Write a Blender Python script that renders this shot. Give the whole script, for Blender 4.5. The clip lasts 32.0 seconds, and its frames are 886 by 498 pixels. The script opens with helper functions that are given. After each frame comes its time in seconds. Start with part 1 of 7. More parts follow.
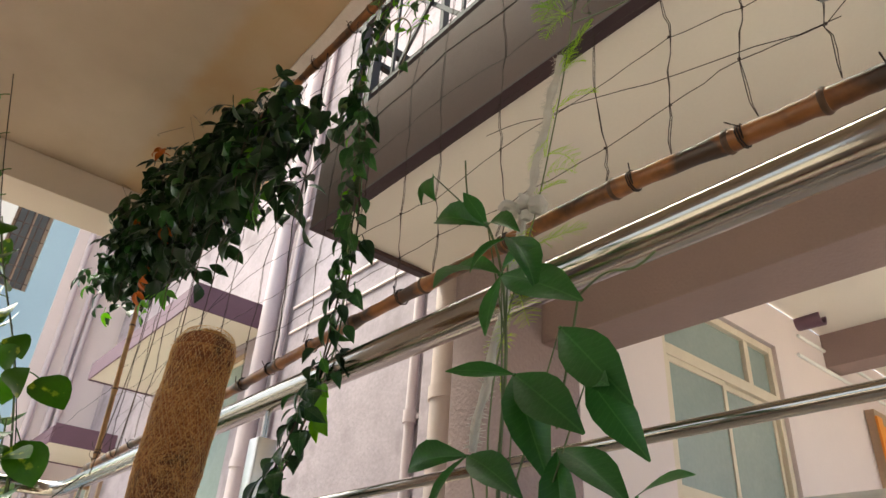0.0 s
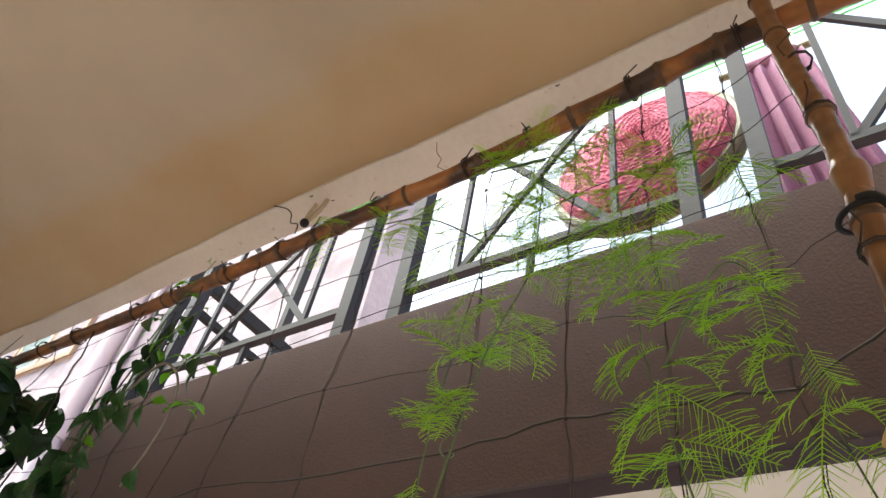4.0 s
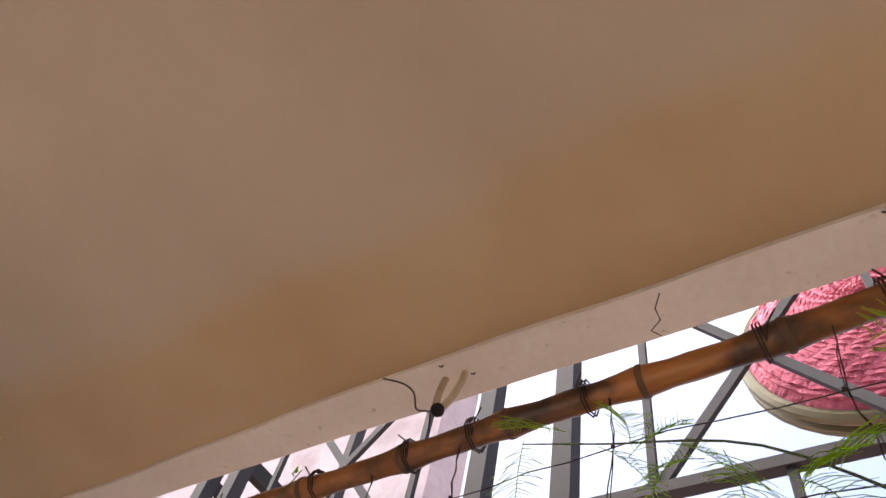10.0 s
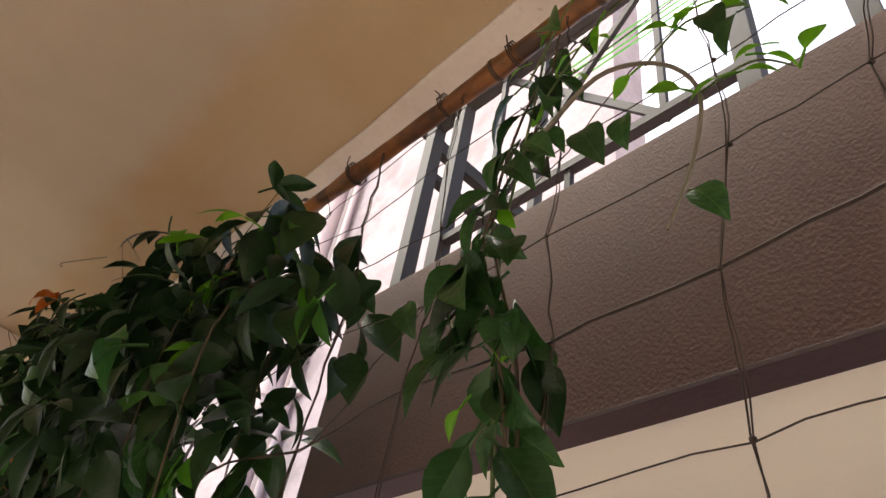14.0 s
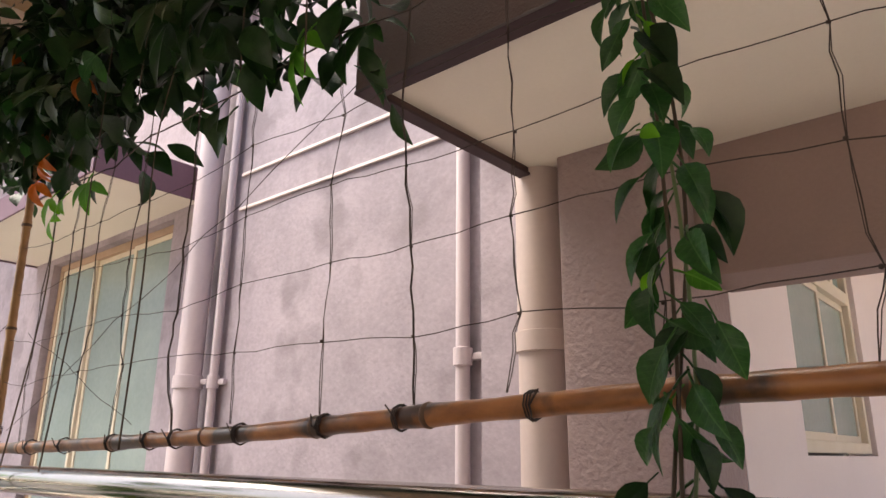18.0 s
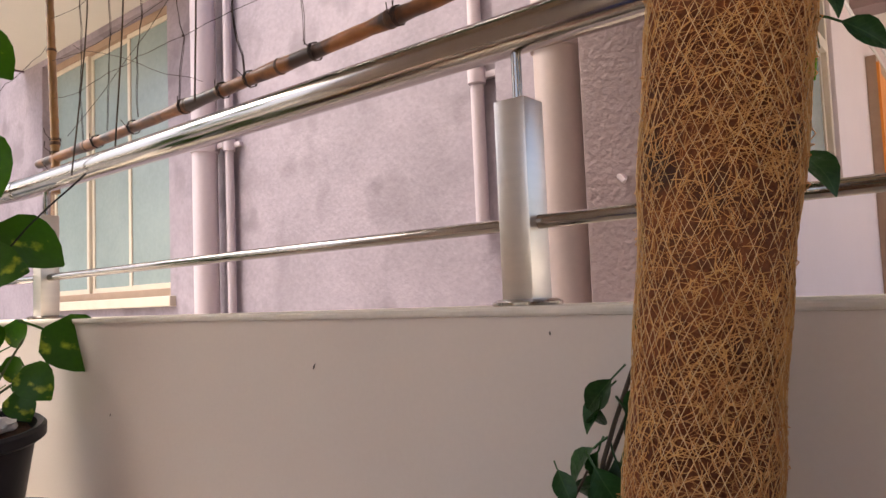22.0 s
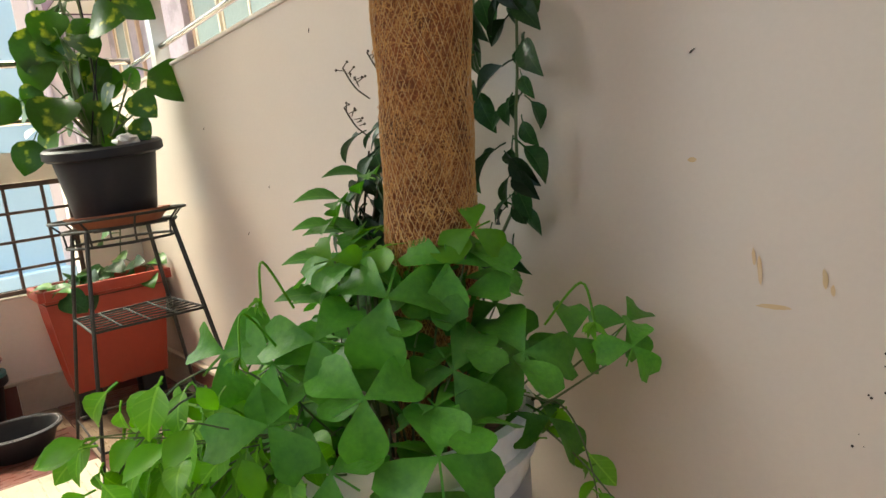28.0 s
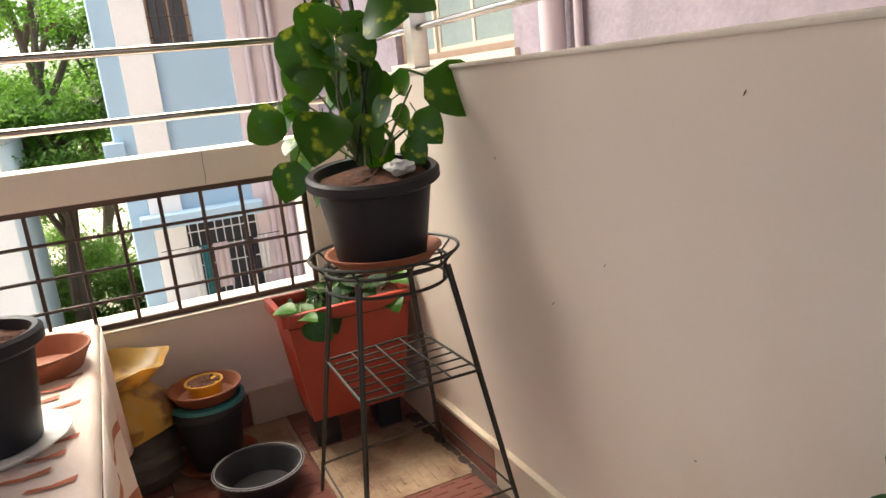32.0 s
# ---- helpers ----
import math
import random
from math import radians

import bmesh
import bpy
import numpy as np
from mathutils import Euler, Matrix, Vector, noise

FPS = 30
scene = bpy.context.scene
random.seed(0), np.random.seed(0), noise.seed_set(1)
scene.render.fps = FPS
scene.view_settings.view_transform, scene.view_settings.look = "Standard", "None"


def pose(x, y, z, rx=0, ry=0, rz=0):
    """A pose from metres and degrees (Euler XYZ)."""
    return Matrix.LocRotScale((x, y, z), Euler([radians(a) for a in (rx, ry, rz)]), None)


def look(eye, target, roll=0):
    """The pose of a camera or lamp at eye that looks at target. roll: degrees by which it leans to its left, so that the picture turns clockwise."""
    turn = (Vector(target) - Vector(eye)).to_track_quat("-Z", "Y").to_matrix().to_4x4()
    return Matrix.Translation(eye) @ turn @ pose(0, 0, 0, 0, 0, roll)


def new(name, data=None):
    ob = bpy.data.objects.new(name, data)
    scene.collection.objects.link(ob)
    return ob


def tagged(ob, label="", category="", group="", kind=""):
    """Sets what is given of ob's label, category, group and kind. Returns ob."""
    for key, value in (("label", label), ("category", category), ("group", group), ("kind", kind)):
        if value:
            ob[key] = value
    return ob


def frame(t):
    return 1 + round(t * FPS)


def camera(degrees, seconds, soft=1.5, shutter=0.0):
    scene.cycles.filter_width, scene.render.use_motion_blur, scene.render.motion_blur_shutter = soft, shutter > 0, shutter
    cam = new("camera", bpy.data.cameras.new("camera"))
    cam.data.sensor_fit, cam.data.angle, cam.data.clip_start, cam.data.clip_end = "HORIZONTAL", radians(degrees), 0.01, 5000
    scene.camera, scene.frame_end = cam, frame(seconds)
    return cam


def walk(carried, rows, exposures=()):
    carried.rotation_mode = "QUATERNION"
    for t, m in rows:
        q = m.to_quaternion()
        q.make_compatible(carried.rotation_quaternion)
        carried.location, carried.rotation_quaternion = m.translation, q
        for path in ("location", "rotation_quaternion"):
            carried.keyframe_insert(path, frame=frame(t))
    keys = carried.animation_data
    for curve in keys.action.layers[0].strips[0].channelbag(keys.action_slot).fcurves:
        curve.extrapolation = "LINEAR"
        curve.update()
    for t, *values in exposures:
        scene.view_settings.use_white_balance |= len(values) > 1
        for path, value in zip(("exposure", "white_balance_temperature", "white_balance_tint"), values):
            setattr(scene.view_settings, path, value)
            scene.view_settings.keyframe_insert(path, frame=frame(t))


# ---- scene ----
cam = camera(64.40, 32.0)
PATH = [
    (0, (3.488, -0.684, 0.973), (2.13, 0.39, 1.973), 3.9),
    (0.5, (3.5, -0.69, 1.011), (2.217, 0.383, 2.108), 4.3),
    (1, (3.502, -0.681, 1.051), (2.28, 0.377, 2.229), 5.2),
    (1.5, (3.465, -0.638, 1.128), (2.308, 0.404, 2.383), 6.3),
    (2, (3.43, -0.587, 1.253), (2.333, 0.438, 2.575), 7.5),
    (2.5, (3.415, -0.538, 1.402), (2.351, 0.479, 2.756), 8.6),
    (3, (3.382, -0.523, 1.578), (2.346, 0.497, 2.951), 9.8),
    (3.5, (3.357, -0.517, 1.709), (2.361, 0.527, 3.094), 10.5),
    (4, (3.361, -0.503, 1.874), (2.421, 0.567, 3.277), 12.0),
    (4.5, (3.384, -0.473, 1.985), (2.512, 0.629, 3.409), 13.1),
    (6.5, (3.389, -0.224, 2.238), (2.674, 0.917, 3.718), 13.6),
    (7, (3.360, -0.214, 2.277), (2.633, 0.887, 3.78), 14.7),
    (7.5, (3.293, -0.236, 2.292), (2.548, 0.795, 3.835), 16.0),
    (8, (3.207, -0.284, 2.297), (2.449, 0.698, 3.866), 16.0),
    (8.5, (3.134, -0.327, 2.299), (2.36, 0.597, 3.895), 16.3),
    (9, (3.043, -0.353, 2.289), (2.256, 0.501, 3.917), 17.5),
    (9.5, (2.964, -0.382, 2.278), (2.161, 0.439, 3.916), 17.3),
    (10, (2.886, -0.437, 2.266), (2.062, 0.346, 3.911), 17.8),
    (10.5, (2.802, -0.5, 2.241), (1.959, 0.26, 3.888), 17.4),
    (11, (2.737, -0.494, 2.193), (1.834, 0.247, 3.816), 17.4),
    (11.5, (2.684, -0.462, 2.112), (1.735, 0.29, 3.704), 16.4),
    (12, (2.633, -0.433, 2.058), (1.622, 0.328, 3.607), 16.0),
    (12.5, (2.555, -0.374, 2.0), (1.511, 0.414, 3.514), 14.7),
    (13, (2.495, -0.274, 1.996), (1.398, 0.549, 3.452), 13.3),
    (13.5, (2.491, -0.265, 1.982), (1.345, 0.597, 3.376), 12.7),
    (14, (2.474, -0.284, 1.938), (1.262, 0.629, 3.242), 11.1),
    (14.5, (2.444, -0.312, 1.894), (1.162, 0.664, 3.08), 11.1),
    (16.5, (2.312, -0.525, 1.71), (1.132, 0.825, 2.596), 3.1),
    (17, (2.313, -0.545, 1.666), (1.116, 0.855, 2.445), 2.2),
    (17.5, (2.341, -0.561, 1.629), (1.115, 0.872, 2.293), 1.3),
    (18, (2.407, -0.594, 1.6), (1.153, 0.862, 2.156), 0.5),
    (18.5, (2.466, -0.632, 1.582), (1.18, 0.83, 2.04), -0.2),
    (19, (2.513, -0.658, 1.555), (1.193, 0.798, 1.931), -0.8),
    (19.5, (2.547, -0.676, 1.512), (1.197, 0.767, 1.818), -1.4),
    (20, (2.561, -0.705, 1.454), (1.171, 0.712, 1.692), -2.1),
    (20.5, (2.548, -0.715, 1.398), (1.128, 0.684, 1.568), -2.6),
    (21, (2.502, -0.726, 1.337), (1.073, 0.669, 1.45), -3.1),
    (21.5, (2.459, -0.719, 1.162), (1.040, 0.665, 1.424), -0.18),
    (22, (2.356, -0.778, 1.136), (1.108, 0.779, 1.272), -2.32),
    (22.5, (2.273, -0.801, 1.142), (1.160, 0.861, 1.142), -3.68),
    (23, (2.202, -0.833, 1.104), (1.244, 0.920, 1.018), -4.10),
    (23.5, (2.169, -0.844, 1.046), (1.304, 0.952, 0.890), -4.55),
    (24, (2.203, -0.826, 0.996), (1.384, 0.988, 0.798), -4.84),
    (24.5, (2.264, -0.791, 0.951), (1.419, 1.009, 0.735), -5.41),
    (25, (2.352, -0.742, 0.910), (1.460, 1.038, 0.714), -5.64),
    (25.5, (2.414, -0.709, 0.892), (1.455, 1.030, 0.658), -6.71),
    (26, (2.489, -0.688, 0.867), (1.332, 0.923, 0.613), -7.82),
    (26.5, (2.551, -0.716, 0.814), (1.281, 0.812, 0.586), -7.27),
    (28.5, (2.848, -0.723, 0.753), (1.193, 0.355, 0.438), -7.30),
    (29, (2.919, -0.759, 0.742), (1.230, 0.255, 0.401), -6.38),
    (29.5, (2.948, -0.801, 0.773), (1.249, 0.177, 0.378), -6.03),
    (30, (2.849, -0.815, 0.812), (1.128, 0.107, 0.376), -6.40),
    (30.5, (2.670, -0.859, 0.854), (0.940, 0.043, 0.410), -6.14),
    (31, (2.483, -0.844, 0.910), (0.745, 0.031, 0.447), -5.96),
    (31.5, (2.310, -0.860, 1.008), (0.566, -0.010, 0.523), -6.69),
    (32, (2.154, -0.797, 1.092), (0.388, 0.012, 0.618), -5.84),
]
EXPOSURES = [(0, 1.8, 6850, -3), (1, 2.15, 6325, -1), (3, 2.17, 5575, 2), (4, 2.05, 6268, 0), (7, 1.7, 6475, 18), (9, 1.6, 6639, 13), (11, 2.07, 6474, 12), (12, 1.5, 6500, 15), (13, 1.6, 6356, 9), (14, 2.0, 6926, 6), (17, 1.55, 7021, 8), (19, 1.8, 6772, 9), (20, 1.9, 7009, 11), (22, 1.78, 6868, 12), (23, 1.9, 6807, 6), (24, 2.58, 6050, 4), (25, 2.72, 6310, -3), (26, 2.35, 6400, 1), (29, 2.53, 7250, -7), (30, 2.52, 6822, -4), (31, 2.05, 6916, 6), (32, 2.03, 6934, 5)]
walk(cam, [(t, look(e, g, r)) for t, e, g, r in PATH], EXPOSURES)

# ---- sky and sun ----
world = bpy.data.worlds.new("sky")
scene.world = world
world.use_nodes = True
wt = world.node_tree
sky = wt.nodes.new("ShaderNodeTexSky")
sky.sky_type = 'NISHITA'
sky.sun_disc = False
sky.sun_elevation = radians(67)
sky.sun_rotation = radians(250)
sky.air_density = 0.7
sky.dust_density = 6.0
sky.ozone_density = 0.6
wt.links.new(sky.outputs[0], wt.nodes["Background"].inputs[0])
wt.nodes["Background"].inputs[1].default_value = 0.15
sun = new("sun", bpy.data.lights.new("sun", 'SUN'))
sun.data.energy = 4.0
sun.data.angle = radians(70)
sun.data.color = (1.0, 0.95, 0.88)
sun.matrix_world = look((-5.5, -1.8, 12), (0, 0, 0))


# ---- materials ----
def surf(name, col, col2=None, rough=0.7, metal=0.0, scale=6.0, fine=60.0, amount=0.5, bump=0.15, bump_scale=None,
         spread=0.0, translucent=0.0, coat=0.0, vein=0.0, stain=None, stain_scale=2.0, stain_low=0.55, stain_high=0.7, stretch=(1, 1, 1)):
    """A base colour that wanders between two tones at a broad and a fine scale, with relief, and optional stains."""
    m = bpy.data.materials.new(name)
    m.use_nodes = True
    t = m.node_tree
    p = t.nodes["Principled BSDF"]
    col2 = col2 or tuple(c * 0.8 for c in col)
    co = t.nodes.new("ShaderNodeTexCoord")
    mp = t.nodes.new("ShaderNodeMapping")
    mp.inputs["Scale"].default_value = stretch
    t.links.new(co.outputs["Object"], mp.inputs[0])
    broad, grain = t.nodes.new("ShaderNodeTexNoise"), t.nodes.new("ShaderNodeTexNoise")
    for n, s in ((broad, scale), (grain, fine)):
        n.inputs["Scale"].default_value = s
        n.inputs["Detail"].default_value = 5
        t.links.new(mp.outputs[0], n.inputs["Vector"])
    add = t.nodes.new("ShaderNodeMix")
    add.data_type = 'FLOAT'
    add.inputs[0].default_value = 0.4
    t.links.new(broad.outputs["Fac"], add.inputs[2])
    t.links.new(grain.outputs["Fac"], add.inputs[3])
    ramp = t.nodes.new("ShaderNodeMapRange")
    ramp.inputs[1].default_value, ramp.inputs[2].default_value = 0.5 - 0.25 / max(amount, 0.05) * 0.5, 0.5 + 0.25 / max(amount, 0.05) * 0.5
    t.links.new(add.outputs[0], ramp.inputs[0])
    mix = t.nodes.new("ShaderNodeMix")
    mix.data_type = 'RGBA'
    mix.inputs[6].default_value, mix.inputs[7].default_value = (*col, 1), (*col2, 1)
    t.links.new(ramp.outputs[0], mix.inputs[0])
    out = mix.outputs[2]
    if stain:
        sn = t.nodes.new("ShaderNodeTexNoise")
        sn.inputs["Scale"].default_value = stain_scale
        sn.inputs["Detail"].default_value = 6
        t.links.new(co.outputs["Object"], sn.inputs["Vector"])
        sr = t.nodes.new("ShaderNodeMapRange")
        sr.inputs[1].default_value, sr.inputs[2].default_value = stain_low, stain_high
        t.links.new(sn.outputs["Fac"], sr.inputs[0])
        sm = t.nodes.new("ShaderNodeMix")
        sm.data_type = 'RGBA'
        sm.inputs[7].default_value = (*stain, 1)
        t.links.new(sr.outputs[0], sm.inputs[0])
        t.links.new(out, sm.inputs[6])
        out = sm.outputs[2]
    if vein:
        sx = t.nodes.new("ShaderNodeSeparateXYZ")
        t.links.new(co.outputs["Object"], sx.inputs[0])

        def calc(op, a, b=0.0, c=0.0):
            n = t.nodes.new("ShaderNodeMath")
            n.operation = op
            for k, v in enumerate((a, b, c)):
                if isinstance(v, float):
                    n.inputs[k].default_value = v
                else:
                    t.links.new(v, n.inputs[k])
            return n.outputs[0]
        ax = calc('ABSOLUTE', sx.outputs[0])
        rib = calc('LESS_THAN', ax, 0.0009)
        wave = calc('SINE', calc('MULTIPLY', calc('SUBTRACT', sx.outputs[1], calc('MULTIPLY', ax, 0.8)), 700.0))
        fac = calc('MAXIMUM', calc('MULTIPLY', rib, 1.0), calc('MULTIPLY', calc('GREATER_THAN', wave, 0.9), 0.35))
        vm = t.nodes.new("ShaderNodeMix")
        vm.data_type = 'RGBA'
        vm.inputs[7].default_value = (min(1, col[0] * 2.6 + vein), min(1, col[1] * 1.9 + vein), min(1, col[2] * 2.2 + vein), 1)
        t.links.new(calc('MULTIPLY', fac, 0.28), vm.inputs[0])
        t.links.new(out, vm.inputs[6])
        out = vm.outputs[2]
    if spread:
        info = t.nodes.new("ShaderNodeObjectInfo")
        hs = t.nodes.new("ShaderNodeHueSaturation")
        mr = t.nodes.new("ShaderNodeMapRange")
        mr.inputs[3].default_value, mr.inputs[4].default_value = 1 - spread, 1 + spread
        t.links.new(info.outputs["Random"], mr.inputs[0])
        t.links.new(mr.outputs[0], hs.inputs["Value"])
        t.links.new(out, hs.inputs["Color"])
        out = hs.outputs[0]
    t.links.new(out, p.inputs["Base Color"])
    p.inputs["Roughness"].default_value = rough
    p.inputs["Metallic"].default_value = metal
    if coat:
        p.inputs["Coat Weight"].default_value = coat
        p.inputs["Coat Roughness"].default_value = 0.15
    if bump:
        b = t.nodes.new("ShaderNodeBump")
        b.inputs["Strength"].default_value = bump
        b.inputs["Distance"].default_value = 0.004 if bump < 0.6 or not bump_scale else 0.009
        g = grain
        if bump_scale:
            g = t.nodes.new("ShaderNodeTexNoise")
            g.inputs["Scale"].default_value = bump_scale
            g.inputs["Detail"].default_value = 4
            t.links.new(mp.outputs[0], g.inputs["Vector"])
        t.links.new(g.outputs["Fac"], b.inputs["Height"])
        t.links.new(b.outputs[0], p.inputs["Normal"])
    if translucent:
        p.inputs["Specular IOR Level"].default_value = 0.28
        tr = t.nodes.new("ShaderNodeBsdfTranslucent")
        bright = t.nodes.new("ShaderNodeHueSaturation")
        bright.inputs["Value"].default_value = 2.2
        bright.inputs["Saturation"].default_value = 1.1
        t.links.new(out, bright.inputs["Color"])
        t.links.new(bright.outputs[0], tr.inputs[0])
        ms = t.nodes.new("ShaderNodeMixShader")
        ms.inputs[0].default_value = translucent
        t.links.new(p.outputs[0], ms.inputs[1])
        t.links.new(tr.outputs[0], ms.inputs[2])
        t.links.new(ms.outputs[0], t.nodes["Material Output"].inputs[0])
    return m


M_WALL = surf("cream_paint", (0.66, 0.57, 0.49), (0.60, 0.51, 0.44), 0.75, scale=3, fine=120, amount=0.35, bump=0.08, stain=(0.50, 0.41, 0.33), stain_scale=1.1, stain_low=0.56, stain_high=0.85)
M_WALLTOP = surf("cream_cement", (0.70, 0.64, 0.56), (0.55, 0.48, 0.40), 0.8, scale=9, fine=90, bump=0.2)


def ceiling_tone():
    """Greyish cream, mixed towards ochre in a wavering band along the slab's edge."""
    m = bpy.data.materials.new("ceiling_tone")
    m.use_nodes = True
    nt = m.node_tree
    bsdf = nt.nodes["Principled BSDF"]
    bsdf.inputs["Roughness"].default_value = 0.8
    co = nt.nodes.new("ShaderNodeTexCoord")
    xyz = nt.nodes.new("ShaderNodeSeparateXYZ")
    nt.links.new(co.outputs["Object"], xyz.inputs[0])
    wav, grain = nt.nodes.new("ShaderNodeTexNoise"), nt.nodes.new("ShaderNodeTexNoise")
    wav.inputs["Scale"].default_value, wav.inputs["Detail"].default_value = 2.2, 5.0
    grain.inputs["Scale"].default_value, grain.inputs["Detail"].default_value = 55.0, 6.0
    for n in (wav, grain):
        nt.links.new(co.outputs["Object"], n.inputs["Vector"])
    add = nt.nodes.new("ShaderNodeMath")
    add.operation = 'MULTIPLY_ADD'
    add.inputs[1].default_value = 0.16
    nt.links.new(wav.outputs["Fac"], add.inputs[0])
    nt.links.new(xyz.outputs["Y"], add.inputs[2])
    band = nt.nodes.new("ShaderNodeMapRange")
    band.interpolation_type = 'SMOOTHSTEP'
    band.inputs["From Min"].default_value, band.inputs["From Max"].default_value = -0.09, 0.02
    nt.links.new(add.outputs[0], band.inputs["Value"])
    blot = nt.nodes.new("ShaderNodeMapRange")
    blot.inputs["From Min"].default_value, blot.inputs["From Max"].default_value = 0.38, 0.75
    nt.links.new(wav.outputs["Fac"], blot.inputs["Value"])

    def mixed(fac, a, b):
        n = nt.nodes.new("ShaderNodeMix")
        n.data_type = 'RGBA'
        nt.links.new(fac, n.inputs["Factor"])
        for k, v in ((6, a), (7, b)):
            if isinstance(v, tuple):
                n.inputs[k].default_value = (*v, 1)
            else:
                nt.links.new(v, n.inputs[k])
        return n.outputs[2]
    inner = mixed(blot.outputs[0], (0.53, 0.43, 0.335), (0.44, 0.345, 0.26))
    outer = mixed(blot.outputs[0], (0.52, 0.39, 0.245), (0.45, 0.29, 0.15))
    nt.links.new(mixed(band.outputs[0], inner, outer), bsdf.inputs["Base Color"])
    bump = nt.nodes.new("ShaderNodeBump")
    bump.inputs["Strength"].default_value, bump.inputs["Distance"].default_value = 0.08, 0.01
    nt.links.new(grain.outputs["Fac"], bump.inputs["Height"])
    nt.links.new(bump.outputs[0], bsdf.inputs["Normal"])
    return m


M_CEIL = ceiling_tone()
M_DRIP = surf("slab_edge_paint", (0.74, 0.68, 0.62), (0.60, 0.53, 0.47), 0.85, scale=7, fine=80, bump=0.2, stain=(0.4, 0.34, 0.28), stain_scale=48, stain_low=0.68, stain_high=0.76)
M_TILE_A = surf("beige_tile", (0.64, 0.56, 0.45), (0.54, 0.45, 0.34), 0.30, scale=9, fine=70, bump=0.1, spread=0.06, stain=(0.32, 0.23, 0.16), stain_scale=5, stain_low=0.58, stain_high=0.8)
M_TILE_B = surf("maroon_tile", (0.23, 0.088, 0.07), (0.17, 0.065, 0.05), 0.30, scale=9, fine=70, bump=0.1, spread=0.06, stain=(0.15, 0.07, 0.05), stain_scale=5, stain_low=0.58, stain_high=0.8)
M_GROUT = surf("dark_grout", (0.10, 0.07, 0.05), None, 0.9)
M_STEEL = surf("polished_steel", (0.42, 0.385, 0.35), (0.37, 0.34, 0.31), 0.16, 1.0, scale=20, fine=200, bump=0.02, stain=(0.42, 0.36, 0.30), stain_scale=14, stain_low=0.62, stain_high=0.8)
M_STEEL_B = surf("brushed_steel", (0.66, 0.62, 0.58), (0.58, 0.55, 0.51), 0.3, 1.0, scale=15, fine=240, bump=0.04, stretch=(1, 1, 6))
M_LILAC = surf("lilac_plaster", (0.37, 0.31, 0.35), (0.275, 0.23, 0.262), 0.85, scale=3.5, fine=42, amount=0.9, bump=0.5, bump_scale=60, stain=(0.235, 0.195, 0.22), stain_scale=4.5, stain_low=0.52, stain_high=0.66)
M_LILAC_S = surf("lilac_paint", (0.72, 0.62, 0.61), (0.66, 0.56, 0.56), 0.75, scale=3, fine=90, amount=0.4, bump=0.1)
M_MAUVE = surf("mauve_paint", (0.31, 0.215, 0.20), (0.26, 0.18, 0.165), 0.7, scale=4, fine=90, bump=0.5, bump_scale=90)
# mauve darkened in its base colour, since the fascia stands against the light
M_FASCIA_SHADE = surf("fascia_shade", (0.092, 0.054, 0.048), (0.07, 0.041, 0.038), 0.7, scale=4, fine=90, bump=0.35, bump_scale=170)
M_FASCIA_SHADE.node_tree.nodes["Principled BSDF"].inputs["Specular IOR Level"].default_value = 0.15
M_COLUMN = surf("column_paint", (0.30, 0.22, 0.22), (0.25, 0.18, 0.18), 0.8, scale=4, fine=70, amount=0.6, bump=0.7, bump_scale=60)
M_PLUM = surf("plum_trim", (0.15, 0.08, 0.115), (0.12, 0.062, 0.09), 0.6, scale=5, fine=80, bump=0.15)
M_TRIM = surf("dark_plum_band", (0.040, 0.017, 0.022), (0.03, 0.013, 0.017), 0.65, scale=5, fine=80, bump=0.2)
M_SOFFIT = surf("cream_soffit", (0.76, 0.70, 0.63), (0.70, 0.64, 0.57), 0.8, scale=3, fine=90, bump=0.08)
M_PIPE = surf("lilac_pipe", (0.56, 0.47, 0.50), (0.49, 0.41, 0.44), 0.45, scale=5, fine=60, bump=0.05)
M_CREAM_PIPE = surf("cream_pipe", (0.52, 0.42, 0.39), (0.45, 0.36, 0.34), 0.45, scale=5, fine=60, bump=0.05)
M_WINFRAME = surf("cream_window_frame", (0.66, 0.58, 0.47), (0.58, 0.49, 0.38), 0.45, scale=12, fine=90, bump=0.05)
M_WINWOOD = surf("tan_window_frame", (0.42, 0.29, 0.20), (0.34, 0.22, 0.15), 0.5, scale=12, fine=90, bump=0.1)
M_PANE = surf("frosted_pane", (0.30, 0.36, 0.34), (0.22, 0.27, 0.26), 0.22, scale=3, fine=40, bump=0.3, bump_scale=25)
M_BAMBOO = surf("bamboo", (0.40, 0.155, 0.043), (0.16, 0.058, 0.018), 0.4, scale=9, fine=60, amount=1.0, bump=0.15, stretch=(0.35, 1, 1), stain=(0.055, 0.026, 0.015), stain_scale=8, stain_low=0.47, stain_high=0.58)
# front parapet, set paler than the side parapet's cream
M_FRONT = surf("pale_front_wall", (0.82, 0.76, 0.68), (0.74, 0.67, 0.58), 0.75, scale=4, fine=100, amount=0.4, bump=0.08, stain=(0.62, 0.50, 0.38), stain_scale=3, stain_low=0.62, stain_high=0.85)
M_TILE_D = surf("dirty_tile", (0.40, 0.30, 0.20), (0.26, 0.17, 0.11), 0.4, scale=7, fine=60, amount=0.9, bump=0.15, stain=(0.15, 0.085, 0.055), stain_scale=6, stain_low=0.5, stain_high=0.66)
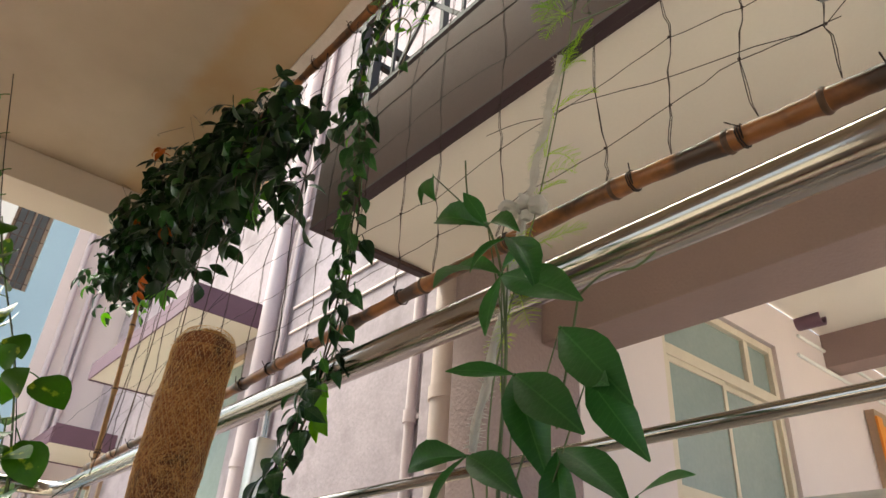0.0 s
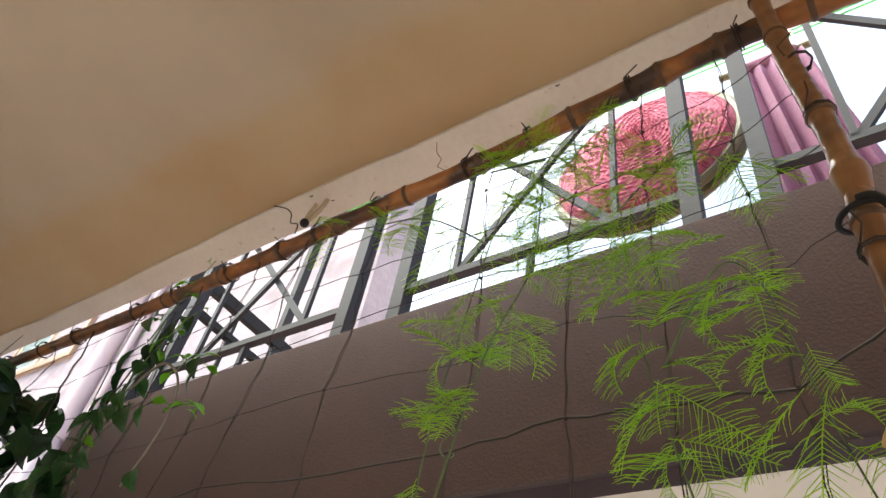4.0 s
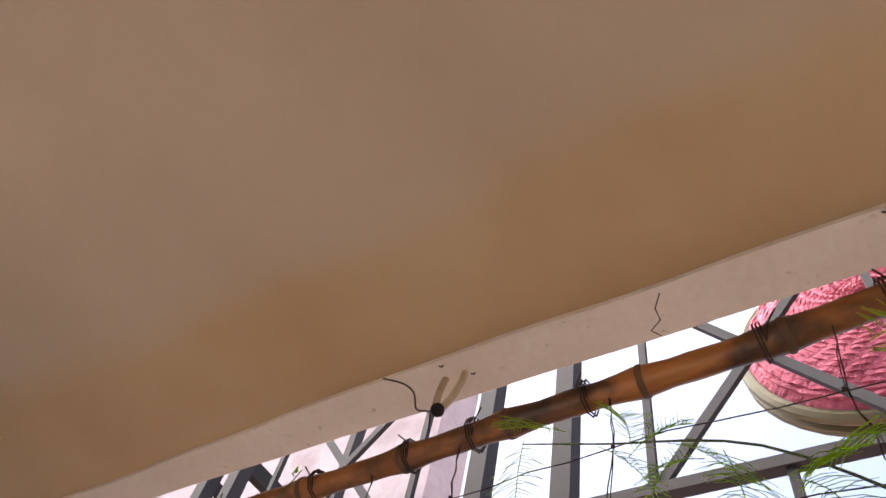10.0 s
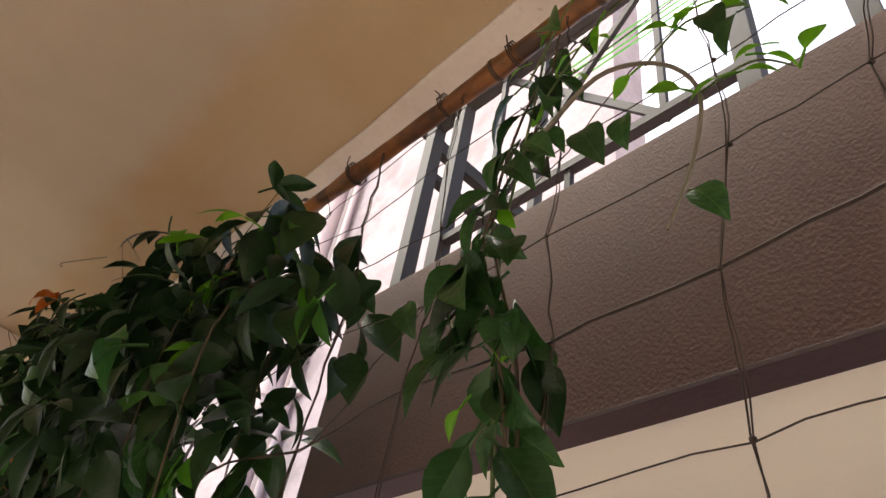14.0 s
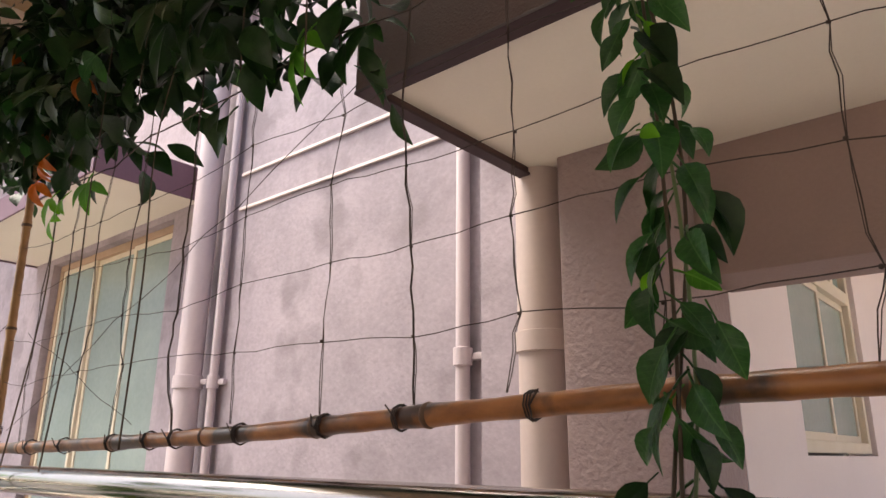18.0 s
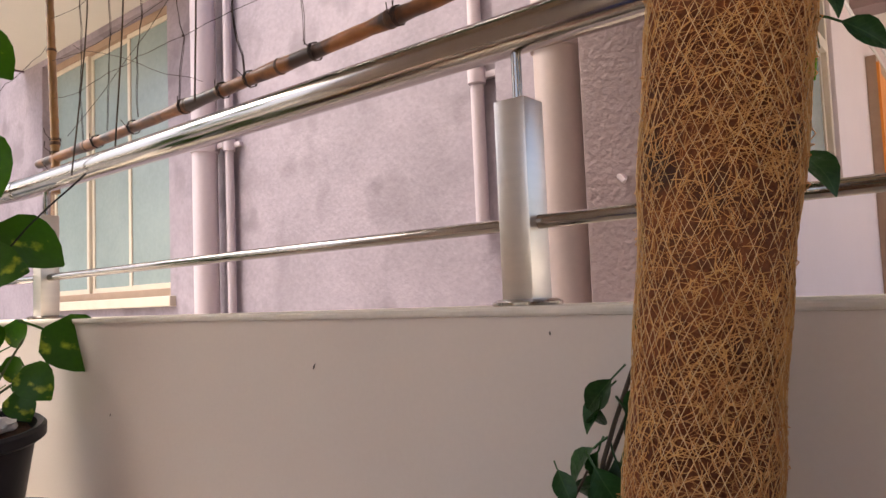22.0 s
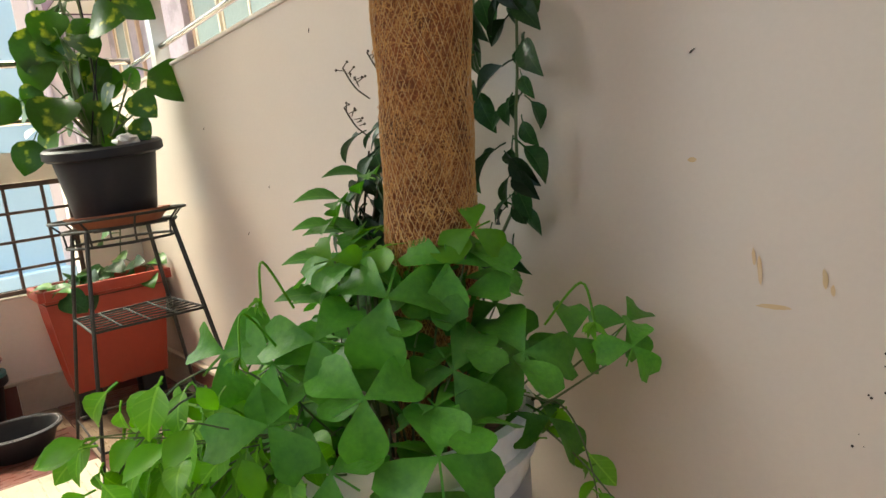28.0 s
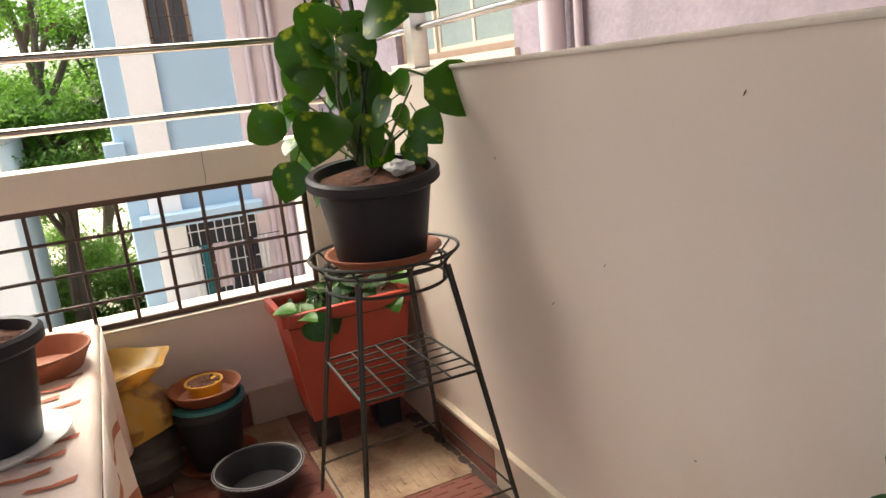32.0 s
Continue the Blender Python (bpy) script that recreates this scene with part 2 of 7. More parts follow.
M_BAMBOO_R = surf("dark_bamboo", (0.31, 0.155, 0.065), (0.15, 0.063, 0.026), 0.36, scale=9, fine=60, amount=0.9, bump=0.12, stretch=(1, 1, 0.35), stain=(0.07, 0.035, 0.02), stain_scale=6, stain_low=0.52, stain_high=0.7)
M_BAMBOO_V = surf("pale_bamboo", (0.45, 0.25, 0.10), (0.26, 0.13, 0.05), 0.42, scale=9, fine=60, amount=0.8, bump=0.12, stretch=(1, 1, 0.35), stain=(0.09, 0.05, 0.03), stain_scale=6, stain_low=0.54, stain_high=0.75)
M_WIRE = surf("rusted_wire", (0.022, 0.014, 0.012), (0.045, 0.024, 0.017), 0.75, 0.0, scale=30, bump=0)
M_IRON = surf("grey_painted_iron", (0.022, 0.021, 0.024), (0.016, 0.015, 0.018), 0.8, 0.0, scale=10, bump=0.1)
M_GRILLE = surf("brown_painted_iron", (0.065, 0.042, 0.035), (0.10, 0.055, 0.04), 0.55, 0.2, scale=20, bump=0.15)
M_STAND = surf("dark_green_wire", (0.018, 0.02, 0.018), (0.035, 0.028, 0.02), 0.55, 0.1, scale=25, bump=0.1)
M_COIR = surf("coir_fibre", (0.30, 0.095, 0.028), (0.13, 0.038, 0.012), 0.95, scale=14, fine=110, amount=1.0, bump=1.0, bump_scale=150, stain=(0.07, 0.03, 0.016), stain_scale=11, stain_low=0.58, stain_high=0.68)
M_FIBRE = surf("coir_strand", (0.72, 0.39, 0.125), (0.42, 0.17, 0.05), 0.8, scale=60, bump=0)
M_NETTING = surf("pale_netting", (0.72, 0.49, 0.24), (0.56, 0.35, 0.15), 0.6, scale=8, bump=0)
M_BLACKPOT = surf("black_plastic", (0.017, 0.017, 0.022), (0.026, 0.026, 0.03), 0.45, scale=12, fine=80, bump=0.06, stain=(0.07, 0.06, 0.05), stain_scale=8, stain_low=0.62, stain_high=0.9)
M_REDPOT = surf("red_plastic", (0.42, 0.055, 0.03), (0.34, 0.045, 0.025), 0.45, scale=6, fine=60, bump=0.05, stain=(0.28, 0.09, 0.06), stain_scale=5, stain_low=0.6, stain_high=0.8)
M_BLACKPOT.node_tree.nodes["Principled BSDF"].inputs["Specular IOR Level"].default_value = 0.28
M_TERRA = surf("terracotta", (0.34, 0.11, 0.05), (0.25, 0.08, 0.04), 0.7, scale=12, bump=0.15)
M_SOIL = surf("soil", (0.16, 0.062, 0.034), (0.06, 0.028, 0.018), 0.95, scale=30, fine=120, amount=1, bump=1.0)
M_YELLOW = surf("yellow_plastic", (0.68, 0.36, 0.02), (0.55, 0.27, 0.02), 0.4, scale=6, bump=0.05)
M_WHITE = surf("white_plastic", (0.84, 0.83, 0.80), (0.62, 0.60, 0.57), 0.4, scale=7, bump=0.05)
M_GREY = surf("grey_plastic", (0.34, 0.34, 0.36), (0.26, 0.26, 0.28), 0.4, scale=9, bump=0.05)
M_NAVY = surf("navy_plastic", (0.02, 0.02, 0.045), (0.03, 0.025, 0.05), 0.4, scale=9, bump=0.03)
M_BLUE = surf("blue_plastic", (0.02, 0.075, 0.34), (0.02, 0.06, 0.28), 0.3, scale=9, bump=0.03)
M_ORANGE = surf("orange_print", (0.72, 0.20, 0.02), (0.78, 0.32, 0.04), 0.45, scale=9, bump=0)
M_INK = surf("dark_print", (0.03, 0.03, 0.05), None, 0.5, bump=0)
M_TEAL = surf("teal_plastic", (0.03, 0.20, 0.22), None, 0.4)
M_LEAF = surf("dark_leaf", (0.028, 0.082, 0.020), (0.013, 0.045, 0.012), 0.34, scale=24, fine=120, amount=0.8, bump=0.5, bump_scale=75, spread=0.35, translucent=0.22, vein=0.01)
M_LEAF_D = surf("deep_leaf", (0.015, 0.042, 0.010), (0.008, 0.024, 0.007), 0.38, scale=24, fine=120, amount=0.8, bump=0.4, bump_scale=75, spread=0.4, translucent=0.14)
M_LEAF_M = surf("mid_leaf", (0.062, 0.19, 0.02), (0.04, 0.13, 0.014), 0.5, scale=14, fine=120, bump=0.2, spread=0.3, translucent=0.25, vein=0.02)
M_LEAF_L = surf("young_leaf", (0.115, 0.29, 0.02), (0.075, 0.21, 0.016), 0.5, scale=14, fine=120, bump=0.15, spread=0.2, translucent=0.35)
M_LEAF_T = surf("trefoil_green", (0.085, 0.25, 0.028), (0.05, 0.165, 0.02), 0.48, scale=30, fine=160, amount=0.9, bump=0.5, bump_scale=90, spread=0.25, translucent=0.22)
M_LEAF_B = surf("climber_green", (0.032, 0.12, 0.022), (0.022, 0.085, 0.016), 0.38, scale=14, fine=120, bump=0.2, spread=0.2, translucent=0.18, vein=0.02)
M_LEAF_V = surf("bright_green", (0.13, 0.31, 0.03), (0.085, 0.23, 0.022), 0.45, scale=14, fine=120, bump=0.2, spread=0.25, translucent=0.28, vein=0.02)
M_LEAF_O = surf("dying_leaf", (0.42, 0.13, 0.03), (0.28, 0.07, 0.03), 0.5, scale=18, bump=0.2, translucent=0.3)
M_POTHOS = surf("marbled_leaf", (0.045, 0.135, 0.011), (0.024, 0.08, 0.008), 0.33, scale=10, fine=90, bump=0.3, bump_scale=40, spread=0.25, translucent=0.1, stain=(0.40, 0.48, 0.05), stain_scale=12, stain_low=0.565, stain_high=0.645)
M_FEATHER = surf("feathery_leaf", (0.30, 0.42, 0.045), (0.20, 0.31, 0.035), 0.5, scale=8, bump=0, translucent=0.6)
M_FERN = surf("fern_leaf", (0.05, 0.14, 0.04), (0.035, 0.10, 0.03), 0.5, scale=8, bump=0, translucent=0.2)
M_STEM = surf("green_stem", (0.10, 0.16, 0.05), (0.08, 0.09, 0.04), 0.6, scale=20, bump=0.1)
M_STEM_B = surf("brown_stem", (0.075, 0.05, 0.03), (0.05, 0.035, 0.022), 0.8, scale=20, bump=0.2)
M_STEM_G = surf("grey_stem", (0.22, 0.19, 0.15), (0.14, 0.12, 0.09), 0.8, scale=25, bump=0.3)
M_CLOTH = surf("printed_cloth", (0.84, 0.77, 0.71), (0.78, 0.62, 0.55), 0.9, scale=4, fine=160, bump=0.2, stain=(0.66, 0.27, 0.17), stain_scale=4.0, stain_low=0.58, stain_high=0.74)
M_PRINT = surf("faded_red_print", (0.45, 0.13, 0.10), (0.52, 0.22, 0.10), 0.9, scale=9, bump=0.1)
M_PINK = surf("pink_knit", (0.46, 0.12, 0.18), (0.26, 0.045, 0.08), 0.9, scale=18, fine=70, amount=0.9, bump=1.0, bump_scale=85)
M_PURPLE = surf("purple_cloth", (0.30, 0.15, 0.22), (0.19, 0.085, 0.14), 0.8, scale=5, fine=90, bump=0.2, translucent=0.3)
M_CANE = surf("green_cane", (0.055, 0.06, 0.02), (0.10, 0.07, 0.03), 0.6, scale=15, bump=0.3)
M_ROPE = surf("cotton_rope", (0.56, 0.47, 0.33), (0.42, 0.33, 0.22), 0.9, scale=40, bump=0.5)
M_COTTON = surf("white_cotton", (0.60, 0.57, 0.53), (0.46, 0.42, 0.38), 0.95, scale=40, bump=0.5)
M_BLACK = surf("black_rubber", (0.010, 0.009, 0.010), None, 0.85)
M_BAG = surf("yellow_bag", (0.62, 0.33, 0.04), (0.50, 0.42, 0.18), 0.3, scale=5, fine=40, bump=0.3, stain=(0.24, 0.12, 0.05), stain_scale=6, stain_low=0.52, stain_high=0.6, translucent=0.2)
M_SACK = surf("dusty_sack", (0.10, 0.085, 0.07), (0.05, 0.045, 0.04), 0.55, scale=10, bump=0.5)
M_BLUEWALL = surf("pale_blue_wall", (0.40, 0.56, 0.68), (0.35, 0.50, 0.62), 0.8, scale=1.5, fine=30, amount=0.3, bump=0.1)
M_OUTWHITE = surf("white_wall", (0.84, 0.83, 0.81), (0.76, 0.74, 0.71), 0.8, scale=1.5, fine=30, bump=0.1)
# near-black colour that stands in for the shade of unlit rooms
M_ROOM_SHADE = surf("room_shade", (0.05, 0.05, 0.055), None, 0.8)
M_GROUND = surf("dusty_ground", (0.30, 0.26, 0.21), (0.20, 0.18, 0.14), 0.95, scale=0.7, fine=8, amount=0.8, bump=0.4)
M_BARK = surf("bark", (0.14, 0.10, 0.07), (0.08, 0.06, 0.045), 0.9, scale=8, bump=0.6)
M_TREE = surf("tree_leaf", (0.12, 0.22, 0.04), (0.07, 0.15, 0.025), 0.5, scale=1.2, fine=12, amount=1, bump=0, translucent=0.3)
M_SMEAR = surf("ochre_smear", (0.58, 0.38, 0.18), (0.62, 0.48, 0.32), 0.8, scale=40, bump=0)
M_LINE = surf("green_line", (0.10, 0.42, 0.08), None, 0.4)
M_BAMBOO_N = surf("bamboo_node", (0.13, 0.065, 0.03), (0.06, 0.03, 0.018), 0.6, scale=25, bump=0.3)
M_DRY = surf("dry_petal", (0.50, 0.27, 0.06), (0.42, 0.33, 0.18), 0.8, scale=20, bump=0.1, translucent=0.3)
M_CREAMPOT = surf("plastered_pot", (0.52, 0.37, 0.27), (0.40, 0.27, 0.19), 0.85, scale=14, fine=70, amount=0.8, bump=0.5)
M_LITTER = surf("dry_leaf", (0.20, 0.115, 0.06), (0.12, 0.07, 0.04), 0.8, scale=20, bump=0.3)
M_LITTER2 = surf("pale_dry_leaf", (0.40, 0.29, 0.17), (0.30, 0.2, 0.11), 0.8, scale=20, bump=0.3)
M_GRIME = surf("black_grime", (0.035, 0.025, 0.02), (0.08, 0.05, 0.035), 0.6, scale=30, bump=0.2)
M_STONE = surf("grey_blockwork", (0.30, 0.30, 0.27), (0.20, 0.20, 0.18), 0.9, scale=2, fine=20, bump=0.4)


# ---- builders ----
def thing(name, label, category, group="", at=(0, 0, 0)):
    ob = new(name)
    ob.location = at
    ob.empty_display_size = 0.05
    return tagged(ob, label, category, group)


def mesh_of(name, bm, material, smooth=True):
    me = bpy.data.meshes.new(name)
    bm.normal_update()
    bm.to_mesh(me)
    bm.free()
    for m in (material if isinstance(material, (list, tuple)) else [material]):
        me.materials.append(m)
    if smooth:
        me.shade_smooth()
        me.set_sharp_from_angle(angle=radians(38))
    return me


def part(name, bm, material, parent=None, label="", smooth=True):
    ob = new(name, mesh_of(name, bm, material, smooth))
    if parent is not None:
        ob.parent = parent
    if label:
        tagged(ob, label)
    return ob


def struct(name, bm, material, label, category, smooth=False):
    return tagged(part(name, bm, material, None, "", smooth), label, category, "", "structure")


def box(bm, a, b, bevel=0.0):
    made = bmesh.ops.create_cube(bm, size=1)["verts"]
    for v in made:
        v.co = Vector([(a[i] + b[i]) / 2 + v.co[i] * (b[i] - a[i]) for i in range(3)])
    if bevel:
        edges = list({e for v in made for e in v.link_edges})
        bmesh.ops.bevel(bm, geom=edges, offset=bevel, segments=2, affect='EDGES', profile=0.6)
    return bm


def boxes(*pairs, bevel=0.0):
    bm = bmesh.new()
    for a, b in pairs:
        box(bm, a, b, bevel)
    return bm


def tube(bm, pts, r, seg=8, caps=True):
    """A round bar along points; r is one radius or one per point."""
    pts = [Vector(p) for p in pts]
    rs = r if isinstance(r, (list, tuple)) else [r] * len(pts)
    rings, side = [], None
    for i, p in enumerate(pts):
        d = (pts[min(i + 1, len(pts) - 1)] - pts[max(i - 1, 0)]).normalized()
        if side is None:
            side = d.orthogonal().normalized()
        side = (side - d * side.dot(d)).normalized()
        up = d.cross(side)
        rings.append([bm.verts.new(p + (side * math.cos(a) + up * math.sin(a)) * rs[i]) for a in [2 * math.pi * k / seg for k in range(seg)]])
    for a, b in zip(rings, rings[1:]):
        for k in range(seg):
            bm.faces.new((a[k], a[(k + 1) % seg], b[(k + 1) % seg], b[k]))
    if caps:
        bm.faces.new(rings[0][::-1])
        bm.faces.new(rings[-1])
    return bm


def lathe(bm, profile, seg=28, at=(0, 0, 0), squash=(1, 1)):
    """A turned form from (radius, height) pairs."""
    rings = []
    for r, z in profile:
        rings.append([bm.verts.new((at[0] + r * squash[0] * math.cos(2 * math.pi * k / seg), at[1] + r * squash[1] * math.sin(2 * math.pi * k / seg), at[2] + z)) for k in range(seg)])
    for a, b in zip(rings, rings[1:]):
        for k in range(seg):
            bm.faces.new((a[k], a[(k + 1) % seg], b[(k + 1) % seg], b[k]))
    bm.faces.new(rings[0][::-1])
    bm.faces.new(rings[-1])
    return bm


def curve_pts(pts, n=6):
    """A smooth line through points."""
    pts = [Vector(p) for p in pts]
    out = []
    for i in range(len(pts) - 1):
        p0, p1, p2, p3 = pts[max(i - 1, 0)], pts[i], pts[i + 1], pts[min(i + 2, len(pts) - 1)]
        for k in range(n):
            t = k / n
            out.append(0.5 * (2 * p1 + (p2 - p0) * t + (2 * p0 - 5 * p1 + 4 * p2 - p3) * t * t + (3 * p1 - p0 - 3 * p2 + p3) * t ** 3))
    return out + [pts[-1]]


def blade(bm, widths, length=1.0, fold=0.25, droop=0.35, m=None, wave=0.0, notch=0.0):
    """A leaf blade from its base along +y, widths as shares of its length at even steps; folded at the midrib and drooping to the tip."""
    n = len(widths)
    m = m or Matrix()
    rows = []
    for i, w in enumerate(widths):
        t = i / (n - 1)
        y = t * length * math.cos(droop * t)
        z = -t * length * math.sin(droop * t) * 0.8
        h = w * length * fold
        zz = wave * length * math.sin(i * 2.3)
        yy = y + (notch * length if i == n - 1 else 0)
        rows.append([bm.verts.new(m @ Vector((-w * length, yy - 0.0, z + h + zz))), bm.verts.new(m @ Vector((-w * length * 0.5, y, z + h * 0.35))), bm.verts.new(m @ Vector((0, y - (notch * length if i == n - 1 else 0), z))),
                     bm.verts.new(m @ Vector((w * length * 0.5, y, z + h * 0.35))), bm.verts.new(m @ Vector((w * length, yy, z + h - zz)))])
    for a, b in zip(rows, rows[1:]):
        for k in range(4):
            bm.faces.new((a[k], a[k + 1], b[k + 1], b[k]))
    return bm


HEART = (0.04, 0.34, 0.43, 0.42, 0.35, 0.22, 0.02)
OVATE = (0.02, 0.17, 0.27, 0.29, 0.24, 0.13, 0.012)
LANCE = (0.02, 0.11, 0.17, 0.19, 0.16, 0.09, 0.01)
NARROW = (0.02, 0.085, 0.145, 0.165, 0.145, 0.08, 0.01)
SLIM = (0.02, 0.17, 0.25, 0.255, 0.20, 0.11, 0.01)
WEDGE = (0.02, 0.10, 0.185, 0.27, 0.345, 0.395, 0.385, 0.25)


def leaf_mesh(name, kind, material, length, fold=0.25, droop=0.4, stalk=0.4):
    """One leaf with its stalk, base of the stalk at the origin, blade along +y."""
    bm = bmesh.new()
    s = stalk * length
    at = Matrix.Translation((0, s, s * 0.15))
    if s:
        tube(bm, [(0, 0, 0), (0, s * 0.5, s * 0.12), (0, s, s * 0.15)], 0.012 * length + 0.0008, 4)
    if kind == "lobed":
        for a, k in ((0, 1.0), (52, 0.78), (-52, 0.78)):
            blade(bm, LANCE, length * k, fold, droop, at @ Matrix.Rotation(radians(a), 4, 'Z'))
    elif kind == "trefoil":
        for a, k in ((0, 1.0), (118, 0.95), (-118, 0.92)):
            blade(bm, WEDGE, length * k, fold, droop, at @ Matrix.Rotation(radians(a), 4, 'Z'), notch=0.045)
    elif kind == "elliptic":
        blade(bm, NARROW, length, fold, droop, at)
    else:
        blade(bm, {"heart": HEART, "ovate": OVATE, "lance": LANCE, "slim": SLIM}[kind], length, fold, droop, at)
    bmesh.ops.remove_doubles(bm, verts=bm.verts, dist=0.0002)
    return mesh_of(name, bm, material)


def turn_to(direction, normal):
    """A turn that lays +y along direction and +z near normal."""
    y = Vector(direction).normalized()
    x = y.cross(Vector(normal)).normalized()
    z = x.cross(y)
    return Matrix((x, y, z)).transposed().to_4x4()


def put_leaf(me, parent, at, direction, normal, size=1.0, name="leaf"):
    ob = new(name, me)
    ob.parent = parent
    ob.matrix_local = Matrix.Translation(at) @ turn_to(direction, normal) @ Matrix.Scale(size, 4)
    return ob


R = random.Random(7)


def rnd(a, b):
    return R.uniform(a, b)


def jit(v, s):
    return Vector(v) + Vector((rnd(-s, s), rnd(-s, s), rnd(-s, s)))

# ---- own balcony ----
XF = -0.165          # inner face of the front parapet
YB = -1.55           # own house wall behind the walk
XR = 4.3             # end of the balcony, closed by an added wall
TOP = 1.119          # top of the side parapet
SLAB = 3.09

struct("floor", boxes(((XF - 0.2, YB, -0.16), (XR, 0.0, -0.012))), M_GROUT, "cement bed under the balcony tiles", "floor")
floor = bpy.data.objects["floor"]


def tile_mesh(name, material, w, d):
    bm = boxes(((-w / 2, -d / 2, -0.014), (w / 2, d / 2, 0.0)), bevel=0.0015)
    nx, ny = 5, 14
    for i in range(nx):
        for j in range(ny):
            x, y = -w / 2 + w * (i + 0.5 + (0.25 if j % 2 else -0.25)) / (nx + 0.5) + 0.01, -d / 2 + d * (j + 0.5) / ny
            l, s = w / (nx + 1) * 0.36, 0.0034
            v = [bm.verts.new(c) for c in ((x - l, y - s, 0.0002), (x + l, y - s, 0.0002), (x + l, y + s, 0.0002), (x - l, y + s, 0.0002), (x - l + 0.002, y - s * 0.4, 0.0022), (x + l - 0.002, y - s * 0.4, 0.0022), (x + l - 0.002, y + s * 0.4, 0.0022), (x - l + 0.002, y + s * 0.4, 0.0022))]
            for f in ((4, 5, 6, 7), (0, 1, 5, 4), (1, 2, 6, 5), (2, 3, 7, 6), (3, 0, 4, 7)):
                bm.faces.new([v[k] for k in f])
    return mesh_of(name, bm, material, False)


T_A, T_B, T_D = [tile_mesh("tile", m, 0.397, 0.397) for m in (M_TILE_A, M_TILE_B, M_TILE_D)]
for i in range(-1, 12):
    for j in range(4):
        dz = rnd(-0.0006, 0.0006)
        if i > 10:
            continue
        ob = new("tile", T_D if (i, j) in ((0, 0), (-1, 1)) else T_B if (i + j) % 2 else T_A)
        ob.parent = floor
        ob.location = (0.34 + 0.4 * i, -0.2 - 0.4 * j - 0.005, dz)
        ob.rotation_euler = (0, 0, radians(90) if (i + j) % 2 else 0)

struct("wall_side", boxes(((XF - 0.2, 0.0, -0.3), (XR, 0.17, TOP - 0.012))), M_WALL, "cream painted side parapet with small scuffs", "wall")
struct("parapet_cap", boxes(((XF - 0.205, -0.004, TOP - 0.012), (XR, 0.175, TOP)), bevel=0.004), M_WALLTOP, "worn cream cement top of the parapet", "wall")
struct("wall_front", boxes(((XF - 0.2, YB, -0.3), (XF, 0.0, 0.425)), ((XF - 0.2, YB, 0.835), (XF, 0.0, 0.942)), ((XF - 0.2, -0.21, 0.425), (XF, 0.0, 0.835)), ((XF - 0.2, YB, 0.425), (XF, -1.35, 0.835))),
       M_FRONT, "cream front parapet with a barred opening", "wall")
struct("sill", boxes(((XF - 0.19, -1.35, 0.425), (XF + 0.006, -0.21, 0.432))), M_WALLTOP, "weathered cement sill under the grille", "sill")
# out of view; the opening is added as fill light for the parapet
struct("wall_house", boxes(((XF - 0.2, YB - 0.2, -0.3), (1.3, YB, SLAB + 0.2)), ((1.3, YB - 0.2, -0.3), (2.9, YB, 0.9)), ((1.3, YB - 0.2, 2.2), (2.9, YB, SLAB + 0.2)), ((2.9, YB - 0.2, -0.3), (XR, YB, SLAB + 0.2))), M_WALL, "plain cream wall, unseen, with a wide opening added to let light in", "wall")
# never in view: added to shape the light, its gap sized for pole and plants
struct("wall_end", boxes(((XR, YB, -0.3), (XR + 0.2, 0.23, 0.95)), ((XR, YB, 2.55), (XR + 0.2, 0.23, SLAB - 0.002)), ((XR, YB, 0.95), (XR + 0.2, -1.4, 2.55)), ((XR, -0.02, 0.95), (XR + 0.2, 0.23, 2.55))), M_WALL, "plain cream end wall, unseen, with an opening added for light", "wall")
struct("ceiling", boxes(((XF - 0.25, YB - 0.2, SLAB), (XR + 0.2, 0.20, SLAB + 0.16))), M_CEIL, "brownish cream painted ceiling slab with blotches, ochre towards its outer edge", "ceiling")
# the drip strip along the slab's outer edge, a groove parting it from the ceiling
bm = bmesh.new()
n = 140
prev = None
for i in range(n + 1):
    x = XF - 0.25 + (XR + 0.45 - XF) * i / n
    w = 0.002 * math.sin(x * 5) + 0.0015 * math.sin(x * 17)
    inner = 0.128 + 0.02 * min(max(2.3 - x, 0.0), 1.0)
    ring = [bm.verts.new(c) for c in ((x, inner + w, SLAB - 0.009), (x, 0.212 + w * 0.4, SLAB - 0.012), (x, 0.216, SLAB + 0.16), (x, inner + w, SLAB - 0.001))]
    if prev:
        for k in range(4):
            bm.faces.new((prev[k], prev[(k + 1) % 4], ring[(k + 1) % 4], ring[k]))
    prev = ring
struct("slab_edge", bm, M_DRIP, "pale cement drip edge of the slab", "ceiling")
struct("front_beam", boxes(((XF - 0.25, YB, 2.90), (XF + 0.03, 0.145, SLAB - 0.001)), bevel=0.004), M_WALL, "cream beam over the front opening", "beam")

# skirting tiles, alternating
sk = tagged(new("skirting"), "brown and beige skirting tiles with a cement line", "skirting", "", "structure")
for i in range(12):
    part("tile", boxes(((XF + 0.4 * i, -0.012, 0.0), (min(XF + 0.4 * i + 0.397, XR), 0.0, 0.118)), bevel=0.002), M_TILE_B if i % 2 else M_TILE_A, sk, smooth=False)
for i in range(6):
    part("tile", boxes(((XF, -0.016 - 0.25 * i - 0.247, 0.0), (XF + 0.012, -0.016 - 0.25 * i, 0.118)), bevel=0.002), M_TILE_A if i % 2 else M_TILE_B, sk, smooth=False)
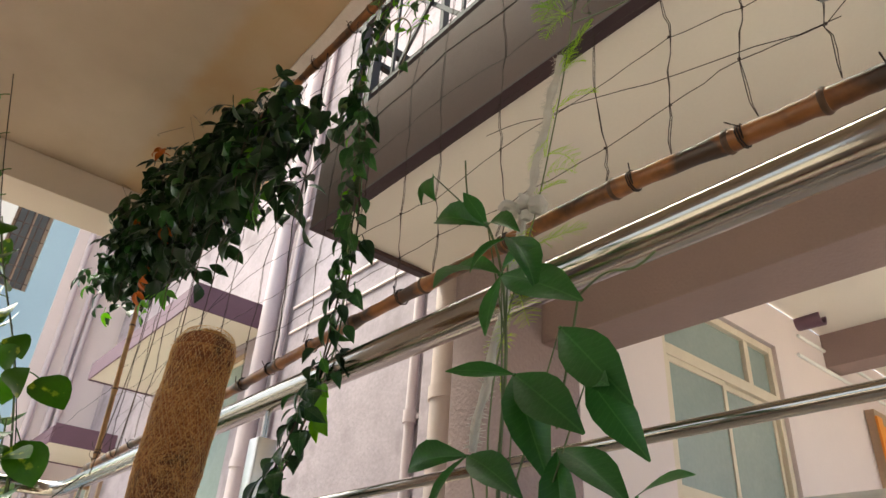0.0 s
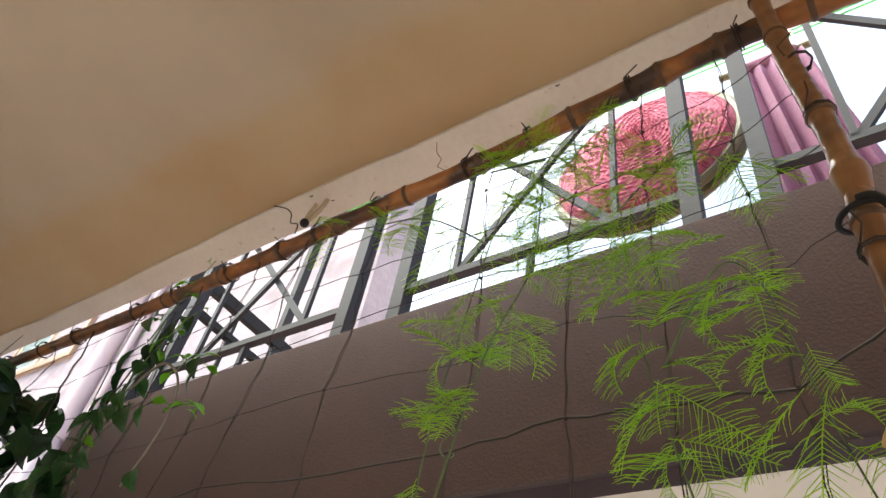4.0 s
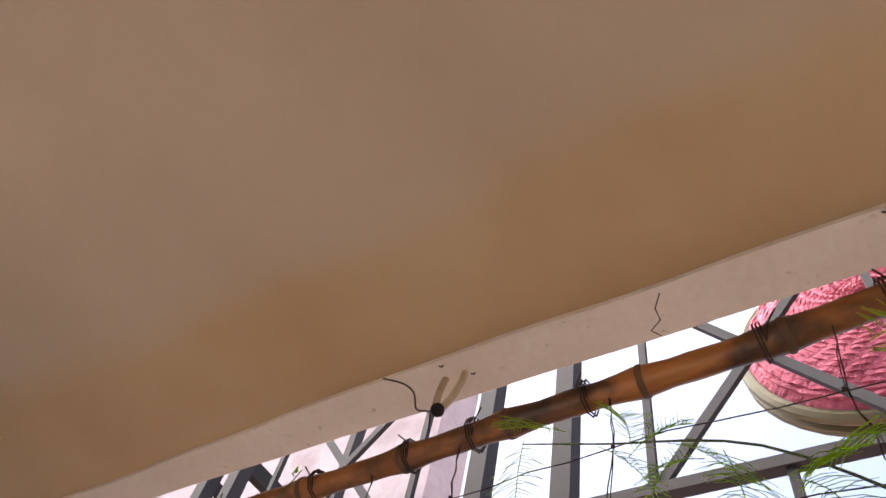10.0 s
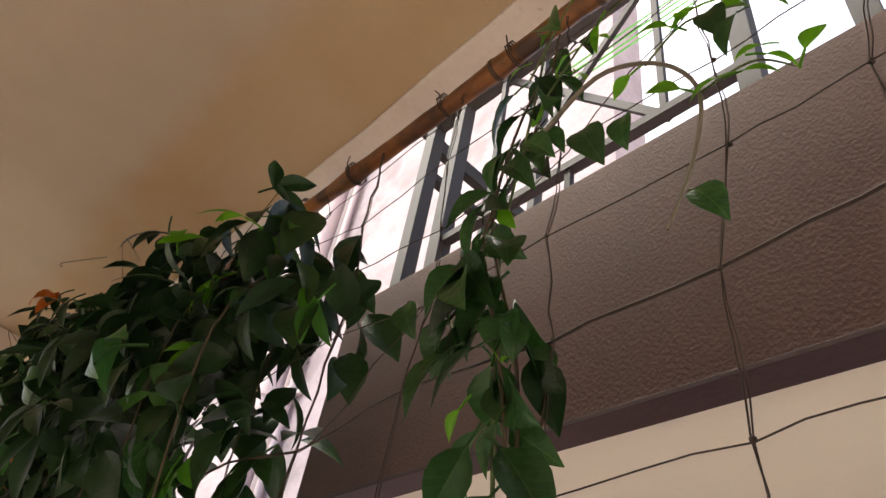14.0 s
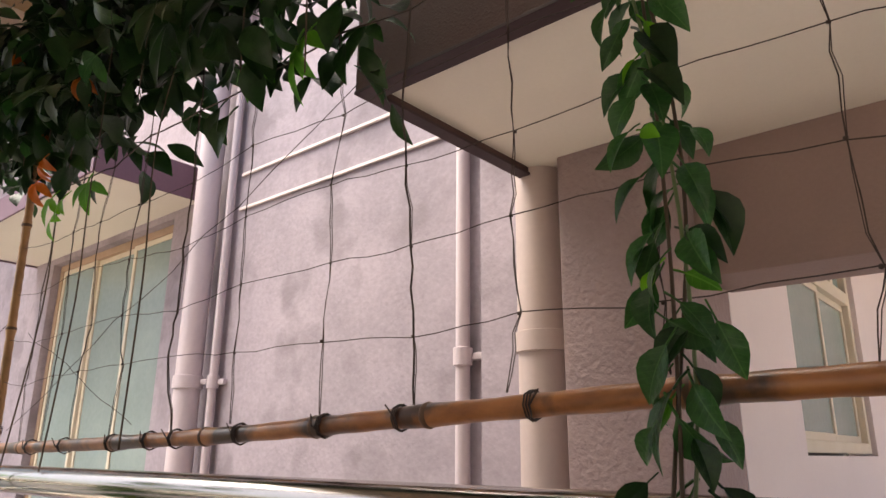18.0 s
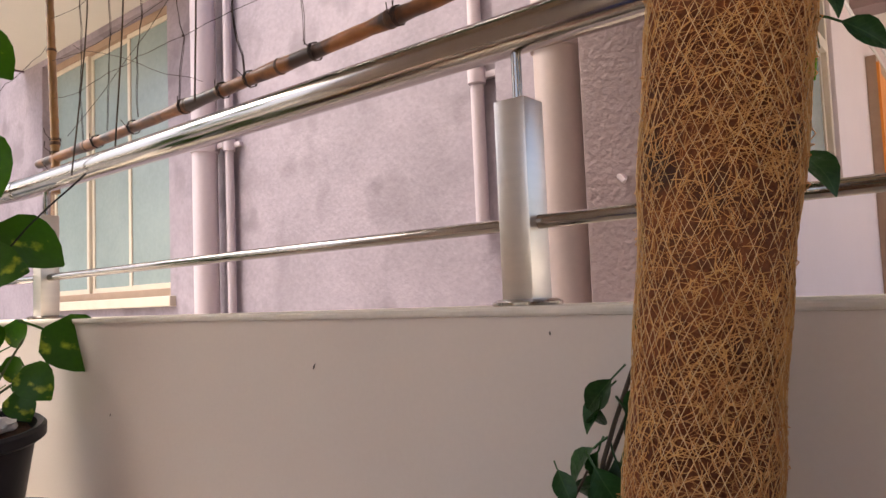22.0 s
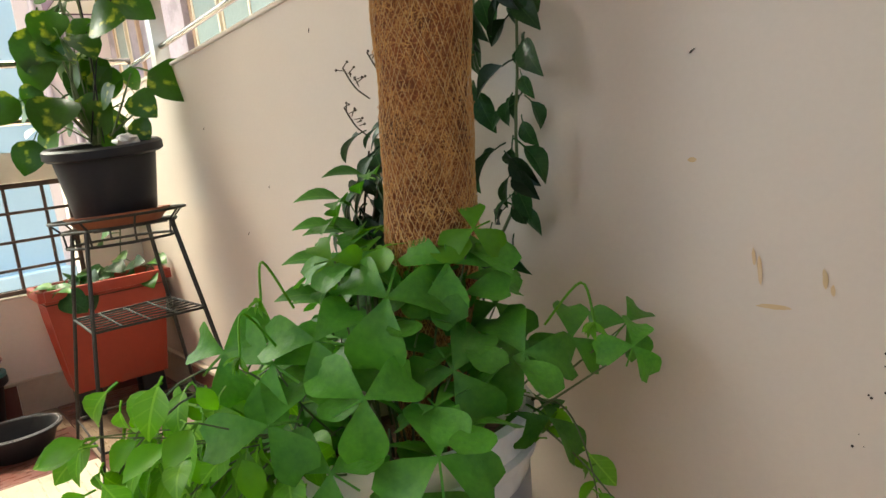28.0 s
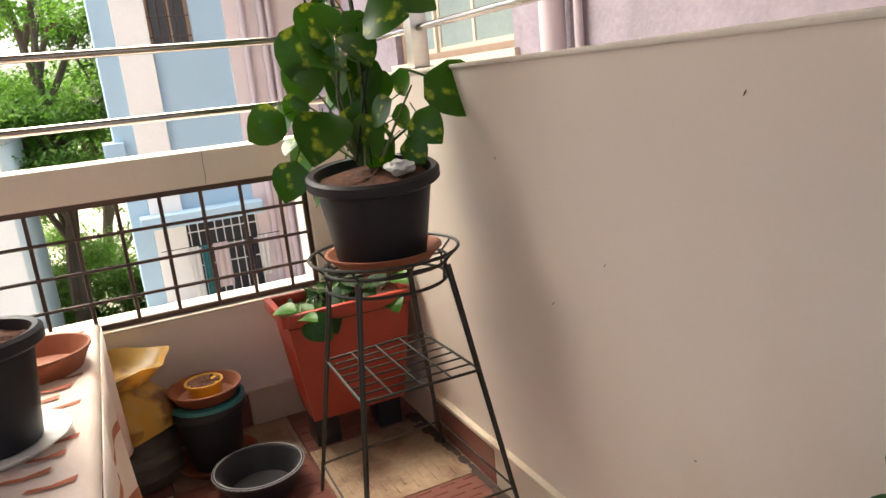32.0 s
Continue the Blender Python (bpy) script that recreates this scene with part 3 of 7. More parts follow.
part("cement_line", boxes(((XF + 0.013, -0.02, 0.118), (XR, 0.0, 0.132)), ((XF, YB, 0.118), (XF + 0.018, -0.02, 0.130)), bevel=0.003), M_TILE_A, sk)

# small scuffs and stains on the parapet
scuffs = thing("wall_scuffs", "dark scuffs and ochre smears on the cream parapet", "stains")
for x, z, l, a in ((1.45, 1.03, 0.016, 60), (1.13, 0.72, 0.014, 50), (2.31, 0.83, 0.014, 30), (1.9, 1.085, 0.008, 90), (0.95, 0.6, 0.02, 40), (1.35, 0.42, 0.012, 10), (2.53, 0.79, 0.012, 80), (0.75, 0.9, 0.014, 60)):
    bm = bmesh.new()
    d = Vector((math.cos(radians(a)), 0, math.sin(radians(a)))) * l / 3.4
    tube(bm, [Vector((x, -0.0006, z)) - d, Vector((x, -0.0012, z)), Vector((x, -0.0006, z)) + d], [0.0005, 0.0011, 0.0005], 5)
    part("scuff", bm, M_WIRE, scuffs)
for x, z, w, hh in ((2.385, 0.545, 0.042, 0.006), (2.372, 0.585, 0.006, 0.036), (2.366, 0.60, 0.005, 0.02), (2.44, 0.58, 0.006, 0.022), (2.447, 0.568, 0.005, 0.012), (2.30, 0.71, 0.012, 0.006)):
    bm = bmesh.new()
    ring = [bm.verts.new((x + w / 2 * math.cos(k * math.pi / 10) * rnd(0.8, 1.08), -0.0012, z + hh / 2 * math.sin(k * math.pi / 10) * rnd(0.8, 1.08))) for k in range(20)]
    bm.faces.new(ring)
    part("smear", bm, M_SMEAR, scuffs)
for k in range(60):
    x, z = rnd(2.45, 2.62), 0.17 + abs(rnd(-0.35, 0.35))
    bm = bmesh.new()
    bmesh.ops.create_icosphere(bm, subdivisions=1, radius=rnd(0.0006, 0.0018), matrix=Matrix.Translation((x, -0.0004, z)))
    if k == 0:
        specks = bm
    else:
        tmp = bpy.data.meshes.new("t")
        bm.to_mesh(tmp)
        specks.from_mesh(tmp)
        bpy.data.meshes.remove(tmp)
        bm.free()
tagged(part("specks", specks, M_WIRE, scuffs), kind="stuff")

# hairline cracks in the front parapet and the slab's edge
cracks = thing("plaster_cracks", "hairline cracks in the cream plaster", "cracks")
part("crack", tube(bmesh.new(), [(XF, -0.525, 0.94), (XF + 0.0002, -0.528, 0.90), (XF + 0.0002, -0.526, 0.87), (XF, -0.530, 0.84)], 0.0008, 5), M_WIRE, cracks)
part("crack", tube(bmesh.new(), [(2.715, 0.142, SLAB - 0.0098), (2.70, 0.163, SLAB - 0.0106), (2.699, 0.184, SLAB - 0.0112), (2.68, 0.197, SLAB - 0.0116), (2.69, 0.211, SLAB - 0.012)], 0.0009, 5), M_WIRE, cracks)
for x, y in ((2.36, 0.136), (2.40, 0.169), (3.0, 0.134)):
    part("pit", tube(bmesh.new(), [(x - 0.004, y, SLAB - 0.0105), (x, y + 0.003, SLAB - 0.011), (x + 0.004, y + 0.001, SLAB - 0.0105)], 0.0014, 5), M_WIRE, cracks)

# damp black grime along the foot of the wall
grime = thing("damp_grime", "black damp grime on the tiles along the skirting", "stain")
GR = random.Random(5)
for k in range(44):
    x = 0.12 + 0.022 * k + GR.uniform(-0.02, 0.02)
    w, d = GR.uniform(0.015, 0.04), GR.uniform(0.006, 0.022) * (1.4 if k < 14 else 0.8)
    bm = bmesh.new()
    bm.faces.new([bm.verts.new((x + w * math.cos(q * 0.5236) * GR.uniform(0.6, 1.2), -0.016 - d + d * math.sin(q * 0.5236) * GR.uniform(0.75, 1.0), 0.0034 + 0.0001 * k)) for q in range(12)])
    part("stain", bm, M_GRIME, grime)
# iron grille in the front opening
grille = thing("window_grille", "brown painted iron bar grille in the parapet opening", "grille")
g0, g1, gx = -1.35, -0.21, XF - 0.03
part("grille_frame", boxes(((gx - 0.008, g0, 0.434), (gx + 0.008, g1, 0.45)), ((gx - 0.008, g0, 0.815), (gx + 0.008, g1, 0.833)), ((gx - 0.0075, g1 - 0.016, 0.45), (gx + 0.0075, g1, 0.815)), ((gx - 0.0075, g0, 0.45), (gx + 0.0075, g0 + 0.016, 0.815)), bevel=0.001), M_GRILLE, grille)
for k in range(9):
    y = -0.30 - 0.124 * k
    part("bar", tube(bmesh.new(), [(gx, y, 0.449), (gx, y, 0.816)], 0.0062, 8), M_GRILLE, grille)
for z in (0.525, 0.625, 0.728):
    part("bar", tube(bmesh.new(), [(gx + 0.011, g0 + 0.01, z), (gx + 0.011, g1 - 0.01, z)], 0.0055, 8), M_GRILLE, grille)

# steel railing
rail = thing("steel_railing", "polished stainless steel balcony railing on box posts", "railing")
YR, XL = 0.11, -0.26


def pipe(name, pts, r, parent=rail, material=M_STEEL, seg=20):
    return part(name, tube(bmesh.new(), pts, r, seg), material, parent)


pipe("top_rail", curve_pts([(XR, YR, 1.533), (2.5, YR, 1.531), (0.2, YR, 1.527), (-0.06, YR, 1.527), (-0.2, 0.08, 1.527), (XL, -0.06, 1.527), (XL, -0.5, 1.527), (XL, YB, 1.527)], 5), 0.033, seg=28)
pipe("middle_rail", [(XR, YR, 1.24), (XL, YR, 1.24)], 0.0105)
pipe("front_rail", [(XL, YR, 1.262), (XL, YB, 1.262)], 0.013)
pipe("front_rail", [(XL, YR, 1.055), (XL, YB, 1.055)], 0.013)


def post(x, y, base):
    p = part("post", boxes(((x - 0.027, y - 0.027, base + 0.008), (x + 0.027, y + 0.027, base + 0.305)), bevel=0.004), M_STEEL_B, rail)
    part("base_plate", lathe(bmesh.new(), [(0.052, 0), (0.052, 0.005), (0.044, 0.009), (0.03, 0.0095)], 24, (x, y, base)), M_STEEL, p, "round steel base plate")
    part("pin", tube(bmesh.new(), [(x, y, base + 0.3), (x, y, 1.515)], 0.008, 12), M_STEEL, p)


post(1.80, YR, TOP)
post(0.135, YR, TOP)
post(3.95, YR, TOP)
post(XL, YB + 0.05, 0.942)

# ---- neighbour's house, close beside the balcony ----
YW = 1.22            # its plastered side wall
house = tagged(new("neighbour_house"), "lilac plastered neighbouring house with plum trims", "house", "", "structure")
# wall with a hole for the window
WX0, WX1, WZ0, WZ1 = -2.70, -1.10, 1.20, 2.82
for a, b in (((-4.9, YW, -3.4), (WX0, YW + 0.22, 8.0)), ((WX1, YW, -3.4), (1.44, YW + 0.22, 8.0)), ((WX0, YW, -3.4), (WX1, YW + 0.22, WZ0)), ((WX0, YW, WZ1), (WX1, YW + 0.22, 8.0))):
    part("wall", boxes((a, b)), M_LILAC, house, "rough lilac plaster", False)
part("corner_column", boxes(((1.44, 1.02, -3.4), (1.74, 1.44, 2.42)), bevel=0.006), M_COLUMN, house, smooth=False)
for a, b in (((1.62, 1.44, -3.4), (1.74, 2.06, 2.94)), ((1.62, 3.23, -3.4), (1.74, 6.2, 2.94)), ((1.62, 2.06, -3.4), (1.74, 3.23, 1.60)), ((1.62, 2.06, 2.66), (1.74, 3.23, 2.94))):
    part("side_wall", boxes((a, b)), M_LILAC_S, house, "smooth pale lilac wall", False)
part("back_wall", boxes(((1.74, 5.6, -3.4), (4.2, 5.8, 3.0))), M_LILAC_S, house, smooth=False)
part("rendered_band", boxes(((-0.46, YW - 0.012, 2.72), (1.2, YW, 2.735)), ((-0.46, YW - 0.012, 2.90), (1.2, YW, 2.915)), bevel=0.003), M_LILAC_S, house, smooth=False)
# balcony above: soffit, beam, fascia
part("soffit", boxes(((1.34, 0.418, 2.410), (5.6, 1.22, 2.60))), M_SOFFIT, house, "cream painted balcony soffit", False)
part("fascia", boxes(((1.308, 0.370, 2.392), (5.6, 0.417, 2.848)), ((1.308, 0.417, 2.392), (1.34, 1.22, 2.848)), bevel=0.001), M_FASCIA_SHADE, house, "mauve painted balcony fascia with rough plaster, its backlit shade in the colour", False)
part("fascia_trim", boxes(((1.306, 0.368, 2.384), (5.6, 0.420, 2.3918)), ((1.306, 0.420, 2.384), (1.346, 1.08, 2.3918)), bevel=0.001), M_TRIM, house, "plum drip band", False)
part("balcony_floor", boxes(((1.34, 0.417, 2.60), (5.6, 1.6, 2.845))), M_MAUVE, house, smooth=False)
part("beam", boxes(((1.74, 1.222, 2.05), (5.6, 1.46, 2.60)), bevel=0.006), M_MAUVE, house, "mauve cross beam", False)
part("inner_ceiling", boxes(((1.74, 1.461, 2.945), (3.7, 5.7, 3.02))), M_SOFFIT, house, smooth=False)
part("inner_beam", boxes(((1.74, 3.9, 2.72), (4.2, 4.1, 2.9445))), M_MAUVE, house, smooth=False)
part("floor_below", boxes(((1.44, 0.6, 0.55), (6.6, 5.7, 0.72))), M_SOFFIT, house, smooth=False)
for a, b in (((1.75, 3.55, 2.83), (1.75, 5.5, 2.83)), ((1.75, 3.5, 2.69), (1.75, 5.5, 2.69))):
    part("cable_duct", tube(bmesh.new(), [a, b], 0.011, 6), M_OUTWHITE, house)
bm = bmesh.new()
lathe(bm, [(0.05, 0), (0.055, 0.16), (0.045, 0.16), (0.04, 0.02)], 16)
bmesh.ops.rotate(bm, verts=bm.verts, matrix=Matrix.Rotation(radians(90), 3, 'Y'))
bmesh.ops.translate(bm, verts=bm.verts, vec=(1.74, 3.6, 2.93))
part("vent_pipe", bm, M_PLUM, house)
plate = part("switch_plate", boxes(((1.741, 1.63, 0.905), (1.752, 1.86, 1.06)), bevel=0.003), M_WHITE, house, "white plastic plate")
part("slot", boxes(((1.752, 1.74, 0.95), (1.756, 1.757, 1.015))), M_INK, plate)
part("tap_stub", tube(bmesh.new(), [(1.56, 1.02, 1.44), (1.56, 0.985, 1.44), (1.575, 0.985, 1.425)], 0.008, 8), M_PIPE, house)
door = part("door", boxes(((1.742, 4.35, 0.72), (1.80, 5.3, 2.55))), M_WINWOOD, house, "dark doorway with an orange hanging", False)
part("door_hanging", boxes(((1.80, 4.34, 0.75), (1.815, 4.42, 2.5)), ((1.80, 4.42, 2.05), (1.812, 4.95, 2.45))), M_ORANGE, door, "orange door hanging")


def window(name, parent, cx, cy, along, w, z0, z1, frame_mat, panes, transom=0.0, depth=0.05):
    """A framed window; along is the wall's run, 'x' or 'y'."""
    win = part(name, bmesh.new(), frame_mat, parent)

    def bar(a0, a1, b0, b1, d0, d1):
        if along == 'x':
            return ((cx + a0, cy + d0, b0), (cx + a1, cy + d1, b1))
        return ((cx - d1, cy + a0, b0), (cx - d0, cy + a1, b1))
    f = 0.045
    part("window_frame", boxes(bar(0, f, z0, z1, 0, depth), bar(w - f, w, z0, z1, 0, depth), bar(f, w - f, z0, z0 + f, 0, depth), bar(f, w - f, z1 - f, z1, 0, depth), bevel=0.004), frame_mat, win, smooth=False)
    top = z1 - f
    if transom:
        part("transom", boxes(bar(f, w - f, z1 - transom - 0.03, z1 - transom + 0.03, 0, depth), bevel=0.003), frame_mat, win, smooth=False)
        part("pane", boxes(bar(f, w * 0.72, z1 - transom + 0.03, top, 0.03, 0.036)), M_PANE, win, smooth=False)
        part("pane", boxes(bar(w * 0.72 + f, w - f, z1 - transom + 0.03, top, 0.03, 0.036)), M_PANE, win, smooth=False)
        part("mullion", boxes(bar(w * 0.72, w * 0.72 + f, z1 - transom + 0.03, top, 0.004, depth), bevel=0.003), frame_mat, win, smooth=False)
        top = z1 - transom - 0.03
    step = (w - 2 * f) / panes
    for k in range(panes):
        a = f + k * step
        e = 0.03
        off = 0.008 + 0.02 * (k % 2)
        sash = part("sash", boxes(bar(a, a + e, z0 + f, top, off, off + 0.022), bar(a + step - e, a + step, z0 + f, top, off, off + 0.022), bar(a + e, a + step - e, z0 + f, z0 + f + e, off, off + 0.022), bar(a + e, a + step - e, top - e, top, off, off + 0.022), bevel=0.002), M_WINFRAME, win, smooth=False)
        part("pane", boxes(bar(a + e, a + step - e, z0 + f + e, top - e, off + 0.008, off + 0.014)), M_PANE, sash, "frosted glass pane", False)
    return win


window("window", house, WX0, YW + 0.05, 'x', WX1 - WX0, WZ0, WZ1, M_WINWOOD, 3)
# dark sheet behind the panes: the room's shade as a colour
part("room_shade_sheet", boxes(((WX0, YW + 0.15, WZ0), (WX1, YW + 0.2, WZ1))), M_ROOM_SHADE, house, smooth=False)
part("window_sill", boxes(((WX0 - 0.05, YW - 0.035, WZ0 - 0.055), (WX1 + 0.05, YW + 0.05, WZ0)), bevel=0.006), M_WINFRAME, house, smooth=False)
window("window", house, 1.72, 2.07, 'y', 1.15, 1.61, 2.65, M_WINFRAME, 2, 0.33)
part("room_shade_sheet", boxes(((1.55, 2.06, 1.6), (1.6, 3.23, 2.66))), M_ROOM_SHADE, house, smooth=False)
# hood over the window and a second one further on
for x0, x1, z in ((-3.0, -0.83, 2.86), (-4.7, -3.75, 2.45)):
    hood = part("window_hood", boxes(((x0, 0.66, z), (x1, YW, z + 0.07)), bevel=0.004), M_SOFFIT, house, "cream window hood", False)
    part("hood_edge", boxes(((x0 - 0.006, 0.648, z - 0.012), (x1 + 0.006, 0.66, z + 0.14)), ((x1, 0.66, z - 0.012), (x1 + 0.012, YW, z + 0.17)), ((x0 - 0.012, 0.66, z - 0.012), (x0, YW, z + 0.17)), bevel=0.004), M_PLUM, hood, "plum painted hood edge", False)
window("window", house, -4.6, YW - 0.03, 'x', 0.8, 1.2, 2.4, M_WINWOOD, 2)
window("window", house, -2.3, YW - 0.03, 'x', 1.0, 4.4, 5.6, M_WINWOOD, 2)
# pipes
for x, y, r, z0, z1, m, lab in ((-0.62, 1.13, 0.06, -3.4, 8.0, M_PIPE, "wide lilac rain pipe"), (-0.50, 1.185, 0.02, -3.4, 8.0, M_PIPE, ""), (0.96, 1.19, 0.024, 1.35, 2.9, M_PIPE, "thin lilac pipe"), (1.33, 1.10, 0.075, -3.4, 2.43, M_CREAM_PIPE, "wide cream rain pipe")):
    p = part("pipe", tube(bmesh.new(), [(x, y, z0), (x, y, z1)], r, 18), m, house, lab)
    for z in (1.90, 0.2, 3.6):
        if z0 < z < z1:
            part("collar", lathe(bmesh.new(), [(r + 0.002, -0.03), (r + 0.008, -0.028), (r + 0.008, 0.028), (r + 0.002, 0.03)], 18, (x, y, z)), m, p)
            part("bracket", boxes(((x + r * 0.5, y + r * 0.4, z - 0.012), (x + r + 0.05, y + r * 0.4 + 0.02, z + 0.012)), bevel=0.003), m, p)
part("pipe_chase", boxes(((1.05, 1.17, -3.4), (1.24, YW - 0.001, 2.9)), bevel=0.004), M_LILAC, house, smooth=False)
part("cornice", boxes(((-4.9, 0.9, 6.2), (1.3, YW, 6.35))), M_PLUM, house, smooth=False)

# iron railing on the balcony above
irail = thing("iron_railing", "grey painted iron balcony railing with crossed bars", "railing")
YI, ZB, ZT = 0.46, 3.025, 3.545


def flat(name, a, b, w=0.012, d=0.02):
    a, b = Vector(a), Vector(b)
    ax = (b - a).normalized()
    side = ax.cross(Vector((0, 1, 0))).normalized()
    bm = bmesh.new()
    vs = []
    for p in (a, b):
        for sx, sy in ((-1, -1), (1, -1), (1, 1), (-1, 1)):
            vs.append(bm.verts.new(p + side * w / 2 * sx + Vector((0, d / 2 * sy, 0))))
    for f in ((0, 1, 2, 3), (7, 6, 5, 4), (0, 4, 5, 1), (1, 5, 6, 2), (2, 6, 7, 3), (3, 7, 4, 0)):
        bm.faces.new([vs[k] for k in f])
    return part(name, bm, M_IRON, irail, smooth=False)


posts = [1.35, 1.47, 2.235, 2.415, 3.14, 3.285, 4.0, 4.15, 4.9, 5.05]
for x in posts:
    flat("post", (x, YI, 2.845), (x, YI, ZT + 0.02), 0.038, 0.038)
flat("top_bar", (1.30, YI, ZT), (5.4, YI, ZT), 0.024, 0.036)
for a, b in ((1.47, 2.235), (2.415, 3.14), (3.285, 4.0), (4.15, 4.9)):
    c = (a + b) / 2
    flat("bottom_bar", (a, YI, ZB), (b, YI, ZB), 0.02, 0.024)
    flat("cross_bar", (a + 0.16, YI, ZB), (b - 0.16, YI, ZT), 0.018, 0.012)
    flat("cross_bar", (b - 0.16, YI + 0.013, ZB), (a + 0.16, YI + 0.013, ZT), 0.018, 0.012)
    flat("thin_bar", (a + 0.16, YI - 0.006, ZB), (a + 0.16, YI - 0.006, ZT), 0.014, 0.012)
    flat("thin_bar", (b - 0.16, YI - 0.006, ZB), (b - 0.16, YI - 0.006, ZT), 0.014, 0.012)
    flat("short_bar", (c, YI, 2.845), (c, YI, ZB), 0.014, 0.014)
# the return of the railing along the balcony's end
for z0, z1 in ((3.52, 3.57), (3.40, 3.425), (3.015, 3.035)):
    part("side_bar", boxes(((1.285, YI + 0.02, z0), (1.315, YW, z1))), M_BLACK, irail, smooth=False)
for y in (0.72, 0.98):
    part("side_post", boxes(((1.293, y, 2.845), (1.307, y + 0.014, 3.52))), M_IRON, irail, smooth=False)
# green washing lines above the railing
lines = thing("washing_lines", "thin green plastic washing lines", "washing line")
for k in range(4):
    part("line", tube(bmesh.new(), [(1.3, 0.98 + 0.04 * k, 4.40 + 0.035 * k), (5.4, 0.98 + 0.04 * k, 4.40 + 0.035 * k)], 0.004, 5), M_LINE, lines)
for x in (1.28, 5.4):
    part("line_bracket", boxes(((x, 0.93, 2.846), (x + 0.03, 0.97, 4.52)), ((x, 0.93, 4.52), (x + 0.03, 1.15, 4.55))), M_IRON, lines, smooth=False)
# round pink seat hung on the upper balcony and a cloth beside it
seat = thing("basket_seat", "round pink woven seat with a green cane rim, hung upright", "chair", "", (2.98, 0.64, 3.50))
SM = Euler((radians(84), 0, radians(-4))).to_matrix()
bm = bmesh.new()
lathe(bm, [(0.015, 0.046), (0.09, 0.041), (0.16, 0.028), (0.225, 0.008), (0.258, -0.02), (0.268, -0.055), (0.25, -0.06), (0.14, -0.02), (0.015, 0.0)], 40)
bmesh.ops.rotate(bm, verts=bm.verts, matrix=SM)
part("seat", bm, M_PINK, seat)
for q in range(1, 22):
    rq = 0.0115 * q
    hq = 0.045 - 0.044 * (rq / 0.235) ** 2
    part("woven_ring", tube(bmesh.new(), [SM @ Vector(((rq + 0.0022 * math.sin(k * 2.6 + q)) * math.cos(a), rq * math.sin(a), hq + 0.003 * math.sin(k * 2.1 + q * 1.7))) for k, a in enumerate([math.pi * k / 36 for k in range(73)])], 0.0048, 5), M_PINK, seat)
for dz in (0.0, 0.03):
    part("rim", tube(bmesh.new(), [SM @ Vector((0.268 * math.cos(a), 0.268 * math.sin(a), -0.03 - dz)) for a in [2 * math.pi * k / 40 for k in range(41)]], 0.014, 8), M_CANE, seat)
for dx in (-0.12, 0.12):
    part("cord", tube(bmesh.new(), [SM @ Vector((dx, 0.24, -0.045)), Vector((dx * 0.4, 0.36, 0.90))], 0.003, 6), M_ROPE, seat)
cloth = thing("hung_cloth", "purple and pink cloth hung over a green cane", "cloth", "", (3.34, 0.72, 3.79))
bm = bmesh.new()
nx, nz = 16, 14
grid = []
for j in range(nz + 1):
    v = j / nz
    x0, x1 = -0.09 - 0.02 * v, 0.10 + 0.05 * v
    grid.append([bm.verts.new((x0 + (x1 - x0) * i / nx + 0.05 * v, 0.035 * math.sin(i * 1.9 + v) * (0.3 + 0.7 * v), -0.88 * v)) for i in range(nx + 1)])
for j in range(nz):
    for i in range(nx):
        bm.faces.new((grid[j][i], grid[j][i + 1], grid[j + 1][i + 1], grid[j + 1][i]))
ob = part("drape", bm, M_PURPLE, cloth)
sol = ob.modifiers.new("thickness", 'SOLIDIFY')
sol.thickness = 0.004
part("fold", tube(bmesh.new(), [(-0.095, 0, 0.004), (0.0, 0.005, 0.01), (0.085, 0, 0.004)], 0.02, 10), M_PURPLE, cloth)
part("cane", tube(bmesh.new(), [(-0.13, 0, 0.012), (0.0, 0.004, 0.014), (0.13, 0, 0.012)], 0.011, 10), M_CANE, cloth, "green cane")
for dx in (-0.1, 0.1):
    part("cord", tube(bmesh.new(), [(dx, 0, 0.012), (dx * 0.9, 0.27, 0.62)], 0.003, 6), M_ROPE, cloth)

# ---- bamboo trellis with its wire net ----
def bamboo(name, pts, r0, r1, nodes, material, label, seg=14):
    """A cane through points with swollen nodes at the given shares of its length."""
    th = thing(name, label, "bamboo pole", "bamboo poles of the trellis")
    line = curve_pts(pts, 8)
    n = len(line) - 1
    dense, rad = [], []
    N = 140
    for k in range(N + 1):
        t = k / N
        f = t * n
        i = min(int(f), n - 1)
        p = line[i].lerp(line[i + 1], f - i)
        bump = sum(math.exp(-((t - q) * N / 1.1) ** 2) for q in nodes)
        dense.append(p)
        rad.append((r0 + (r1 - r0) * t) * (1 + 0.20 * bump) + 0.0006 * math.sin(k * 1.7))
    part("cane", tube(bmesh.new(), dense, rad, seg), material, th)
    for q in nodes:
        f = q * n
        i = min(int(f), n - 1)
        p = line[i].lerp(line[i + 1], f - i)
        d = (line[i + 1] - line[i]).normalized()
        r = r0 + (r1 - r0) * q
        part("node_ring", tube(bmesh.new(), [p - d * 0.005, p - d * 0.002, p + d * 0.002, p + d * 0.005], [r * 1.16, r * 1.27, r * 1.27, r * 1.16], seg), M_BAMBOO_N, th)
    return th, line


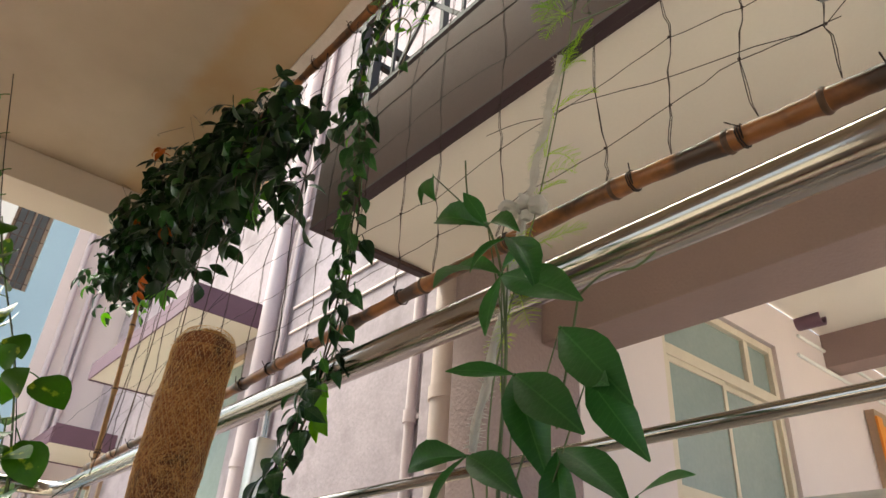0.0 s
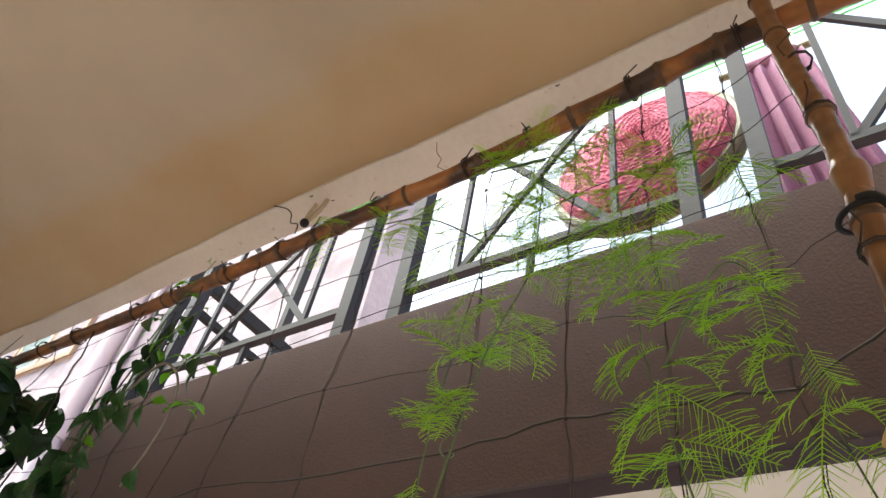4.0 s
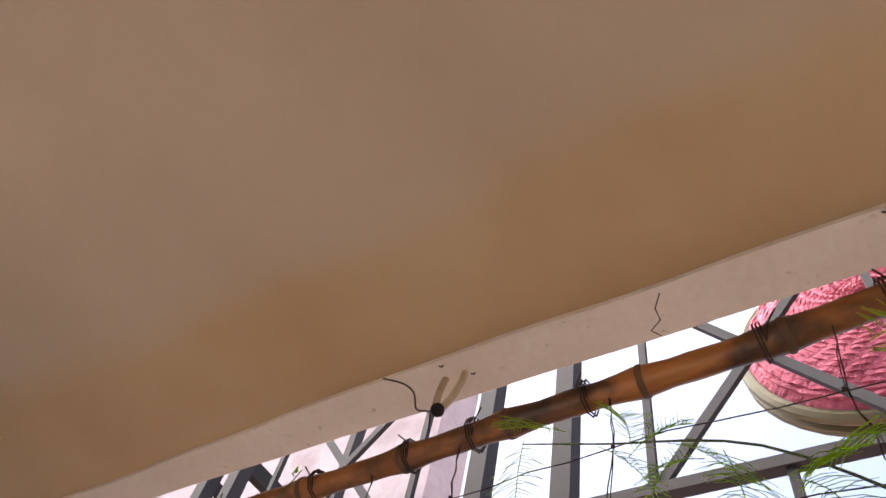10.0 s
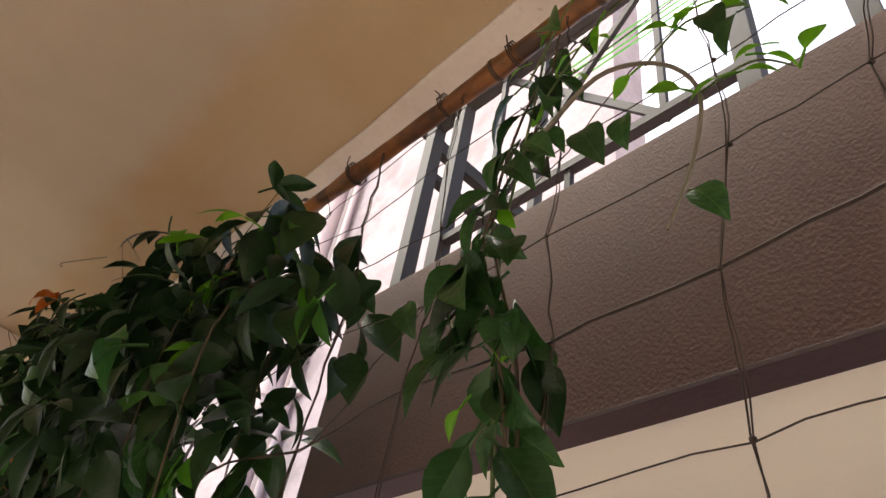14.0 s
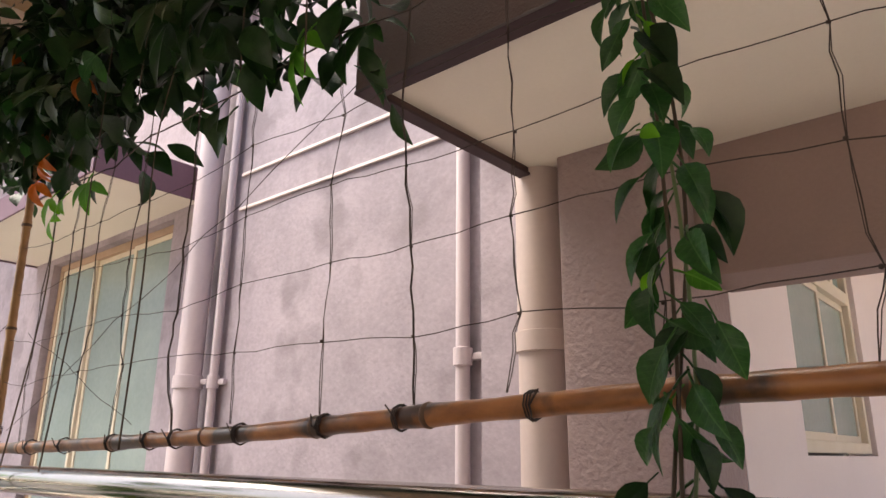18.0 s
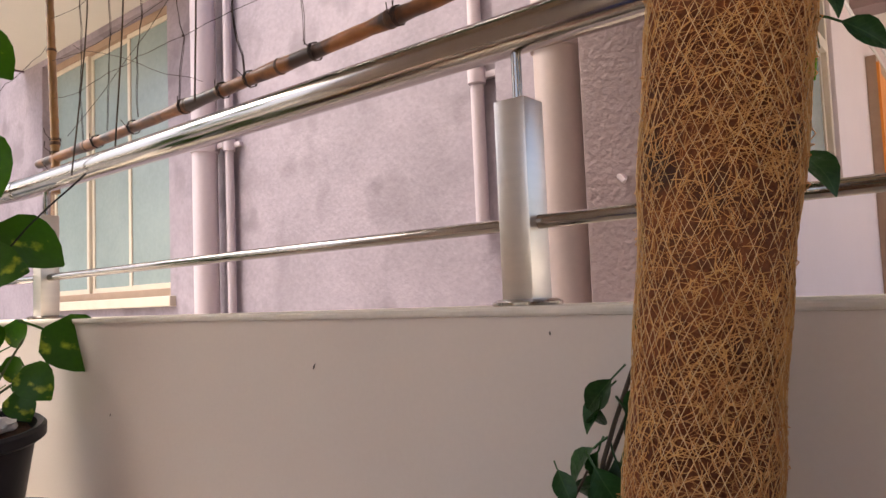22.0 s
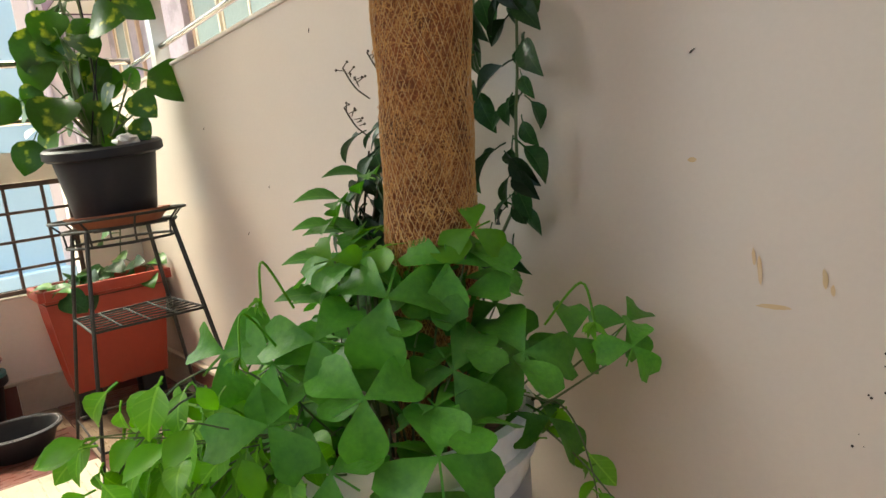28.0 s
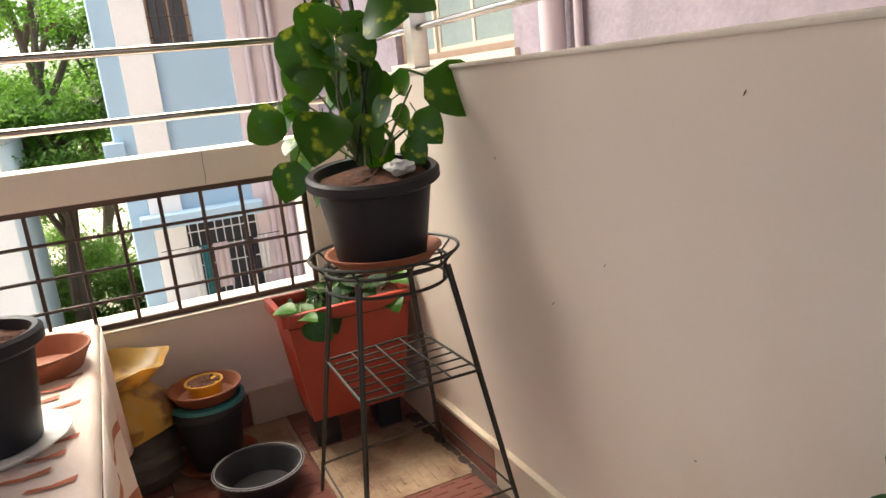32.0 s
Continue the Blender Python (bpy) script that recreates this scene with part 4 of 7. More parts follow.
def tie(parent, p, d, r, turns=2.5, tail=0.03):
    """Wire wound round a cane."""
    d = Vector(d).normalized()
    a = d.orthogonal().normalized()
    b = d.cross(a)
    pts = [Vector(p) + d * (0.004 * (k / 8 - turns)) + (a * math.cos(2 * math.pi * k / 8) + b * math.sin(2 * math.pi * k / 8)) * (r + 0.002) for k in range(int(turns * 8) + 1)]
    pts += [pts[-1] + Vector((rnd(-0.01, 0.01), -0.012, tail * 0.4)), pts[-1] + Vector((rnd(-0.02, 0.02), -0.014, tail))]
    part("wire_tie", tube(bmesh.new(), pts, 0.0012, 5), M_WIRE, parent)


def on(line, x):
    """The place on a line of points at a given x."""
    for a, b in zip(line, line[1:]):
        if (a.x - x) * (b.x - x) <= 0 and a.x != b.x:
            return a.lerp(b, (x - a.x) / (b.x - a.x))
    return line[0] if abs(line[0].x - x) < abs(line[-1].x - x) else line[-1]


YL = 0.132
low, LOW = bamboo("bamboo_pole", [(0.03, YL, 1.598), (0.7, YL, 1.610), (1.33, YL, 1.628), (1.75, YL + 0.004, 1.648), (2.17, YL + 0.004, 1.664), (2.5, YL + 0.004, 1.668), (2.85, YL + 0.004, 1.672), (3.17, YL, 1.644), (3.35, YL, 1.632), (3.75, YL, 1.60)], 0.0135, 0.0165,
                  (0.06, 0.14, 0.20, 0.27, 0.335, 0.43, 0.52, 0.60, 0.685, 0.755, 0.83, 0.92), M_BAMBOO, "brown weathered bamboo tied along the railing")
top, HIGH = bamboo("bamboo_pole", [(-0.1, 0.115, 2.74), (0.6, 0.115, 2.80), (1.12, 0.118, 2.862), (1.5, 0.122, 2.868), (1.9, 0.128, 2.878), (2.25, 0.13, 2.888), (2.55, 0.132, 2.905), (2.85, 0.132, 2.915), (3.15, 0.13, 2.950), (3.35, 0.13, 2.968), (3.51, 0.13, 2.960)], 0.013, 0.0190,
                   (0.10, 0.22, 0.33, 0.42, 0.475, 0.53, 0.585, 0.645, 0.70, 0.76, 0.82, 0.87, 0.945), M_BAMBOO, "brown bamboo tied under the slab's edge")
left, LEFT = bamboo("bamboo_pole", [(0.165, 0.125, 1.49), (0.15, 0.13, 1.62), (0.12, 0.13, 2.0), (0.10, 0.125, 2.4), (0.06, 0.118, 2.80)], 0.0125, 0.011, (0.1, 0.27, 0.46, 0.66, 0.85), M_BAMBOO_V, "thin upright bamboo at the trellis end")
right, RIGHT = bamboo("bamboo_pole", [(3.405, 0.09, 1.60), (3.398, 0.09, 1.95), (3.394, 0.09, 2.25), (3.392, 0.09, 2.58), (3.377, 0.09, 2.78), (3.368, 0.09, 3.02)], 0.0175, 0.0130, (0.13, 0.32, 0.52, 0.66, 0.86, 0.95), M_BAMBOO_R, "brown upright bamboo with swollen joints")
part("swollen_joint", lathe(bmesh.new(), [(0.0150, -0.034), (0.0172, -0.022), (0.0192, -0.008), (0.0208, 0.002), (0.0198, 0.008), (0.0165, 0.016), (0.0140, 0.034)], 18, (3.3935, 0.09, 2.53)), M_BAMBOO_R, right)
for x in (0.42, 0.62, 0.86, 1.02, 1.12, 1.33, 1.55, 1.71, 1.93, 2.32, 2.66, 2.95, 3.14, 3.34):
    tie(low, on(LOW, x), (1, 0, 0.02), 0.0165)
for x in (0.9, 1.3, 1.48, 1.63, 1.87, 2.02, 2.2, 2.36, 2.46, 2.62, 2.83, 2.96, 3.15, 3.33):
    tie(top, on(HIGH, x), (1, 0, 0.05), 0.021)
for z in (1.9, 2.25, 2.42, 2.66, 2.78):
    tie(right, (3.402 - 0.012 * (z - 1.6), 0.09, z), (0.05, 0, 1), 0.0195 - 0.0035 * (z - 1.6))
for z in (1.56, 1.62, 1.66):
    tie(left, (0.15, 0.13, z), (0, 0, 1), 0.014)
# dark cord knotted round the right cane
cord = thing("black_cord", "black rubber cord knotted round the bamboo", "cord")
part("loop", tube(bmesh.new(), [(3.389 + 0.023 * math.cos(a), 0.09 + 0.023 * math.sin(a), 2.466 + 0.006 * math.sin(a + 1)) for a in [k * math.pi / 12 for k in range(25)]], 0.0034, 8), M_BLACK, cord)
part("tail", tube(bmesh.new(), curve_pts([(3.389, 0.066, 2.468), (3.402, 0.063, 2.464), (3.412, 0.062, 2.448), (3.421, 0.061, 2.42), (3.427, 0.061, 2.375), (3.431, 0.061, 2.335)], 6), 0.0046, 8), M_BLACK, cord)
cord = thing("black_cord", "short black rubber cord hooked on the wire net", "cord")
part("tail", tube(bmesh.new(), curve_pts([(3.285, 0.113, 1.79), (3.27, 0.113, 1.82), (3.269, 0.112, 1.865), (3.277, 0.112, 1.91), (3.297, 0.112, 1.88), (3.313, 0.112, 1.845), (3.335, 0.113, 1.82)], 6), 0.0034, 7), M_BLACK, cord)
for p, d in (((3.285, 0.113, 1.79), (0.012, 0, -0.008)), ((3.335, 0.113, 1.82), (0.012, 0, -0.006))):
    part("frayed_end", tube(bmesh.new(), [p, Vector(p) + Vector(d)], [0.0045, 0.002], 6), M_GREY, cord)
dry = thing("dry_flowers", "dried yellow flower heads tied to the bamboo", "flowers")
for k in range(5):
    bm = bmesh.new()
    c = Vector((3.385 + rnd(-0.03, 0.045), 0.055, 2.20 + rnd(-0.03, 0.04)))
    for a in range(4):
        blade(bm, (0.1, 0.4, 0.5, 0.4, 0.15), 0.03, 0.5, 0.9, Matrix.Translation(c) @ Euler((rnd(0, 6), rnd(0, 6), rnd(0, 6))).to_matrix().to_4x4())
    part("petals", bm, M_DRY, dry)
# rope loop hung from the slab
hookr = thing("rope_loop", "knotted cotton rope loop hung from the slab", "rope")
part("rope", tube(bmesh.new(), curve_pts([(2.352, 0.165, 3.082), (2.35, 0.16, 3.05), (2.358, 0.15, 3.005), (2.37, 0.147, 2.992), (2.383, 0.15, 3.01), (2.39, 0.158, 3.05), (2.388, 0.165, 3.082)], 6), 0.0058, 8), M_ROPE, hookr)
part("knot_wire", tube(bmesh.new(), curve_pts([(2.27, 0.11, 3.06), (2.305, 0.12, 3.045), (2.33, 0.125, 3.02), (2.345, 0.125, 2.98), (2.368, 0.128, 2.968), (2.378, 0.125, 2.93)], 6), 0.0015, 5), M_WIRE, hookr)
bm = bmesh.new()
bmesh.ops.create_icosphere(bm, subdivisions=2, radius=0.011, matrix=Matrix.Translation((2.370, 0.142, 2.985)))
part("knot", bm, M_BLACK, hookr)

# the net
net = thing("wire_net", "sagging net of thin rusted wire between bamboos", "wire net")
VX = [0.34, 0.50, 0.66, 0.86, 1.08, 1.31, 1.555, 1.72, 1.915, 2.12, 2.30, 2.44, 2.645, 2.895, 3.045, 3.165, 3.285]
HZ = [1.765, 1.885, 2.02, 2.16, 2.31, 2.45, 2.58, 2.70, 2.81]
NR = random.Random(3)
KN = {(i, j): Vector((x + NR.uniform(-0.013, 0.013), 0.12 + NR.uniform(-0.008, 0.008), z + NR.uniform(-0.014, 0.014))) for i, x in enumerate(VX) for j, z in enumerate(HZ)}


def strand(a, b, n, s):
    return [a.lerp(b, k / n) + Vector((NR.uniform(-s, s), NR.uniform(-s, s) * 0.5, NR.uniform(-s, s))) for k in range(n)]


for i, x in enumerate(VX):
    ends = [on(LOW, x) + Vector((NR.uniform(-0.03, 0.03), -0.01, 0.015))] + [KN[i, j] for j in range(len(HZ))] + [on(HIGH, x) - Vector((0, 0.01, 0.02))]
    pts = [p for a, b in zip(ends, ends[1:]) for p in strand(a, b, 4, 0.0035)] + [ends[-1]]
    thick = 0.0017 if i in (4, 7) else 0.0008
    part("upright_wire", tube(bmesh.new(), pts, thick, 5), M_WIRE, net)
    if thick < 0.002:
        part("upright_wire", tube(bmesh.new(), [p + Vector((0.003 * math.sin(k * 0.8), 0.002, 0)) for k, p in enumerate(pts)], 0.0007, 4), M_WIRE, net)
for j, z in enumerate(HZ):
    ends = [Vector((0.10, 0.13, z + 0.02))] + [KN[i, j] for i in range(len(VX))] + [Vector((3.385, 0.09, z + 0.02))]
    pts = [p for a, b in zip(ends, ends[1:]) for p in strand(a, b, 4, 0.003)] + [ends[-1]]
    part("cross_wire", tube(bmesh.new(), pts, 0.0019 if j == 4 else 0.0008, 5), M_WIRE, net)
for a, b in (((0.25, 0.12, 1.64), (1.6, 0.12, 2.2)), ((0.3, 0.12, 1.9), (0.95, 0.12, 1.65)), ((1.75, 0.12, 2.3), (2.32, 0.12, 2.7)), ((0.12, 0.12, 1.95), (-0.05, -0.05, 1.70)), ((2.6, 0.115, 1.95), (3.3, 0.12, 1.75))):
    a, b = Vector(a), Vector(b)
    part("stray_wire", tube(bmesh.new(), strand(a, b, 12, 0.008) + [b], 0.0008, 5), M_WIRE, net)
for (i, j), p in KN.items():
    bm = bmesh.new()
    bmesh.ops.create_icosphere(bm, subdivisions=1, radius=0.003, matrix=Matrix.Translation(p))
    part("wire_knot", bm, M_WIRE, net)

# ---- coir pole in a paint bucket ----
PA, PB = Vector((2.051, -0.268, 0.0)), Vector((0.117, 0.019, 1.0))


def on_pole(z):
    return PA + PB * z


def pole_r(z):
    return 0.0480 + 0.0085 * min(max((z - 0.7) / 0.7, 0), 1) + 0.0016 * math.sin(z * 21) + 0.0009 * math.sin(z * 57 + 1)


pole = thing("coir_pole", "thick brown coir fibre plant pole wrapped in pale netting", "plant pole")
PTOP = 1.462
zs = [0.30 + (PTOP - 0.03 - 0.30) * k / 60 for k in range(61)]
pts = [on_pole(z) + Vector((0.002 * math.sin(z * 23), 0.002 * math.cos(z * 19), 0)) for z in zs]
rad = [pole_r(z) for z in zs]
cap = [(PTOP - 0.016, 0.99), (PTOP - 0.006, 0.95), (PTOP + 0.003, 0.87), (PTOP + 0.010, 0.74), (PTOP + 0.015, 0.56), (PTOP + 0.018, 0.32), (PTOP + 0.019, 0.1)]
pts += [on_pole(z) for z, _ in cap]
rad += [pole_r(PTOP) * k for _, k in cap]
part("core", tube(bmesh.new(), pts, rad, 28), M_COIR, pole)
# netting: two families of slanted threads
bm = bmesh.new()
NT = 42
FR0 = random.Random(4)
for s in (1, -1):
    for k in range(NT):
        a0 = 2 * math.pi * k / NT
        line = []
        for i in range(91):
            z = 0.32 + (PTOP - 0.35) * i / 90
            a = a0 + s * (z - 0.3) * 8.4 + 0.022 * math.sin(i * 0.65 + k * 0.7) + 0.03 * math.sin(i * 0.21 + k * 2.3)
            r = pole_r(z) + 0.0030 + 0.0008 * math.sin(i * 2.1 + k * 3)
            line.append(on_pole(z) + Vector((math.cos(a) * r, math.sin(a) * r, 0)))
        for i in range(1, 9):
            f = i / 8 * 1.35
            a += s * 0.10
            line.append(on_pole(PTOP - 0.03 + 0.056 * math.sin(f)) + Vector((math.cos(a), math.sin(a), 0)) * (pole_r(PTOP) + 0.003) * math.cos(f) ** 0.5)
        tube(bm, line, FR0.choice((0.00024, 0.0003, 0.00038)), 3, False)
part("netting", bm, M_NETTING, pole, "pale diamond netting")["kind"] = "stuff"
# loose fibres
bm = bmesh.new()
FR = random.Random(11)
for k in range(9500):
    z, a = FR.uniform(0.32, PTOP), FR.uniform(0, 2 * math.pi)
    if noise.noise(Vector((math.cos(a) * 1.6, math.sin(a) * 1.6, z * 15))) < FR.uniform(-0.95, -0.1):
        continue
    t, l = FR.uniform(0, 6.28), FR.uniform(0.008, 0.028)
    curl = FR.uniform(-3.2, 3.2)
    zz, aa, line = z, a, []
    for i in range(5):
        zz = min(zz + math.sin(t) * l / 4, PTOP - 0.02)
        aa += math.cos(t) * l / 4 / 0.05
        t += curl / 4
        r = pole_r(zz) + FR.uniform(0.0006, 0.0034) + (0.004 if FR.random() < 0.06 and i == 3 else 0)
        line.append(on_pole(zz) + Vector((math.cos(aa) * r, math.sin(aa) * r, 0)))
    tube(bm, line, FR.choice((0.00022, 0.0003, 0.00048)), 3, False)
for k in range(500):
    a, q = FR.uniform(0, 6.28), FR.uniform(0, 0.05)
    p = on_pole(PTOP + 0.020 - 14.0 * q ** 2) + Vector((math.cos(a) * q, math.sin(a) * q, 0.002))
    d = Vector((FR.uniform(-1, 1), FR.uniform(-1, 1), 0.05)).normalized() * 0.014
    tube(bm, [p - d, p + Vector((0, 0, 0.003)), p + d], 0.00042, 3, False)
bright = bmesh.new()
for k in range(1900):
    z, a = FR.uniform(0.5, PTOP - 0.055), FR.gauss(-0.35, 0.8)
    t, l, curl = FR.uniform(0, 6.28), FR.uniform(0.025, 0.06), FR.uniform(-4.0, 4.0)
    line = []
    for i in range(8):
        z = min(z + math.sin(t) * l / 7, PTOP - 0.01 - 0.02 * FR.random())
        a += math.cos(t) * l / 7 / 0.05
        t += curl / 7
        line.append(on_pole(z) + Vector((math.cos(a), math.sin(a), 0)) * (pole_r(z) + 0.0026 + 0.001 * math.sin(i)))
    tube(bright, line, FR.choice((0.00024, 0.0003, 0.00042)), 3, False)
tagged(part("curled_fibre", bright, M_FIBRE, pole, "pale curled coir strands"), kind="stuff")
part("fibre", bm, M_FIBRE, pole, "tangled loose coir fibres")["kind"] = "stuff"

bucket = thing("paint_bucket", "white and grey plastic paint bucket with a printed label", "bucket")
BC = Vector((2.080, -0.300, 0))
part("body", lathe(bmesh.new(), [(0.118, 0.0), (0.122, 0.004), (0.146, 0.36), (0.147, 0.366), (0.156, 0.367), (0.158, 0.375), (0.150, 0.378), (0.150, 0.395), (0.158, 0.397), (0.159, 0.41), (0.150, 0.414), (0.143, 0.408), (0.138, 0.36), (0.0, 0.355)], 44, BC), M_WHITE, bucket)


def wrap(name, a0, a1, z0, z1, material, parent, off=0.0012, slant=0.0, n=14, label=""):
    """A printed patch that follows the bucket's side."""
    bm = bmesh.new()
    rows = []
    for j in range(5):
        v = j / 4
        row = []
        for i in range(n + 1):
            u = i / n
            z = z0 + (z1 - z0) * v + slant * (u - 0.5) * (1 - 0.0 * v)
            a = radians(a0 + (a1 - a0) * u)
            r = 0.122 + (0.146 - 0.122) * (z - 0.004) / 0.356 + off
            row.append(bm.verts.new(BC + Vector((math.cos(a) * r, math.sin(a) * r, z))))
        rows.append(row)
    for a, b in zip(rows, rows[1:]):
        for i in range(n):
            bm.faces.new((a[i], a[i + 1], b[i + 1], b[i]))
    return part(name, bm, material, parent, label)


wrap("grey_field", -57, 75, 0.05, 0.340, M_GREY, bucket, 0.0010, 0.03, label="grey printed field")
wrap("navy_field", -150, -99, 0.02, 0.335, M_NAVY, bucket, 0.0011, label="navy printed field")
wrap("orange_field", -24, 40, 0.03, 0.250, M_ORANGE, bucket, 0.0020, 0.012, label="orange printed field")
wrap("white_bar", -26, 42, 0.256, 0.266, M_WHITE, bucket, 0.0026, 0.012)
wrap("teal_line", -25, 41, 0.247, 0.256, M_TEAL, bucket, 0.0024, 0.012)
wrap("white_gable", 20, 33, 0.09, 0.235, M_WHITE, bucket, 0.0030)
wrap("gable_slit", 25.5, 27, 0.17, 0.20, M_INK, bucket, 0.0036)


def lettering(text, angle, z, size, parent, material):
    cu = bpy.data.curves.new("lettering", 'FONT')
    cu.body, cu.size, cu.align_x, cu.extrude = text, size, 'CENTER', 0.0003
    ob = new("lettering", cu)
    dep = bpy.context.evaluated_depsgraph_get()
    me = bpy.data.meshes.new_from_object(ob.evaluated_get(dep))
    bpy.data.objects.remove(ob)
    bpy.data.curves.remove(cu)
    for v in me.vertices:
        zz = z + v.co.y
        r = 0.122 + (0.146 - 0.122) * (zz - 0.004) / 0.356 + 0.0022 + v.co.z
        a = radians(angle) + v.co.x / r
        v.co = BC + Vector((math.cos(a) * r, math.sin(a) * r, zz))
    me.materials.clear()
    me.materials.append(material)
    ob = new("lettering", me)
    ob.parent = parent
    return ob


for k in range(6):
    wrap("dark_bar", -101 + 12.5 * k, -93.5 + 12.5 * k + (2 if k == 4 else 0), 0.301, 0.327, M_INK, bucket, 0.0024, n=5, label="dark bar of a brand mark")
wrap("small_bar", -95, -80, 0.336, 0.342, M_INK, bucket, 0.0024, n=5)
lettering("WEATHER PROOF", -79, 0.284, 0.0125, bucket, M_INK)
lettering("EXTERIOR EMULSION", -77, 0.270, 0.0125, bucket, M_INK)
for k in range(3):
    a = radians(-86 + 13 * k)
    bm = bmesh.new()
    lathe(bm, [(0.013, 0), (0.013, 0.0008), (0.0095, 0.0012), (0.0095, 0.0004)], 16)
    ob = part("round_mark", bm, M_INK, bucket)
    ob.matrix_local = Matrix.Translation(BC + Vector((math.cos(a) * 0.1395, math.sin(a) * 0.1395, 0.240))) @ Vector((math.cos(a), math.sin(a), 0)).to_track_quat('Z', 'Y').to_matrix().to_4x4()
part("soil", lathe(bmesh.new(), [(0.0, 0.360), (0.10, 0.366), (0.139, 0.362)], 30, BC), M_SOIL, bucket)
bm = bmesh.new()
tube(bm, curve_pts([BC + Vector((0.15 * math.cos(a), 0.15 * math.sin(a), 0.385 - 0.1 * math.sin((a - 1.1) * 1.08))) for a in [1.1 + 2.9 * k / 10 for k in range(11)]], 3), 0.0025, 6)
part("handle", bm, M_STEEL, bucket, "thin wire handle")
bucket.scale = (1, 1, 1.12)


# ---- pots and the stand in the corner ----
def round_pot(name, label, at, r, hgt, material, soil=True, rim=0.012, taper=0.72, group=""):
    th = thing(name, label, "plant pot", group, at)
    part("body", lathe(bmesh.new(), [(r * taper, 0), (r * (taper + 0.02), 0.004), (r * 0.93, hgt * 0.84), (r * 0.93, hgt * 0.845), (r + rim * 0.3, hgt * 0.85), (r + rim, hgt * 0.88), (r + rim, hgt * 0.97), (r + rim * 0.4, hgt), (r * 0.95, hgt * 0.985), (r * 0.9, hgt * 0.86), (0.001, hgt * 0.85)], 40), material, th)
    if soil:
        bm = lathe(bmesh.new(), [(0.0, hgt * 0.90), (r * 0.5, hgt * 0.91), (r * 0.9, hgt * 0.885)], 30)
        for v in bm.verts:
            v.co.z += rnd(-0.006, 0.006)
        part("soil", bm, M_SOIL, th)
    return th


def saucer(label, at, r, material, hgt=0.035):
    th = thing("plant_saucer", label, "saucer", "", at)
    part("dish", lathe(bmesh.new(), [(r * 0.78, 0), (r * 0.8, 0.003), (r * 0.97, hgt * 0.85), (r, hgt * 0.9), (r, hgt), (r * 0.95, hgt), (r * 0.9, hgt * 0.8), (r * 0.76, 0.008), (0.001, 0.008)], 36), material, th)
    return th


SC = Vector((0.555, -0.225, 0))
stand = thing("plant_stand", "tall dark green wire plant stand with a middle shelf", "plant stand")
corners = [(0.79, -0.44), (0.375, -0.43), (0.345, -0.035), (0.80, -0.03)]
ZTOP = 0.66


def wire(name, pts, r=0.0042, parent=stand, mat=M_STAND, seg=7):
    return part(name, tube(bmesh.new(), pts, r, seg), mat, parent)


def corner_at(c, z, k=0.0):
    f = z / ZTOP
    tx, ty = SC.x + (c[0] - SC.x) * 0.56, SC.y + (c[1] - SC.y) * 0.56
    return Vector((c[0] + (tx - c[0]) * f + k, c[1] + (ty - c[1]) * f, z))


for c in corners:
    s = 0.016 if c[1] < -0.2 else -0.016
    wire("leg", [corner_at(c, 0.0), corner_at(c, 0.30), corner_at(c, ZTOP)])
    wire("leg", [corner_at(c, 0.0), corner_at(c, 0.08, s * 0.7), corner_at(c, 0.30, s), corner_at(c, ZTOP, s * 1.3)])
for z, r, name in ((ZTOP, 0.155, "top_ring"), (ZTOP - 0.045, 0.15, "lower_ring"), (ZTOP + 0.03, 0.185, "outer_ring")):
    wire(name, [SC + Vector((r * math.cos(2 * math.pi * k / 32), r * math.sin(2 * math.pi * k / 32), z)) for k in range(33)])
for k in range(8):
    a = 2 * math.pi * k / 8
    wire("ring_strut", [SC + Vector((0.15 * math.cos(a), 0.15 * math.sin(a), ZTOP - 0.045)), SC + Vector((0.155 * math.cos(a), 0.155 * math.sin(a), ZTOP)), SC + Vector((0.185 * math.cos(a), 0.185 * math.sin(a), ZTOP + 0.03))], 0.003)
for k in range(5):
    x = -0.12 + 0.06 * k
    y = math.sqrt(0.155 ** 2 - x * x)
    wire("top_bar", [SC + Vector((x, -y, ZTOP - 0.004)), SC + Vector((x, y, ZTOP - 0.004))], 0.003)
q = [corner_at(c, 0.395) for c in corners]
wire("shelf_frame", q + [q[0]], 0.004)
for k in range(1, 7):
    wire("shelf_bar", [q[0].lerp(q[1], k / 7), q[3].lerp(q[2], k / 7)], 0.0026)
for k in range(1, 4):
    wire("shelf_bar", [q[0].lerp(q[3], k / 4), q[1].lerp(q[2], k / 4)], 0.0026)
q = [corner_at(c, 0.085) for c in corners]
wire("bottom_frame", q + [q[0]], 0.0035)

